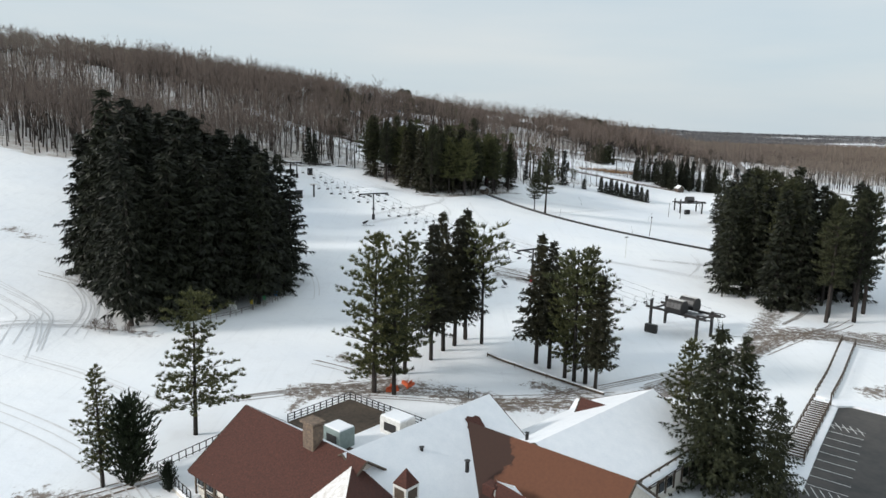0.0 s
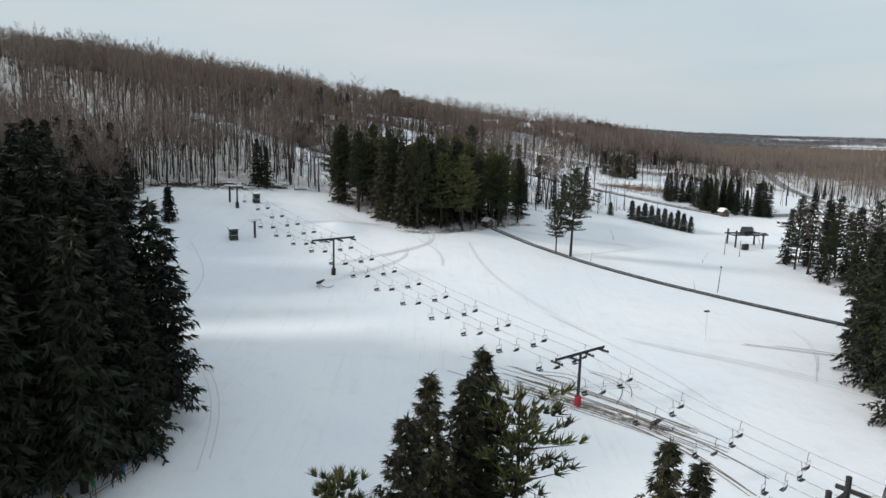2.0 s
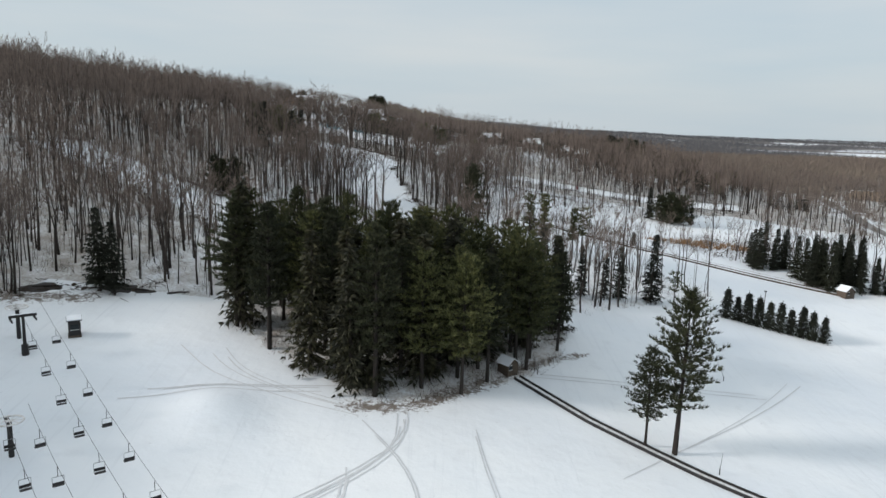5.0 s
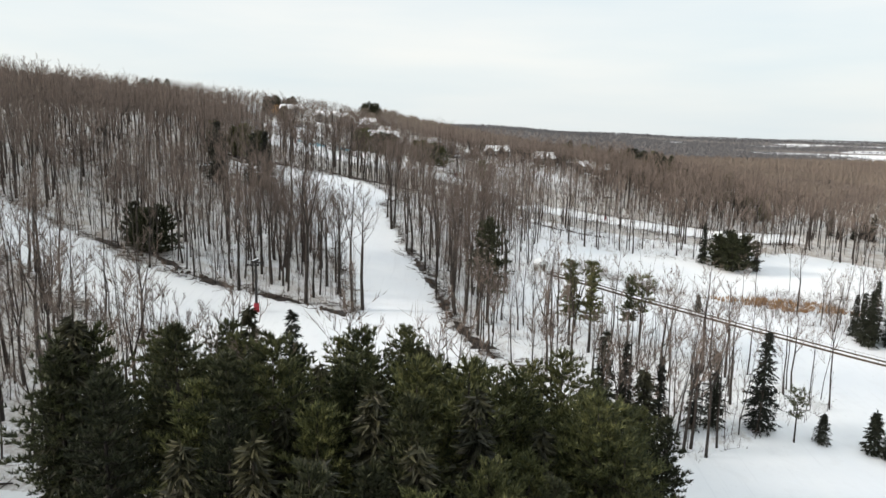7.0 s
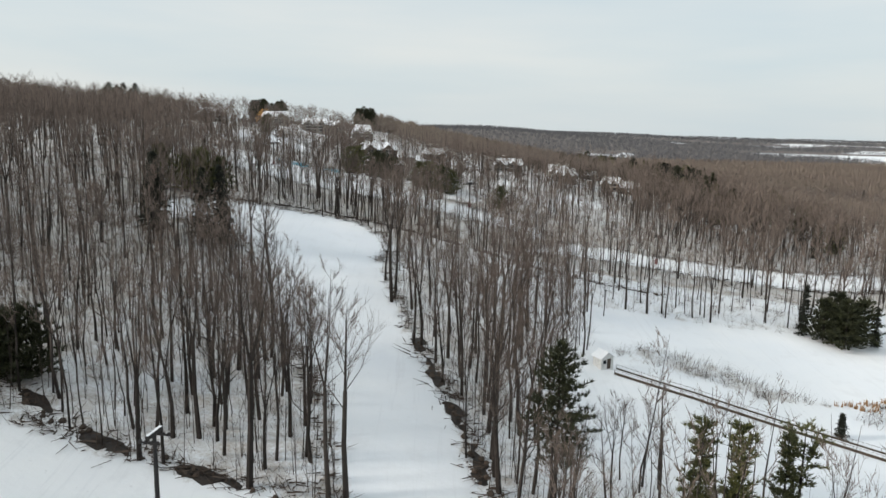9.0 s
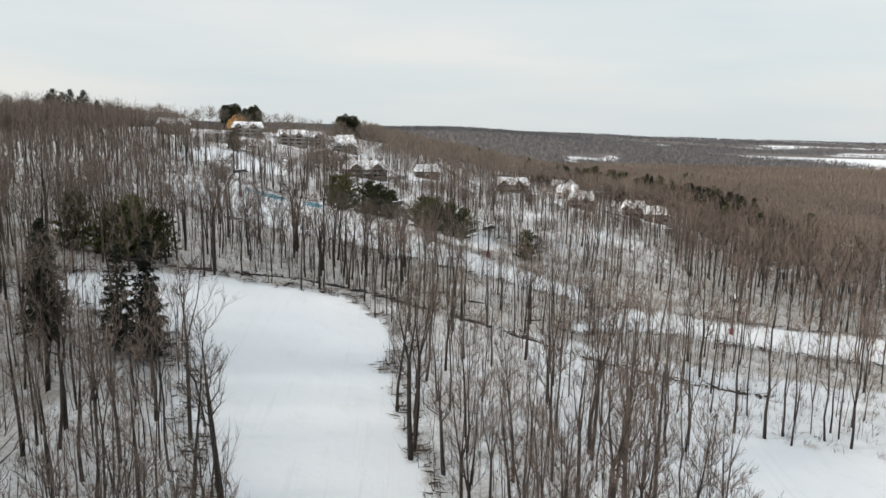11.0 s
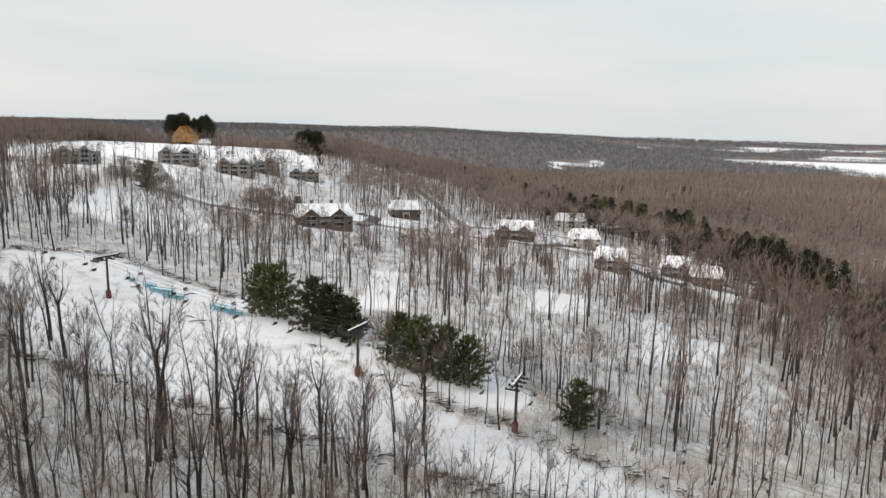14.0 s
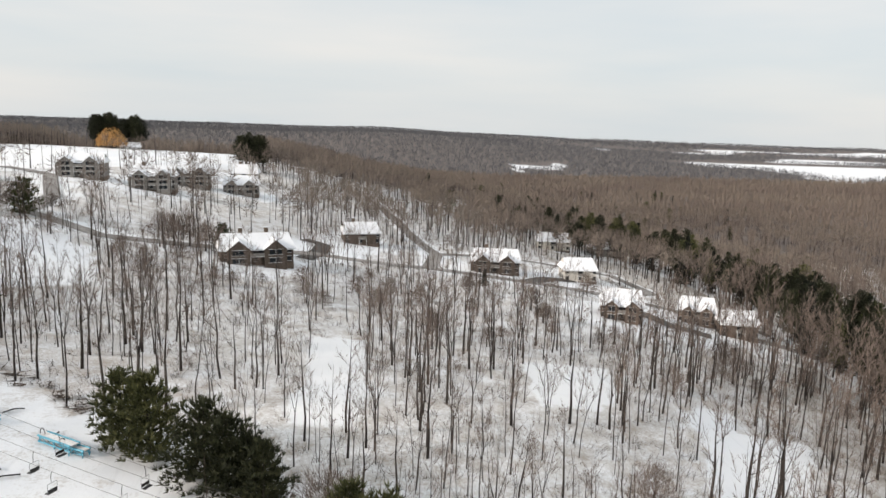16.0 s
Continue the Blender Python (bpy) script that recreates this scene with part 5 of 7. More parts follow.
def ribbon(line, width, lift, step=3.0, cross=2, thick=0.0):
    """A strip that follows the ground along a line."""
    pts = resampled(line, step)
    s = Shape()
    rows = []
    for i, (x, y) in enumerate(pts):
        (ax, ay), (bx, by) = pts[max(i - 1, 0)], pts[min(i + 1, len(pts) - 1)]
        d = math.hypot(bx - ax, by - ay) or 1
        nx, ny = -(by - ay) / d, (bx - ax) / d
        for k in range(cross + 1):
            o = (k / cross - 0.5) * width
            rows.append((x + nx * o, y + ny * o))
    arr = np.array(rows)
    zs = heights(arr[:, 0], arr[:, 1]) + lift
    v = [(x, y, z) for (x, y), z in zip(rows, zs)]
    c = cross + 1
    f = [(i * c + k, (i + 1) * c + k, (i + 1) * c + k + 1, i * c + k + 1) for i in range(len(pts) - 1) for k in range(cross)]
    f = [tuple(reversed(q)) for q in f]
    s.add(v, f)
    if thick:
        n = len(pts)
        low = [(x, y, z - thick) for x, y, z in v]
        edge = [i * c for i in range(n)] + [i * c + cross for i in reversed(range(n))]
        top = [v[i] for i in edge]
        base = [low[i] for i in edge]
        m = len(edge)
        s.add(top + base, [(i, (i + 1) % m, (i + 1) % m + m, i + m) for i in range(m)])
    return s


def shifted(line, off):
    out = []
    for i, (x, y) in enumerate(line):
        (ax, ay), (bx, by) = line[max(i - 1, 0)], line[min(i + 1, len(line) - 1)]
        d = math.hypot(bx - ax, by - ay)
        out.append((x - (by - ay) / d * off, y + (bx - ax) / d * off))
    return out


def conveyor(line, label, side_mat, belt_mat):
    ob = thing("conveyor_lift", label, "conveyor lift")
    broad = side_mat is WOOD
    part("belt", ribbon(line, 2.0 if broad else 0.8, 0.22, 3, 1, 0.3), belt_mat, ob)
    for off in ((-1.25, 1.25) if broad else (-0.75, 0.75)):
        part("side_board", ribbon(shifted(line, off), 0.22 if side_mat is STEEL else 0.24, 0.42, 3, 1, 0.5), side_mat, ob)
        rail = Shape()
        pts = [(x, y, height(x, y) + 0.95) for x, y in resampled(shifted(line, off * 1.15), 4)]
        if side_mat is WOOD:
            rail.tube(pts, 0.03, 4)
            for p in pts:
                rail.tube([(p[0], p[1], p[2] - 1.1), p], 0.04, 4)
            part("hand_rail", rail, WOOD, ob)
    return ob


conveyor([(14, 283), (24, 272), (37, 261), (55, 248), (73, 236), (98, 219)], "long dark conveyor lift lying on the snow", STEEL, SNOW_THIN)
conveyor([(29, 412), (42, 407), (68, 393), (93, 379.5), (116, 368.5)], "conveyor lift with wooden rails and snow on its belt", WOOD, SNOW)


def hut(x, y, turn, w, d, tall, wall, label):
    ob = thing("hut", label, "hut", at(x, y, turn))
    part("wall", Shape().box(0, 0, -0.4, w, d, tall + 0.4), wall, ob)
    part("gable", Shape().add([(-w / 2, -d / 2, tall), (w / 2, -d / 2, tall), (0, -d / 2, tall + w * 0.35), (-w / 2, d / 2, tall), (w / 2, d / 2, tall), (0, d / 2, tall + w * 0.35)], [(0, 1, 2), (5, 4, 3), (0, 2, 5, 3), (1, 4, 5, 2)]), wall, ob)
    for sx in (-1, 1):
        part("roof", Shape().slab([(sx * (w / 2 + 0.25), -d / 2 - 0.3, tall - 0.12), (sx * (w / 2 + 0.25), d / 2 + 0.3, tall - 0.12), (0, d / 2 + 0.3, tall + w * 0.35 + 0.12), (0, -d / 2 - 0.3, tall + w * 0.35 + 0.12)], 0.1), SNOW, ob, "snow-covered roof")
    part("door", Shape().box(0.35, -d / 2 - 0.03, 0, 0.8, 0.06, 1.9), WOOD, ob)
    pane = part("window", Shape().box(-0.6, -d / 2 - 0.03, 1.0, 0.7, 0.05, 0.7), GLASS, ob)
    part("sill", Shape().box(-0.6, -d / 2 - 0.02, 0.92, 0.86, 0.04, 0.07), PAINT, pane)
    part("lintel", Shape().box(-0.6, -d / 2 - 0.02, 1.71, 0.86, 0.04, 0.07), PAINT, pane)
    return ob


hut(12.5, 284.5, 40, 2.4, 2.4, 2.0, WOOD, "small weathered wooden hut at the head of the conveyor")
hut(27, 413.5, 25, 2.8, 2.4, 2.2, PAINT, "small white hut with a snowy roof at the conveyor's head")
hut(117, 367, 20, 3.4, 3.0, 2.1, BRICK, "small dark shelter with a snowy roof at the conveyor's foot")
booth(137, 355, 10, 4.5, 2.5, 1.6, PAINT, "low pale shed with snow on its roof")


# ---- poles, signs and small things on the slopes ----
def light_pole(x, y, tall, lean, mat, heads):
    ob = thing("light_pole", ("pale painted" if mat is PAINT else "dark wooden") + " light pole standing in the snow", "light pole", at(x, y, 20))
    part("pole", Shape().tube([(0, 0, -0.5), (lean, 0, tall)], [0.11, 0.08], 8), mat, ob)
    for k in range(heads):
        part("lamp_head", Shape().box(lean + (-0.3 + 0.6 * k if heads > 1 else 0), 0.1, tall - 0.1, 0.4, 0.5, 0.28, 0, 0.04), STEEL, ob)
    return ob


light_pole(51, 204, 6.2, 0.0, PAINT, 2)
light_pole(69.2, 245.5, 6.5, 0.5, WOOD, 1)
light_pole(80, 338, 7.0, 0.3, WOOD, 1)
light_pole(34, 443, 6.0, 0.2, STEEL, 1)
for x, y, tall, lean in ((54.2, 296.6, 3.6, -1.4), (79, 283.6, 3.4, 1.5), (40, 262, 3.2, 0.2), (62.8, 244, 3.0, -0.5)):
    ob = thing("snowmaking_pole", "thin leaning snowmaking pole standing in the snow", "pole", at(x, y, 0), "snowmaking poles")
    part("foot_pipe", Shape().tube([(0, 0, -0.3), (0, 0, 0.9)], 0.07, 6), STEEL, ob)
    part("lance", Shape().tube([(0, 0, 0.8), (lean * 0.5, 0, tall * 0.6), (lean, 0, tall)], [0.045, 0.04, 0.03], 5), GALV, ob)
light_pole(97, 300, 5.5, 0.1, WOOD, 0)
light_pole(92, 300, 6.0, 0.1, WOOD, 0)
light_pole(19, 297, 3.2, 0.1, WOOD, 0)


def snow_gun(x, y, turn):
    ob = thing("snow_gun", "dark snowmaking gun on a tripod in the snow", "snow gun", at(x, y, turn))
    for a in (0.3, 2.4, 4.5):
        part("leg", Shape().tube([(0, 0, 0.9), (math.cos(a) * 0.9, math.sin(a) * 0.9, -0.1)], 0.05, 5), STEEL, ob)
    part("barrel", Shape().tube([(-0.7, 0, 0.9), (0, 0, 1.1), (0.8, 0, 1.5)], [0.3, 0.34, 0.22], 10), STEEL, ob)
    part("nozzle", Shape().tube([(0.8, 0, 1.5), (1.1, 0, 1.62)], [0.26, 0.2], 10), GALV, ob)
    hose = [(-0.7 + 0.5 * i, 0.8 * math.sin(i * 0.9), 0.08) for i in range(9)]
    part("hose", Shape().tube(hose, 0.06, 5), STEEL, ob)
    return ob


for x, y, a in ((-27.5, 219.5, 20), (13, 166, 120), (30, 165, 10)):
    snow_gun(x, y, a)


def sign(x, y, turn, board, w, h, label):
    ob = thing("sign", label, "sign", at(x, y, turn))
    for sx in (-w * 0.35, w * 0.35):
        part("post", Shape().tube([(sx, 0, -0.3), (sx, 0, 1.3 + h)], 0.05, 5), WOOD, ob)
    part("board", Shape().box(0, -0.07, 1.2, w, 0.06, h, 0, 0.01), board, ob)
    if board is PAINT:
        bars = Shape()
        for q in range(3):
            bars.box(-w * 0.05, -0.105, 1.3 + q * h * 0.28, w * (0.6 - 0.1 * q), 0.01, h * 0.12)
        part("writing", bars, STEEL, ob, "dark bars of writing")
    return ob


for x, y, board, w, h, word in ((-48.5, 127, GREEN, 0.9, 1.1, "green trail"), (-46, 130, YELLOW, 0.8, 1.1, "yellow trail"), (-42.8, 134.5, PAINT, 2.2, 0.9, "white notice"), (-40.3, 138.5, YELLOW, 0.8, 1.0, "yellow trail"), (-38.6, 142, GREEN, 0.8, 1.0, "green trail"), (-37, 145.5, BLUE, 1.0, 1.0, "blue trail")):
    sign(x, y, -32, board, w, h, word + " sign on posts at the grove's edge")
fence = thing("rail_fence", "low dark rail fence along the grove's edge", "fence")
edge = resampled([(-49, 126.5), (-43, 133), (-38.5, 141), (-36.5, 147)], 2.4)
for x, y in edge:
    part("post", Shape().tube([(x, y, height(x, y) - 0.3), (x, y, height(x, y) + 1.1)], 0.06, 5), WOOD, fence)
for up in (0.55, 1.0):
    part("rail", Shape().tube([(x, y, height(x, y) + up) for x, y in edge], 0.04, 4), WOOD, fence)

for x, y, a in ((-8.5, 101, 20), (-6.2, 103, 60)):
    ob = thing("safety_fence", "bundle of orange safety fencing at the foot of a pine", "safety fence", at(x, y, a))
    mesh = Shape()
    for q in range(7):
        mesh.box(0, -0.6 + q * 0.2, 0.0, 2.0 - 0.1 * q, 0.12, 0.5 + 0.25 * math.sin(q * 1.7) ** 2, q * 11)
    part("netting", mesh, ORANGE, ob)
    part("stake", Shape().tube([(0.9, 0.4, -0.2), (1.0, 0.4, 1.5)], 0.03, 5), WOOD, ob)
def slide_box(x, y, turn, long, wide, tall):
    """A terrain park feature: a snowy deck on two trusses, with legs and a bent end rail."""
    ob = thing("terrain_feature", "blue-green slide box on steel trusses lying on the snow", "terrain rail", at(x, y, turn), "slide boxes beside the upper lift")
    part("deck", Shape().box(0, 0, tall, long, wide * 0.8, 0.12, 0, 0.03), SNOW_THIN, ob, "snowy deck")
    for side in (-wide / 2, wide / 2):
        truss = Shape().tube([(-long / 2, side, tall + 0.1), (long / 2, side, tall + 0.1)], 0.13, 6)
        truss.tube([(-long / 2, side, tall * 0.35), (long / 2, side, tall * 0.35)], 0.10, 6)
        bays = max(4, int(long / 0.8))
        for k in range(bays):
            u, w = -long / 2 + long * k / bays, -long / 2 + long * (k + 1) / bays
            truss.tube([(u, side, tall * (0.35 if k % 2 else 1)), (w, side, tall * (1 if k % 2 else 0.35))], 0.06, 4)
        part("side_truss", truss, TEAL, ob)
        for k in (-0.45, 0.0, 0.45):
            part("leg", Shape().tube([(k * long, side, -0.3), (k * long, side * 0.9, tall)], 0.09, 5), TEAL, ob)
    part("end_rail", Shape().tube([(long / 2 + 0.5 * math.cos(t), 0, tall + 0.8 * math.sin(t)) for t in np.linspace(0, math.pi, 9)], 0.06, 5), STEEL, ob)


for x, y, a, long, wide, tall in ((-61, 576.6, 154, 5.6, 1.3, 0.9), (-58, 574.4, 160, 4.6, 1.1, 0.6), (-64.5, 579.6, 140, 3.6, 1.0, 0.7), (-46.5, 568.6, 145, 6.2, 1.3, 1.0), (-44.2, 567.4, 150, 4.0, 1.0, 0.7), (-69.5, 583, 120, 3.4, 1.0, 0.6)):
    slide_box(x, y, a, long, wide, tall)
for x, y, a, long in ((-49.5, 561, 200, 3.2), (-51.5, 563, 150, 2.4), (-47.8, 571.2, 100, 2.2), (-55.5, 577.5, 30, 2.6), (-66.5, 577.5, 165, 3.0)):
    solid("steel_bar", Shape().tube([(-long / 2, 0, 0.15), (0, 0.1, 0.35), (long / 2, -0.1, 0.2)], 0.10, 5), STEEL, "dark steel bar lying on the snow", "steel bar", at(x, y, a), "steel bars beside the slide boxes")
pole = thing("fallen_pole", "dark curved pole lying at the edge of the run", "pole")
part("pole", Shape().tube([(x, y, height(x, y) + 0.25) for x, y in ((-40.4, 428.5), (-42.2, 433), (-44.4, 438), (-47.1, 441.9))], [0.16, 0.15, 0.13, 0.10], 7), BARK, pole)
# fallen logs at the plateau's edge
rng = random.Random(41)
for x, y, turn, long in ((-46, 480, 10, 4), (-30, 487, -35, 7), (-25, 485, -20, 5), (-20, 483, -25, 4.5), (-16, 481.5, -15, 5), (-12, 480, -20, 4), (-9, 493, 12, 6), (0, 491, -25, 5), (-38, 479, 60, 3), (-55, 478, 20, 4), (12, 486, 15, 5), (-62, 300, 5, 6), (-70, 296, 15, 5), (-55, 299, -10, 5), (-48, 300, 20, 4)):
    log = thing("fallen_log", "dark fallen log lying across the snow", "log", at(x, y, turn), "fallen logs")
    part("stem", Shape().tube([(-long / 2, 0, 0.15), (0, 0.15, 0.3), (long / 2, -0.1, 0.25)], [0.2, 0.17, 0.09], 6), BARK, log)
    for k in range(3):
        b = rng.uniform(-0.3, 0.45) * long
        part("branch", Shape().tube([(b, 0, 0.25), (b + rng.uniform(0.3, 0.9), rng.uniform(-1.0, 1.0), rng.uniform(0.4, 1.3))], [0.06, 0.02], 4), BARK, log)

# the upper lift's cables and chairs
for off, start in ((-2.7, 0.0), (-1.0, 4.5), (1.0, None), (2.7, 5.3)):
    tops = []
    for x, y, turn, tall in UPPER_TOWERS:
        c, d = math.cos(radians(turn)), math.sin(radians(turn))
        tops.append(Vector((x + c * off, y + d * off, height(x, y) + tall - 0.3)))
    line = []
    for a, b in zip(tops, tops[1:]):
        span = (b - a).length
        line += [a.lerp(b, f) - Vector((0, 0, 4 * f * (1 - f) * span * 0.017)) for f in np.linspace(0, 1, 14)]
    solid("lift_cable", Shape().tube(line, 0.022, 4), STEEL, "thin dark steel chairlift cable strung between towers", "cable", group="cables of the upper chairlift")
    if start is None:
        continue
    along = [0.0]
    for a, b in zip(line, line[1:]):
        along.append(along[-1] + (b - a).length)
    zero = (tops[1] - tops[0]).length + (tops[2] - tops[1]).length
    s = start - 11.8 * 7
    while s < 80:
        d = zero + s
        s += 11.8
        k = int(np.searchsorted(along, d)) - 1
        if k < 0 or k >= len(line) - 1:
            continue
        p = line[k].lerp(line[k + 1], (d - along[k]) / max(along[k + 1] - along[k], 0.01))
        copy_thing(first_chair, pose(p.x, p.y, p.z - 0.02, 0, 0, 152 + (180 if off > 0 else 0)))


# ---- the lodge ----
def wing(ob, a, b, ridge_z, half, eave_z, mat_left, mat_right, wall=STUCCO, over=0.7, hip=0.0):
    """A gabled wing whose ridge runs from a to b; left and right are the sides of the roof seen along it."""
    a, b = Vector((*a, 0)), Vector((*b, 0))
    d = (b - a).normalized()
    n = Vector((-d.y, d.x, 0))
    base = height(a.x, a.y) - 0.6
    corners = [a + n * half, b + n * half, b - n * half, a - n * half]
    s = Shape()
    low = [(p.x, p.y, base) for p in corners]
    top = [(p.x, p.y, eave_z) for p in corners]
    s.add(low + top + [(a.x, a.y, ridge_z - 0.15), (b.x, b.y, ridge_z - 0.15)],
          [(0, 4, 5, 1), (1, 5, 9, 6, 2), (2, 6, 7, 3), (3, 7, 8, 4, 0)])
    part("wall", s, wall, ob)
    slope = (ridge_z - eave_z) / half
    for side, mat in ((1, mat_left), (-1, mat_right)):
        out = half + over
        ez = eave_z - slope * over
        e0, e1 = a - d * over + n * side * out, b + d * over + n * side * out
        r0, r1 = a - d * (over - hip), b + d * (over - hip)
        q = [(e0.x, e0.y, ez), (e1.x, e1.y, ez), (r1.x, r1.y, ridge_z), (r0.x, r0.y, ridge_z)]
        if side < 0:
            q = q[::-1]
        part("roof", Shape().slab(q, 0.28), mat, ob, {SNOW: "snow-covered roof", SHINGLE: "brown shingle roof", TAN_ROOF: "tan shingle roof", SNOW_THIN: "roof with thin snow"}.get(mat, ""))
        # fascia boards along the gable ends
    for end, w in ((a, -1), (b, 1)):
        for side in (1, -1):
            o = end + d * w * (over + 0.05)
            e = o + n * side * (half + over)
            part("bargeboard", Shape().tube([(o.x, o.y, ridge_z - 0.1), (e.x, e.y, eave_z - slope * over - 0.1)], 0.14, 4), WOOD, ob)
    return d, n


def timbered(ob, a, b, z0, z1, count, out):
    """Dark uprights, rails and windows on a wall from a to b."""
    a, b, o = Vector((*a, 0)), Vector((*b, 0)), Vector((*out, 0))
    turn = math.degrees(math.atan2((b - a).y, (b - a).x))
    for i in range(count + 1):
        p = a.lerp(b, i / count) + o * 0.06
        part("timber", Shape().box(p.x, p.y, z0, 0.22, 0.14, z1 - z0, turn), WOOD, ob)
    for z in (z0 + (z1 - z0) * 0.48, z1 - 0.2):
        p = a.lerp(b, 0.5) + o * 0.05
        part("timber", Shape().box(p.x, p.y, z, (b - a).length, 0.12, 0.2, turn), WOOD, ob)
    for i in range(count):
        for z in (z0 + 0.5, z0 + (z1 - z0) * 0.56):
            if (i + (z > z0 + 1)) % 3:
                p = a.lerp(b, (i + 0.5) / count) + o * 0.04
                w = part("window", Shape().box(p.x, p.y, z, (b - a).length / count * 0.55, 0.1, (z1 - z0) * 0.3, turn), GLASS, ob)
                p = p + o * 0.03
                part("sill", Shape().box(p.x, p.y, z - 0.1, (b - a).length / count * 0.62, 0.16, 0.09, turn), PAINT, w)


lodge = thing("ski_lodge", "large timbered ski lodge with brown shingle and snowy roofs", "lodge")
wing(lodge, (-22, 74), (-8, 62.5), 9.0, 6.6, 4.4, SNOW, SHINGLE)
wing(lodge, (-9.5, 64), (4.5, 79.5), 9.0, 8.4, 3.6, SNOW, SNOW)
wing(lodge, (1, 75.5), (17.5, 62.5), 7.9, 6.4, 3.4, SNOW, TAN_ROOF)
wing(lodge, (-9, 64), (-8, 46), 8.4, 6.6, 4.0, SHINGLE, SNOW_THIN)
wing(lodge, (26.2, 87), (10, 71), 7.4, 8.2, 3.6, SNOW, SNOW)
wing(lodge, (17.6, 86.3), (20.8, 83.6), 6.3, 1.4, 4.5, SNOW, SHINGLE, over=0.45)
timbered(lodge, (31.4, 80.6), (15.6, 64.8), 0.2, 3.9, 12, (0.70, -0.71))
timbered(lodge, (-26.4, 69.0), (-12.5, 57.4), 0.3, 4.2, 10, (-0.64, -0.77))
for (x0, y0), z0, r in (((2.2, 66.5), 6.8, 0.35), ((-2.5, 68), 7.4, 0.3), ((9, 74), 6.6, 0.3)):
    part("roof_vent", Shape().tube([(x0, y0, z0 - 0.9), (x0, y0, z0 + 0.3), (x0, y0, z0 + 0.34)], [r * 0.6, r * 0.6, r], 8), STEEL, lodge)
part("skylight", Shape().box(4.6, 63.2, 5.4, 1.5, 1.3, 1.1, -40, 0.1), SHINGLE, lodge)
cup = part("cupola", Shape().box(-3.6, 60.2, 5.6, 1.7, 1.7, 2.3, -40), PAINT, lodge, "pale cupola with a brown pointed roof")
part("cupola_roof", Shape().add([(-3.6 + 1.25 * math.cos(a), 60.2 + 1.25 * math.sin(a), 7.9) for a in (0.1, 1.67, 3.24, 4.81)] + [(-3.6, 60.2, 9.4)], [(0, 1, 4), (1, 2, 4), (2, 3, 4), (3, 0, 4), (3, 2, 1, 0)]), SHINGLE, cup)
for q in range(4):
    a = radians(-40 + 90 * q)
    part("louvre", Shape().box(-3.6 + 0.87 * math.cos(a), 60.2 + 0.87 * math.sin(a), 6.6, 0.05, 1.2, 1.0, -40 + 90 * q), WOOD, cup)
chim = part("chimney", Shape().box(-13.4, 66.2, 5.5, 1.6, 1.25, 5.2, -40, 0.05), STONE, lodge, "rough stone chimney")
part("chimney_cap", Shape().box(-13.4, 66.2, 10.9, 2.1, 1.7, 0.22, -40, 0.04), STONE, chim)
for c in ((-0.62, -0.42), (0.62, -0.42), (-0.62, 0.42), (0.62, 0.42)):
    part("cap_post", Shape().box(-13.4 + c[0] * 0.77 + c[1] * 0.64, 66.2 - c[0] * 0.64 + c[1] * 0.77, 10.65, 0.3, 0.3, 0.28, -40), STONE, chim)

deck = thing("lodge_deck", "dark boarded lodge deck with a black railing and patches of snow", "deck", group="")
dz = 1.3
part("platform", Shape().slab([(-21, 87.5, dz), (-10, 78.5, dz), (-2.5, 87, dz), (-14, 96, dz)], 0.35), WOOD, deck)
part("snow_patch", Shape().slab([(-13.5, 82, dz + 0.06), (-9.8, 79.2, dz + 0.06), (-4.0, 85.6, dz + 0.06), (-8, 88.5, dz + 0.06)], 0.05), SNOW, deck)
rim = [(-21, 87.5), (-14, 96), (-2.5, 87)]
for x, y in resampled(rim, 1.1):
    part("baluster", Shape().box(x, y, dz, 0.12, 0.12, 1.1, 40), STEEL, deck)
for up in (0.25, 0.65, 1.05):
    part("rail", Shape().tube([(x, y, dz + up) for x, y in rim], 0.06, 4), STEEL, deck)
for x, y in ((-20, 88), (-14, 95), (-3.5, 87), (-17, 92), (-8.5, 91)):
    part("leg", Shape().box(x, y, height(x, y) - 0.5, 0.3, 0.3, dz + 0.4 - height(x, y)), WOOD, deck)
terrace = thing("side_terrace", "snowy side terrace with a black railing", "terrace")
part("platform", Shape().slab([(-32.5, 73.5, 1.2), (-26.5, 67.5, 1.2), (-22, 76, 1.2), (-28, 81, 1.2)], 0.4), SNOW, terrace)
part("skirt", Shape().slab([(-32.4, 73.5, 0.82), (-26.5, 67.6, 0.82), (-22.1, 76, 0.82), (-28, 80.9, 0.82)], 1.6), STUCCO, terrace)
rim = [(-26.5, 67.5), (-32.5, 73.5), (-28, 81), (-22, 76)]
for x, y in resampled(rim, 0.9):
    part("baluster", Shape().box(x, y, 1.2, 0.1, 0.1, 1.1, 40), STEEL, terrace)
for up in (0.2, 1.05):
    part("rail", Shape().tube([(x, y, 1.2 + up) for x, y in rim], 0.06, 4), STEEL, terrace)
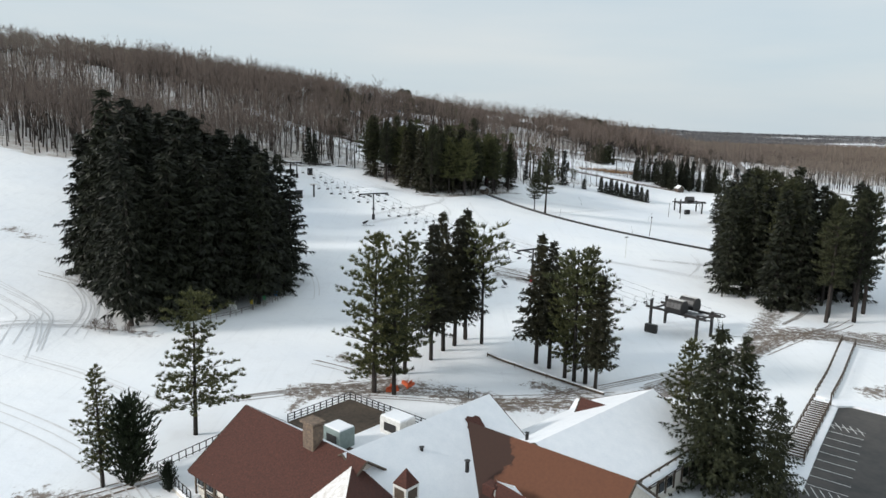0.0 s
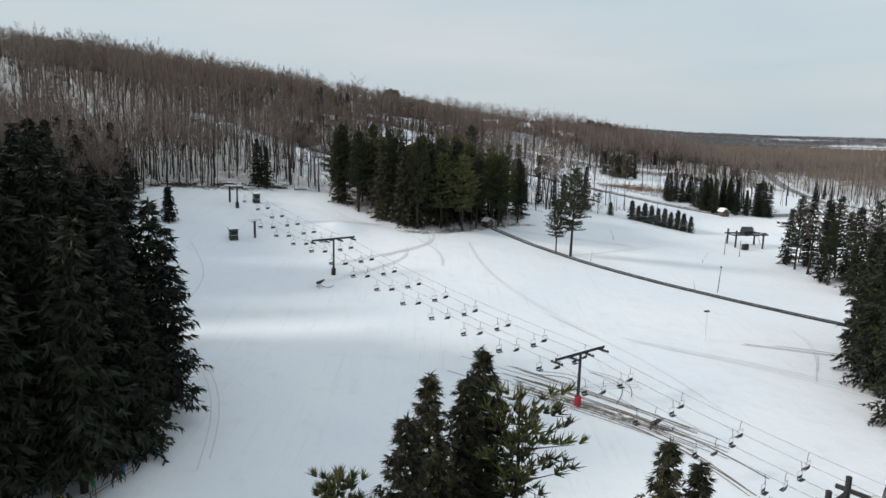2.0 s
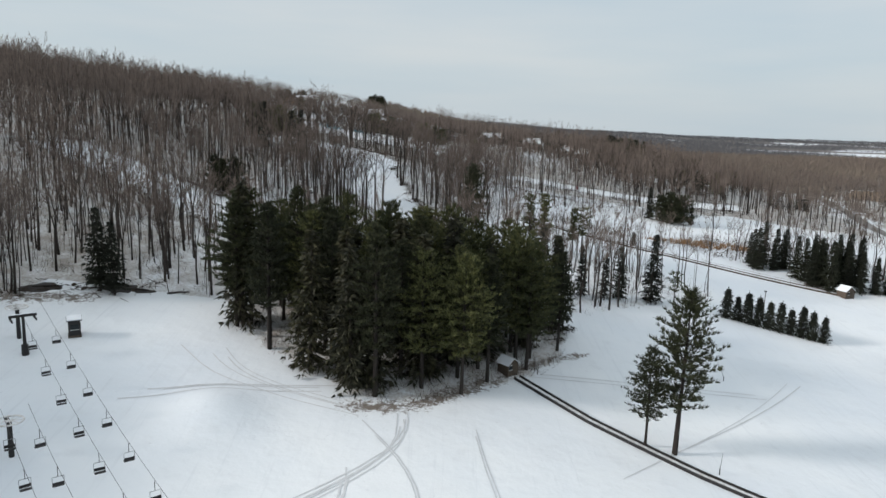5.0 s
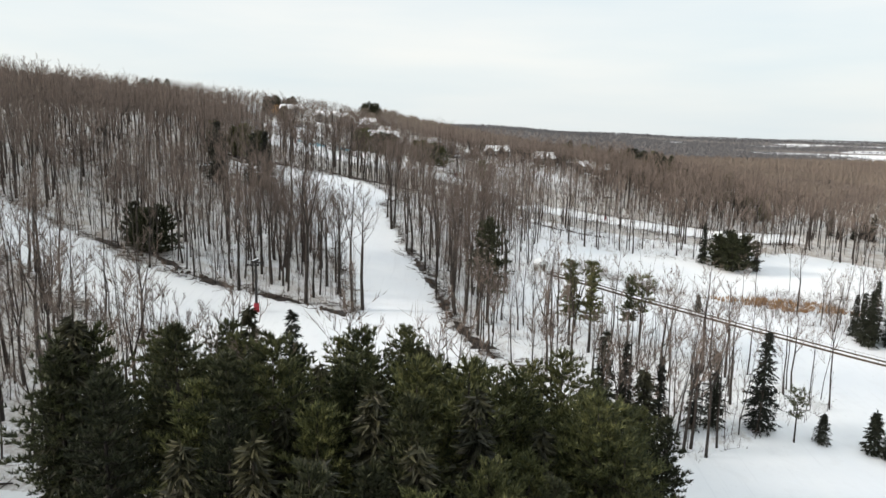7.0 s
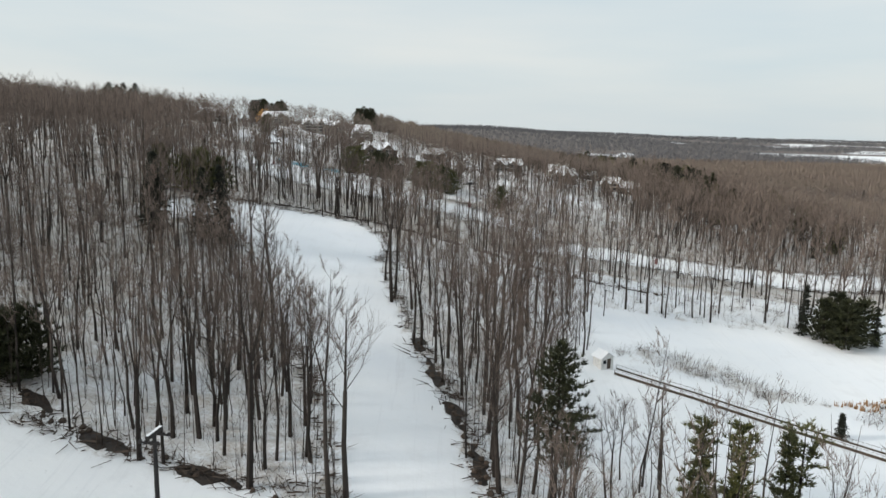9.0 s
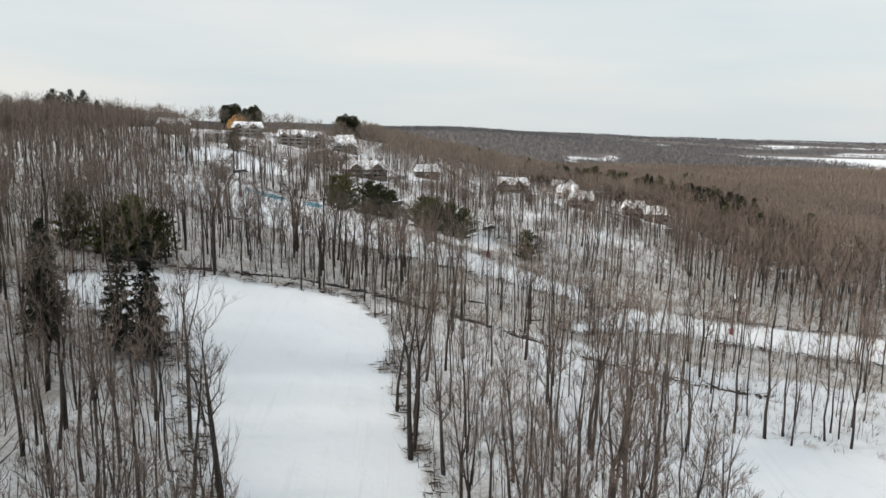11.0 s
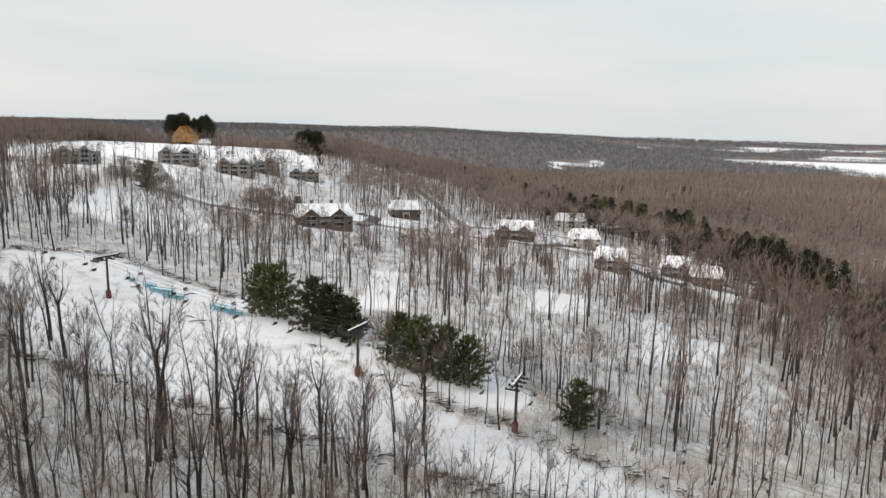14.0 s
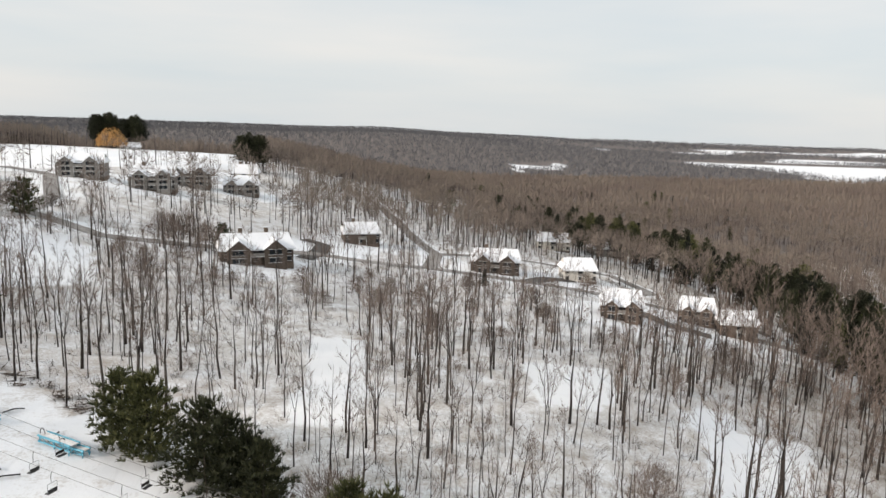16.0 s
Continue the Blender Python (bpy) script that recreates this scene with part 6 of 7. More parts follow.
for x, y, w, d, h, mat in ((-13.2, 81.2, 3.0, 2.4, 2.4, TEAL_GREY), (-6.3, 85.2, 3.6, 2.8, 2.2, PAINT)):
    ob = thing("air_unit", "grey rooftop air-handling unit with snow on top", "air unit", pose(x, y, 1.36, 0, 0, -40))
    part("case", Shape().box(0, 0, 0, w, d, h, 0, 0.06), mat, ob)
    part("snow_top", Shape().box(0, 0, h, w * 0.95, d * 0.95, 0.15, 0, 0.06), SNOW, ob)
    part("grille", Shape().box(0, -d / 2 - 0.02, 0.5, w * 0.6, 0.05, h * 0.5), STEEL, ob)
barrier = thing("log_barrier", "low dark log barrier with snow along its top", "barrier")
rail = [(x, y, height(x, y) + 0.35) for x, y in resampled([(7, 118.3), (9, 116), (13.8, 111.7), (21, 105.6), (24, 103.2)], 2.4)]
part("log", Shape().tube(rail, 0.24, 8), WOOD, barrier)
part("snow_top", Shape().tube([(x, y, z + 0.2) for x, y, z in rail], 0.15, 6), SNOW, barrier, "line of snow")
for x, y, z in rail[::2]:
    part("stake", Shape().tube([(x - 0.25, y - 0.2, z - 0.7), (x - 0.25, y - 0.2, z + 0.35)], 0.08, 6), WOOD, barrier)
rack = thing("ski_rack", "small dark frame standing in the snow", "rack", at(3.6, 99.6, 15))
for sx in (-0.5, 0.5):
    part("post", Shape().tube([(sx, 0, -0.3), (sx, 0, 1.3)], 0.06, 6), STEEL, rack)
part("crossbar", Shape().tube([(-0.6, 0, 0.75), (0.6, 0, 0.75)], 0.05, 6), STEEL, rack)
# gabled dormer on the snowy roof
part("dormer_wall", Shape().add([(6.4, 59.6, 4.0), (8.4, 61.4, 4.0), (7.4, 60.5, 6.5), (4.6, 61.6, 6.2), (6.6, 63.4, 6.2), (5.0, 63.2, 6.6)], [(0, 1, 2), (0, 2, 5, 3), (1, 4, 5, 2)]), STUCCO, lodge)
for p, q in (((6.2, 59.3), (4.4, 61.6)), ((8.7, 61.5), (6.8, 63.6))):
    part("dormer_roof", Shape().slab([(p[0], p[1], 3.9), (7.55, 60.3, 6.75), (4.9, 63.3, 6.75), (q[0], q[1], 6.1)], 0.14), SHINGLE if p[0] < 7 else SNOW, lodge)
# melted patch on the main roof and the snow bank along the parking lot
rng = random.Random(31)
melt = []
for k in range(14):
    a = 2 * math.pi * k / 14
    r = rng.uniform(0.65, 1.15)
    q, s = 2.3 + 1.1 * r * math.sin(a), 1.5 * r * math.cos(a)
    melt.append((1.6 + 0.67 * s + 0.742 * q, 76.1 + 0.742 * s - 0.67 * q, 9.0 - 0.643 * q + 0.035))
part("bare_patch", Shape().slab(melt[::-1], 0.03), SHINGLE, lodge, "dark bare patch where snow has melted")
for line, w in (([(41.5, 77.5), (50, 90), (59.5, 103.5)], 1.0), ([(59.5, 105), (63, 105.5), (70, 101.5), (84, 92)], 2.6)):
    tagged(new("snow_bank", ribbon(line, w, 0.34, 1.2, 3, 0.4).mesh("snow_bank", SNOW)), "ploughed snow bank along the parking lot", "snow bank", "snow banks", "structure")
shed = hut(19.5, 91, 50, 4.5, 4.0, 2.3, STUCCO, "small shed with a brown and snowy roof beside the lodge")

# ---- parking, stairs ----
tagged(new("parking_lot", ribbon([(40, 46.5), (53, 65.5), (66, 84.5), (74, 96.5)], 33, 0.10, 3, 10).mesh("parking_lot", ASPHALT)), "dark wet asphalt parking lot with white bay lines", "parking lot", kind="structure")
for k in range(9):
    x, y = 55.3 - 1.53 * k, 97.6 - 2.25 * k
    tagged(new("bay_line", ribbon([(x, y), (x + 4.1, y - 2.7)], 0.15, 0.14, 2, 1).mesh("bay_line", PAINT)), "worn white painted parking bay line", "bay line", "bay lines", "structure")
for q in (0, 7.2):
    for k in range(6):
        x, y = 41.6 + 0.56 * (q * 3.25) + k * 0.8, 77.0 + 0.83 * (q * 3.25) - k * 0.5
        tagged(new("hatch_line", ribbon([(x, y), (x + 0.4, y + 2.6)], 0.12, 0.14, 1, 1).mesh("hatch_line", PAINT)), "worn white painted hatching beside the bays", "hatch line", "hatch lines", "structure")
tagged(new("forecourt", ribbon([(30, 60), (38, 70), (42.5, 79)], 5.5, 0.10, 3, 4).mesh("forecourt", ASPHALT)), "dark wet drive beside the lodge", "drive", kind="structure")


def stair(line, width, label, treads):
    ob = thing("outdoor_stair", label, "stair")
    part("flight", ribbon(line, width, 0.45, 2.0, 1, 0.7), PRESSED if treads else SNOW, ob)
    if treads:
        for x, y in resampled(line, 0.9):
            (ax, ay), (bx, by) = line[0], line[-1]
            part("tread", Shape().box(x, y, height(x, y) + 0.45, 0.3, width - 0.2, 0.12, math.degrees(math.atan2(by - ay, bx - ax))), WOOD, ob)
    for off in (-width / 2, width / 2):
        pts = resampled(shifted(line, off), 2.2)
        for x, y in pts:
            part("rail_post", Shape().box(x, y, height(x, y) - 0.1, 0.16, 0.16, 1.65), WOOD, ob)
        for up in (0.95, 1.45):
            part("rail", Shape().tube([(x, y, height(x, y) + up) for x, y in pts], 0.07, 4), WOOD, ob)
    return ob


stair([(45, 86), (52, 96), (58, 104.5)], 2.5, "long wooden outdoor stair with dark rails and trodden snow", True)
stair([(59.5, 107), (66, 116), (77, 132)], 2.3, "snow-covered ramp between dark wooden rails", False)


# ---- roads ----
for line, w, mat, name, label in ((HIGHWAY, 6.5, ROAD, "road", "grey two-lane road cleared of snow"), *[(r, 5.0, LANE, "lane", "narrow cleared lane between the houses") for r in ROADS], ([(132, 372), (160, 384), (192, 436)], 5, ROAD, "drive", "dark wet drive beside the field"), *[(l, w, ASPHALT, "driveway", "wet dark driveway among the houses") for l, w in (([(-26, 730), (-19, 726), (-20, 712), (-24, 698)], 5.5), ([(46, 694), (56, 706), (66, 709)], 6), ([(72, 674), (78, 660), (88, 655)], 6), ([(104, 678), (114, 668)], 4.5))]):
    tagged(new(name, ribbon(line, w, 0.16, 5, 3).mesh(name, mat)), label, "road", kind="structure")
rng = random.Random(21)
LODGE_TRACKS = [((-22, 112), (-9, 102), 1.5, 3, MUD), ((-14, 268), (-36, 280), -3, 4, PRESSED), ((-4, 266), (-20, 240), 6, 5, PRESSED),
                ((36, 162), (9, 183), 1.0, 15, MUD), ((24, 186), (26, 174), 3.5, 2, MUD), ((16, 184), (24, 180), 2.5, 2, MUD),
                ((20, 178), (34, 180), 5, 3, PRESSED), ((62, 205), (88, 196), 3, 3, MUD), ((66, 190), (74, 215), 2, 2, PRESSED),
                ((30, 106), (48, 122), 2, 7, MUD), ((-20, 100), (6, 99), 1.5, 6, MUD), ((6, 99), (32, 104), -1.5, 6, MUD),
                ((48, 120), (64, 134), 1, 6, MUD)]
SLOPE_TRACKS = [((64, 135), (92, 134), 2, 6, MUD), ((80, 134), (112, 131), -1, 5, MUD), ((14, 285), (60, 292), 2, 2, PRESSED),
                ((60, 128), (84, 150), 3, 5, MUD), ((-30, 76), (-48, 62), 2, 5, MUD), ((-70, 140), (-92, 150), 2, 3, MUD),
                ((6, 268), (24, 210), -4, 2, PRESSED), ((24, 210), (40, 175), 2, 2, PRESSED), ((10, 98), (44, 118), -2, 4, MUD),
                ((72, 146), (98, 186), 3, 4, MUD), ((64, 136), (112, 134), 3, 4, MUD), ((30, 262), (70, 300), 3, 2, PRESSED),
                ((-52, 196), (-58, 236), 4, 2, PRESSED)]
YARD_TRACKS = [((-83, 150), (-64, 120), 3, 12, PRESSED), ((-92, 138), (-70, 112), 4, 8, PRESSED), ((-46, 190), (-30, 150), 3, 2, PRESSED), ((-10, 252), (-24, 226), 5, 3, PRESSED), ((-8, 262), (0, 236), 3, 2, PRESSED),
               ((-16, 272), (-40, 266), 2, 3, PRESSED), ((-84, 112), (-66, 124), 2, 8, PRESSED), ((-40, 92), (-70, 108), 2, 4, PRESSED),
               ((-30, 66), (-62, 90), 3, 4, PRESSED), ((40, 200), (76, 178), 3, 3, PRESSED), ((-30, 96), (-12, 104), 1, 4, MUD),
               ((-6, 340), (10, 350), 2, 2, PRESSED), ((16, 176), (38, 152), 3, 4, MUD)]
for (ax, ay), (bx, by), bow, n, mat in LODGE_TRACKS + SLOPE_TRACKS + YARD_TRACKS:
    for k in range(n):
        o = (k - n / 2) * (0.85 if n < 10 else 0.42) + rng.uniform(-0.4, 0.4)
        e, g, h = rng.uniform(-3, 3), rng.uniform(-0.15, 0.1), rng.uniform(0.85, 1.15)
        line = [(ax + (bx - ax) * f + o * 0.4 + e * f + bow * math.sin(f * 3.14), ay + (by - ay) * f + o + bow * math.sin(f * 3.14) * 0.4) for f in np.linspace(g, h, 9)]
        tagged(new("wheel_track", ribbon(line, rng.uniform(0.12, 0.24), 0.05, 1.5, 1).mesh("wheel_track", mat)), "wheel track pressed into the snow" if mat is PRESSED else "muddy wheel track pressed into the snow", "wheel track", "wheel tracks", "structure")


# ---- houses ----
def house(x, y, turn, w, d, storeys, wall, label, cross=True, garage=True, chimneys=1, level=None):
    """A house with snowy gables, windows on all sides, chimney and garage."""
    ob = thing("house", label, "house", at(x, y, turn))
    tall = (2.45 if storeys < 3 else 2.05) * storeys - 0.2
    part("wall", Shape().box(0, 0, -1.6, w, d, tall + 1.6), wall, ob)
    part("foundation", Shape().box(0, 0, -1.7, w + 0.15, d + 0.15, 1.9), STONE, ob)
    rise = d * (0.34 if storeys < 3 else 0.32)
    part("gable_wall", Shape().add([(-w / 2, -d / 2, tall), (-w / 2, d / 2, tall), (-w / 2 + 0.01, 0, tall + rise), (w / 2, -d / 2, tall), (w / 2, d / 2, tall), (w / 2 - 0.01, 0, tall + rise)], [(0, 2, 1), (3, 4, 5)]), wall, ob)
    o = 0.6
    for s in (1, -1):
        q = [(-w / 2 - o, -s * (d / 2 + o), tall - o * rise / d * 2), (w / 2 + o, -s * (d / 2 + o), tall - o * rise / d * 2), (w / 2 + o - d * 0.12, 0, tall + rise + 0.15), (-w / 2 - o + d * 0.12, 0, tall + rise + 0.15)]
        part("roof", Shape().slab(q if s > 0 else q[::-1], 0.3), SNOW, ob, "snow-covered roof")
    for s in (1, -1):
        part("hip_roof", Shape().slab([(s * (w / 2 + o), -d / 2 - o, tall - 0.3), (s * (w / 2 + o), d / 2 + o, tall - 0.3), (s * (w / 2 + o - d * 0.12), 0, tall + rise + 0.13)][:: s], 0.25), SNOW, ob, "snow-covered roof end")
    if cross:
        cw = w * 0.34
        for cx in (-w * 0.26, w * 0.24):
            part("bay", Shape().box(cx, -d / 2 - 0.9, -1.6, cw * 0.9, 2.0, tall + 1.6).add(
                [(cx - cw * 0.45, -d / 2 - 1.9, tall), (cx + cw * 0.45, -d / 2 - 1.9, tall), (cx, -d / 2 - 1.9, tall + cw * 0.36)], [(0, 1, 2)]), wall, ob)
            for s in (1, -1):
                q = [(cx + s * (cw * 0.45 + 0.4), -d / 2 - 2.4, tall - 0.25), (cx + s * (cw * 0.45 + 0.4), -d * 0.1, tall - 0.25), (cx, -d * 0.1, tall + cw * 0.36 + 0.15), (cx, -d / 2 - 2.4, tall + cw * 0.36 + 0.15)]
                part("bay_roof", Shape().slab(q[::s], 0.22), SNOW, ob, "snow-covered bay roof")
            for f in range(storeys):
                pane = part("window", Shape().box(cx, -d / 2 - 1.93, 0.7 + (2.0 if storeys == 3 else 2.3) * f, cw * 0.5, 0.08, 1.4), GLASS, ob)
                part("sill", Shape().box(cx, -d / 2 - 1.95, 0.6 + (2.0 if storeys == 3 else 2.3) * f, cw * 0.58, 0.07, 0.1), PAINT, pane)
                part("lintel", Shape().box(cx, -d / 2 - 1.95, 2.1 + (2.0 if storeys == 3 else 2.3) * f, cw * 0.58, 0.07, 0.12), PAINT, pane)
                part("mullion", Shape().box(cx, -d / 2 - 1.97, 0.7 + (2.0 if storeys == 3 else 2.3) * f, 0.08, 0.05, 1.4), PAINT, pane)
    for f in range(storeys):
        for k in range(3):
            wx = (-0.02 + 0.0 * k) * w if k == 1 else (-0.42 if k == 0 else 0.44) * w
            pane = part("window", Shape().box(wx, -d / 2 - 0.03, 0.8 + (2.0 if storeys == 3 else 2.3) * f, 1.1, 0.08, 1.3), GLASS, ob)
            part("sill", Shape().box(wx, -d / 2 - 0.05, 0.7 + (2.0 if storeys == 3 else 2.3) * f, 1.3, 0.07, 0.1), PAINT, pane)
            part("lintel", Shape().box(wx, -d / 2 - 0.05, 2.1 + (2.0 if storeys == 3 else 2.3) * f, 1.3, 0.07, 0.1), PAINT, pane)
        for s in (1, -1):
            for wy in (-d * 0.22, d * 0.22):
                part("window", Shape().box(s * (w / 2 + 0.03), wy, 0.8 + (2.0 if storeys == 3 else 2.3) * f, 0.08, 1.2, 1.3), GLASS, ob)
    if garage:
        part("garage_door", Shape().box(w * 0.1, -d / 2 - 0.06, -0.1, 2.6, 0.08, 2.2), WOOD, ob)
    for f in range(1, storeys):
        for bx in ((-0.32, 0.0, 0.32) if storeys == 3 else (0.0,)):
            deck = part("balcony", Shape().box(bx * w, -d / 2 - 0.9, (2.0 if storeys == 3 else 2.35) * f, w * 0.22, 1.7, 0.16), PAINT, ob)
            part("railing", Shape().box(bx * w, -d / 2 - 1.7, (2.0 if storeys == 3 else 2.35) * f + 0.16, w * 0.22, 0.06, 0.9), GREY_SIDING, deck)
            part("post", Shape().box(bx * w - w * 0.1, -d / 2 - 1.7, -0.5, 0.16, 0.16, (2.0 if storeys == 3 else 2.35) * f + 0.5).box(bx * w + w * 0.1, -d / 2 - 1.7, -0.5, 0.16, 0.16, (2.0 if storeys == 3 else 2.35) * f + 0.5), PAINT, deck)
            part("balcony_door", Shape().box(bx * w, -d / 2 - 0.05, (2.0 if storeys == 3 else 2.35) * f + 0.16, w * 0.16, 0.1, 1.9), GLASS, ob)
    for c in range(chimneys):
        cx = w * (-0.2 + 0.36 * c)
        ch = part("chimney", Shape().box(cx, 0.8, tall, 1.1, 0.9, rise + 1.5, 0, 0.04), STONE, ob)
        part("chimney_top", Shape().box(cx, 0.8, tall + rise + 1.5, 1.3, 1.1, 0.15), SNOW, ch)
    return ob


LANE_HOUSES = [(-37, 685, 14, 20, 10, 2, BRICK, "wide brown house with snowy gables and two chimneys", True, True, 2),
               (-6, 742, 8, 13, 9, 2, BRICK, "brown house with a snowy hipped roof beside a lane", False, True, 1),
               (39, 711, -12, 16, 9, 2, BRICK, "brown house with several snowy gables", True, False, 1),
               (69, 714, -4, 11, 9, 2, STUCCO, "tan box-shaped house with a flat-looking snowy roof", False, False, 0),
               (64, 661, -20, 11, 9, 2, BRICK_RED, "red-brown house with patches of snow on its roof", True, False, 0),
               (92, 672, -25, 10, 8, 2, BRICK_RED, "red-brown house with a snowy roof below the lane", True, False, 0),
               (99, 662, -15, 10, 8, 2, BRICK_RED, "red-brown house with a plain snowy roof", False, False, 0),
               (-112, 770, 6, 17, 9, 3, GREY_SIDING, "long grey row house with balconies and snowy roof", True, False, 0),
               (-86, 770, 8, 17, 10, 3, GREY_SIDING, "grey three-storey house with tall windows and snowy gables", True, False, 1)]
HILL_HOUSES = [(-79, 800, 10, 18, 10, 3, GREY_SIDING, "grey house with snowy gables on the hill", True, False, 0),
               (-62, 850, 0, 13, 11, 2, STUCCO, "pale house with a large snowy hipped roof", False, False, 1),
               (-58, 808, 4, 15, 10, 2, GREY_SIDING, "grey house with a snowy gable and dark windows", True, False, 0),
               (84, 795, -10, 15, 9, 2, STUCCO, "pale house with a snowy roof among pines", False, False, 0),
               (112, 800, 5, 16, 9, 2, GREY_SIDING, "grey house with a snowy roof among pines", False, False, 0),
               (171, 636, -20, 13, 9, 2, STUCCO, "pale house with a snowy roof in the woods", True, False, 0),
               (-166, 1022, 10, 13, 8, 1, PAINT, "white farmhouse on the hilltop under dark pines", False, False, 1),
               (145, 790, -10, 12, 9, 1, STUCCO, "low pale house with a snowy roof in the woods", False, False, 0),
               (-146, 742, 10, 16, 9, 3, GREY_SIDING, "grey house with a snowy roof on the ridge", True, False, 0)]
HOUSES = LANE_HOUSES + HILL_HOUSES
for x, y, turn, w, d, st, wall, label, cross, garage, chim in HOUSES:
    house(x, y, turn, w, d, st, wall, label, cross, garage, chim)

# golden willow on the hilltop
willow = thing("willow", "rounded golden-brown willow beside the dark hilltop pines", "tree", at(-177, 1016))
rng = random.Random(4)
s = Shape()
for _ in range(1300):
    a, r, h = rng.uniform(0, 6.28), rng.random() ** 0.5 * 10, rng.uniform(0.1, 1)
    p = (r * math.cos(a), r * math.sin(a), 2 + 14 * h * (1 - (r / 12) ** 2))
    tufts(s, p, (math.cos(a) * 0.4, math.sin(a) * 0.4, -0.6), 2, 2.1, 0.26, 0.5, rng)
part("trunk", Shape().tube([(0, 0, -0.5), (0.2, 0, 5)], [0.5, 0.3], 8), BARK, willow)
part("crown", s, GOLD, willow)


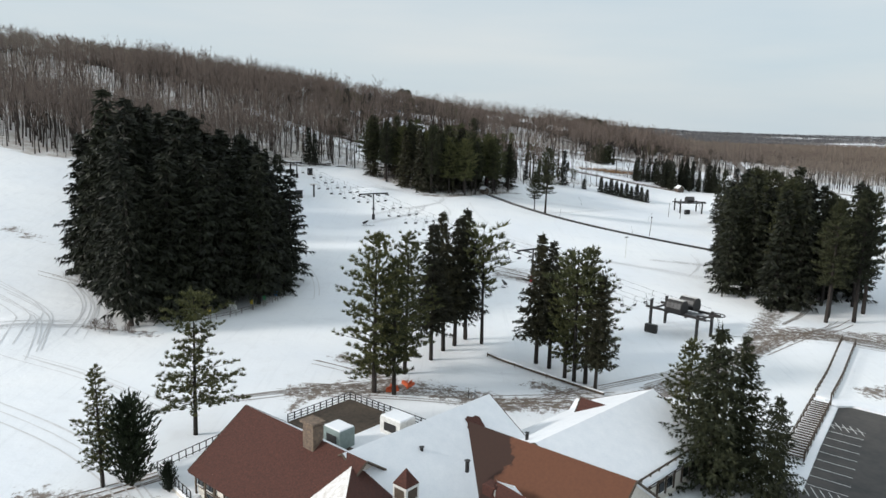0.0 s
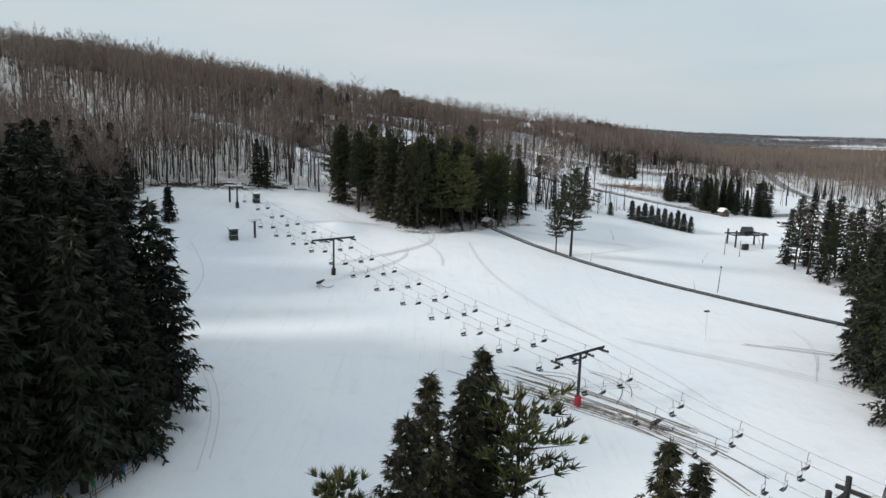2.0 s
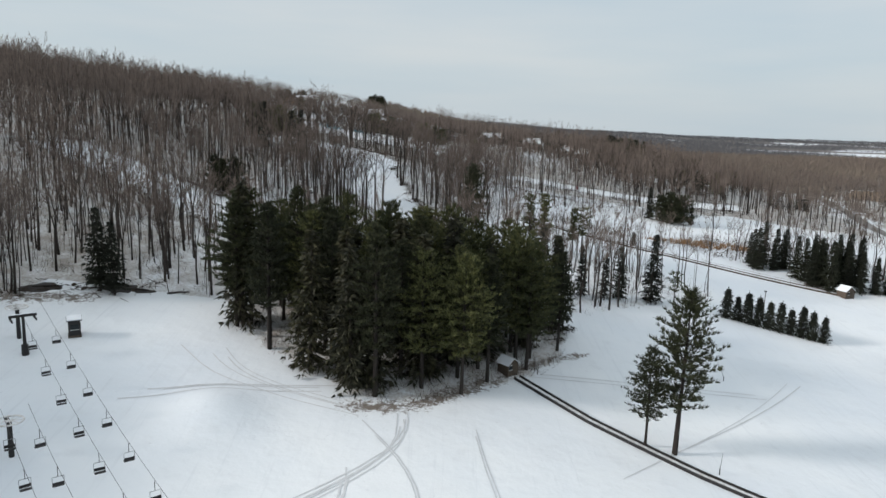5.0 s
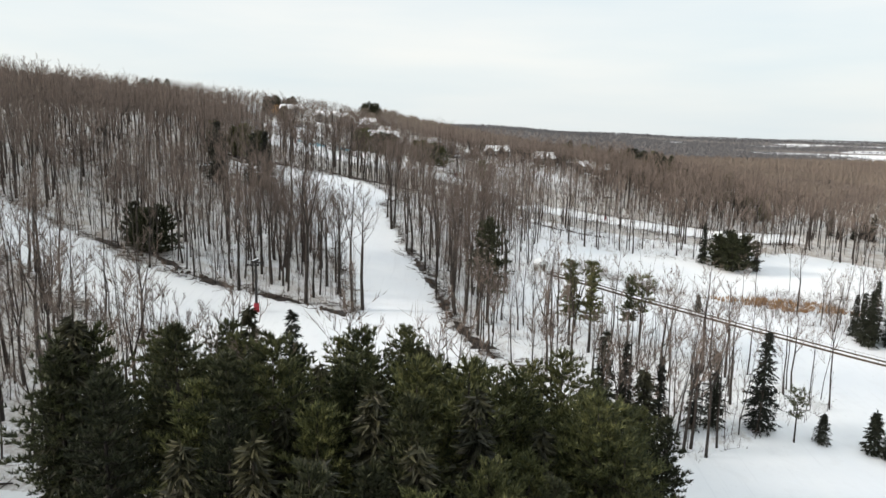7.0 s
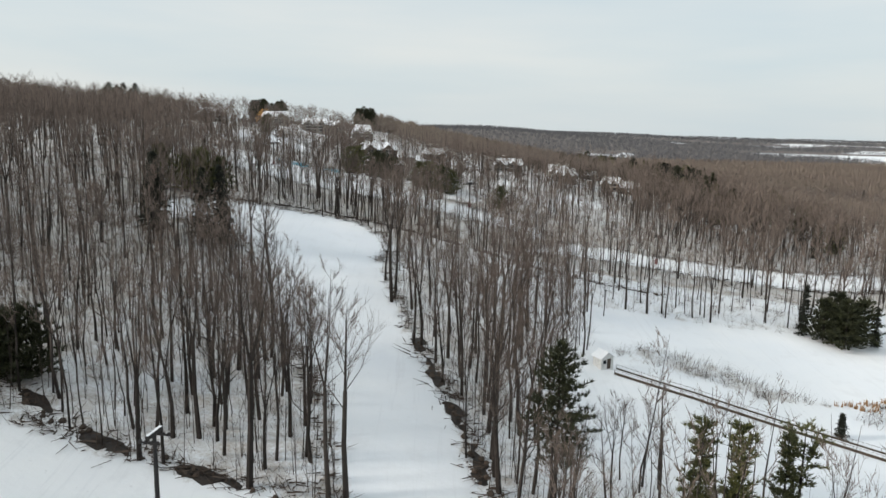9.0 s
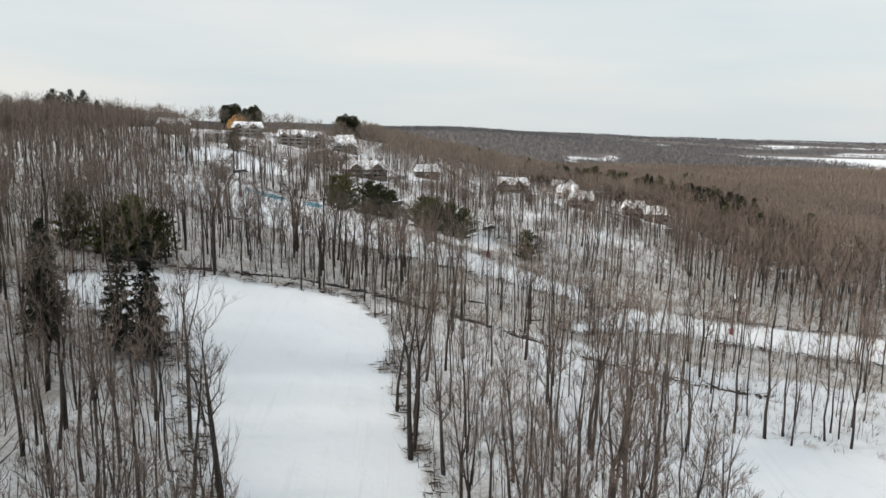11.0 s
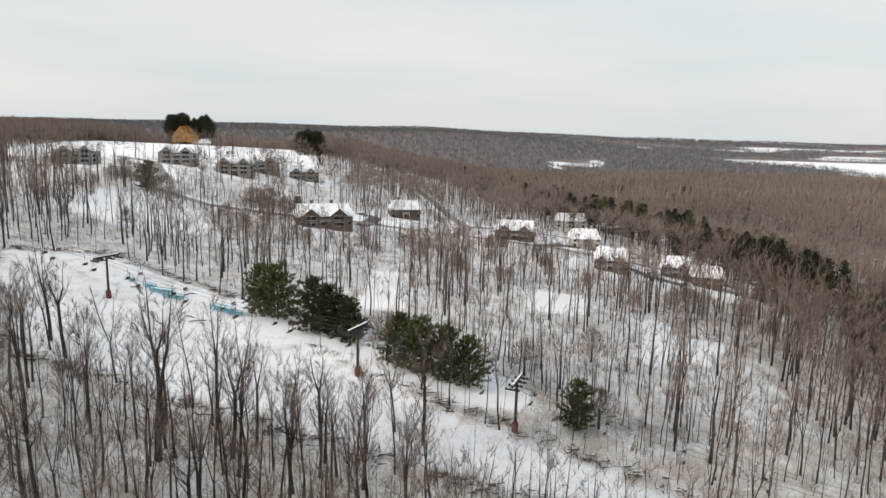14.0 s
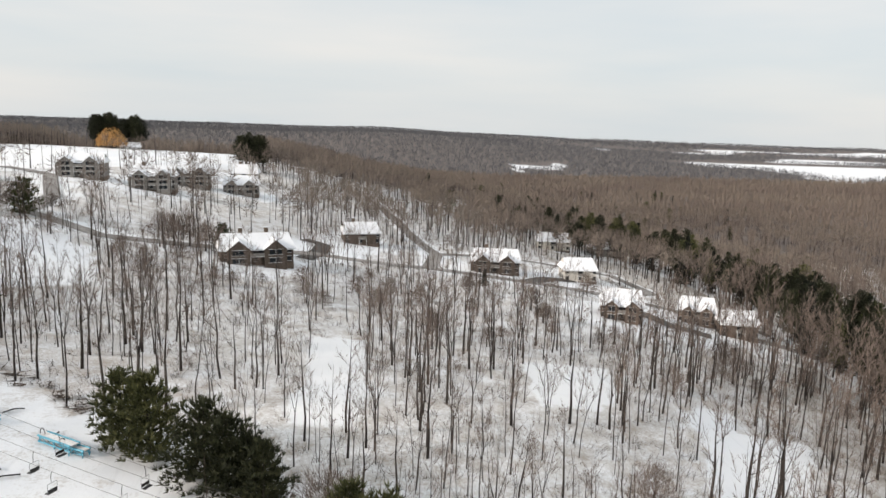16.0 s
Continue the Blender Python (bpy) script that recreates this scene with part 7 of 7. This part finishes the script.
# ---- undergrowth ----
def undergrowth():
    """Saplings, brush and fallen branches at the edges of the woods, and dry reeds at the pond."""
    jit = np.random.RandomState(12)
    n = 60000
    x, y = jit.uniform(-125, 150, n), jit.uniform(214, 720, n)
    edge = np.full(n, 1e9)
    for poly in (RUN, TOWER_STRIP, SWATH, CLUMP):
        edge = np.minimum(edge, off_line(poly + poly[:1], x, y))
    edge = np.minimum(edge, off_line([(-126, 212), (-90, 220), (-79, 238), (-84, 256), (-90, 282), (-62, 296), (-45, 297), (-20, 300)], x, y))
    near_edge = (edge < 3.2) & (wood_cover(x, y) > 0.05)
    keep = near_edge | ((wood_cover(x, y) > 0.4) & (jit.uniform(0, 1, n) < 0.28)) | (inside(BRUSH, x, y)) | (inside(BRUSH_BANK, x, y)) | (inside(CLUMP, x, y) & (jit.uniform(0, 1, n) < 0.7))
    x, y, edge = x[keep], y[keep], near_edge[keep]
    z = heights(x, y)
    vs, ts, count = [], [], 0
    for stem in range(7):
        m = len(x)
        a, up = jit.uniform(0, 2 * math.pi, m), jit.uniform(0.15, 2.6, m)
        long = jit.uniform(0.7, 3.2, m) * np.where(edge & (stem % 2 == 0), 0.75, 1.1)
        fall = edge & (stem % 2 == 0)
        up = np.where(fall, 0.08, up)
        way = np.stack([np.cos(a), np.sin(a), up], 1)
        way /= np.linalg.norm(way, axis=1)[:, None]
        base = np.stack([x + jit.uniform(-1, 1, m), y + jit.uniform(-1, 1, m), z + np.where(fall, jit.uniform(0.05, 0.5, m), -0.1)], 1)
        w = np.where(fall, 0.13, 0.035)[:, None]
        side = np.stack([-np.sin(a), np.cos(a), 0.6 * np.cos(a * 3)], 1) * w
        v = np.stack([base - side, base + side, base + way * long[:, None]], 1).reshape(-1, 3)
        vs.append(v)
        ts.append(np.arange(m)[:, None] * 3 + [0, 1, 2] + count)
        count += len(v)
    px, py = jit.uniform(-110, 70, 9000), jit.uniform(300, 560, 9000)
    thick = wood_cover(px, py) * np.where((py > 352) & (py < 470) & (px < 8), 0.75, np.where((py > 476) & (px < 40), 0.42, 0.2)) + np.where(inside(TOWER_STRIP, px, py) & (py + 0.55 * px < 505), 0.2, 0)
    k = jit.uniform(0, 1, 9000) < thick
    px, py = px[k], py[k]
    m = len(px)
    pz, tall = heights(px, py), jit.uniform(3.5, 12.5, m)
    foot = np.stack([px, py, pz - 0.2], 1)
    head = foot + np.stack([jit.normal(0, 0.06, m) * tall, jit.normal(0, 0.06, m) * tall, tall], 1)
    for turn in (0.0, 2.1, 4.2):
        e = np.array([math.cos(turn), math.sin(turn), 0]) * 0.055 * (0.5 + tall[:, None] / 12)
        f = np.array([math.cos(turn + 2.1), math.sin(turn + 2.1), 0]) * 0.055 * (0.5 + tall[:, None] / 12)
        v = np.stack([foot + e, foot + f, head], 1).reshape(-1, 3)
        vs.append(v)
        ts.append(np.arange(m)[:, None] * 3 + [0, 1, 2] + count)
        count += len(v)
    for bough in range(9):
        u, a = jit.uniform(0.25, 0.92, (m, 1)), jit.uniform(0, 6.28, m)
        base = foot + (head - foot) * u
        way = np.stack([np.cos(a), np.sin(a), jit.uniform(0.6, 1.8, m)], 1) * (tall[:, None] * 0.22 * (1.15 - u) * jit.uniform(0.6, 1.2, (m, 1)))
        side = np.stack([-np.sin(a), np.cos(a), 0 * a], 1) * 0.03
        v = np.stack([base - side, base + side, base + way], 1).reshape(-1, 3)
        vs.append(v)
        ts.append(np.arange(m)[:, None] * 3 + [0, 1, 2] + count)
        count += len(v)
    me = array_mesh("undergrowth", np.concatenate(vs), np.concatenate(ts), [BRUSHWOOD])
    tagged(new("undergrowth", me), "saplings, brush and fallen branches at the wood's edge", "undergrowth", kind="stuff")
    vs, ts, count = [], [], 0
    m = 9000
    x, y = jit.uniform(66, 114, m), jit.uniform(402, 424, m)
    k = inside(POND, x, y) & (np.sin(x * 0.9 + 1.7 * np.sin(y * 0.7)) * np.sin(y * 1.1 + 1.3 * np.sin(x * 0.6)) > -0.12)
    x, y = x[k], y[k]
    m = len(x)
    z, a = heights(x, y), jit.uniform(0, 6.28, m)
    base = np.stack([x, y, z], 1)
    side = np.stack([np.cos(a), np.sin(a), 0 * a], 1) * 0.12
    tip = base + np.stack([jit.uniform(-0.3, 0.3, m), jit.uniform(-0.3, 0.3, m), jit.uniform(0.6, 1.4, m)], 1)
    v = np.stack([base - side, base + side, tip], 1).reshape(-1, 3)
    me = array_mesh("reeds", v, np.arange(m * 3).reshape(-1, 3), [REED])
    tagged(new("reeds", me), "dry golden reeds round a frozen pond", "reeds", kind="stuff")


undergrowth()
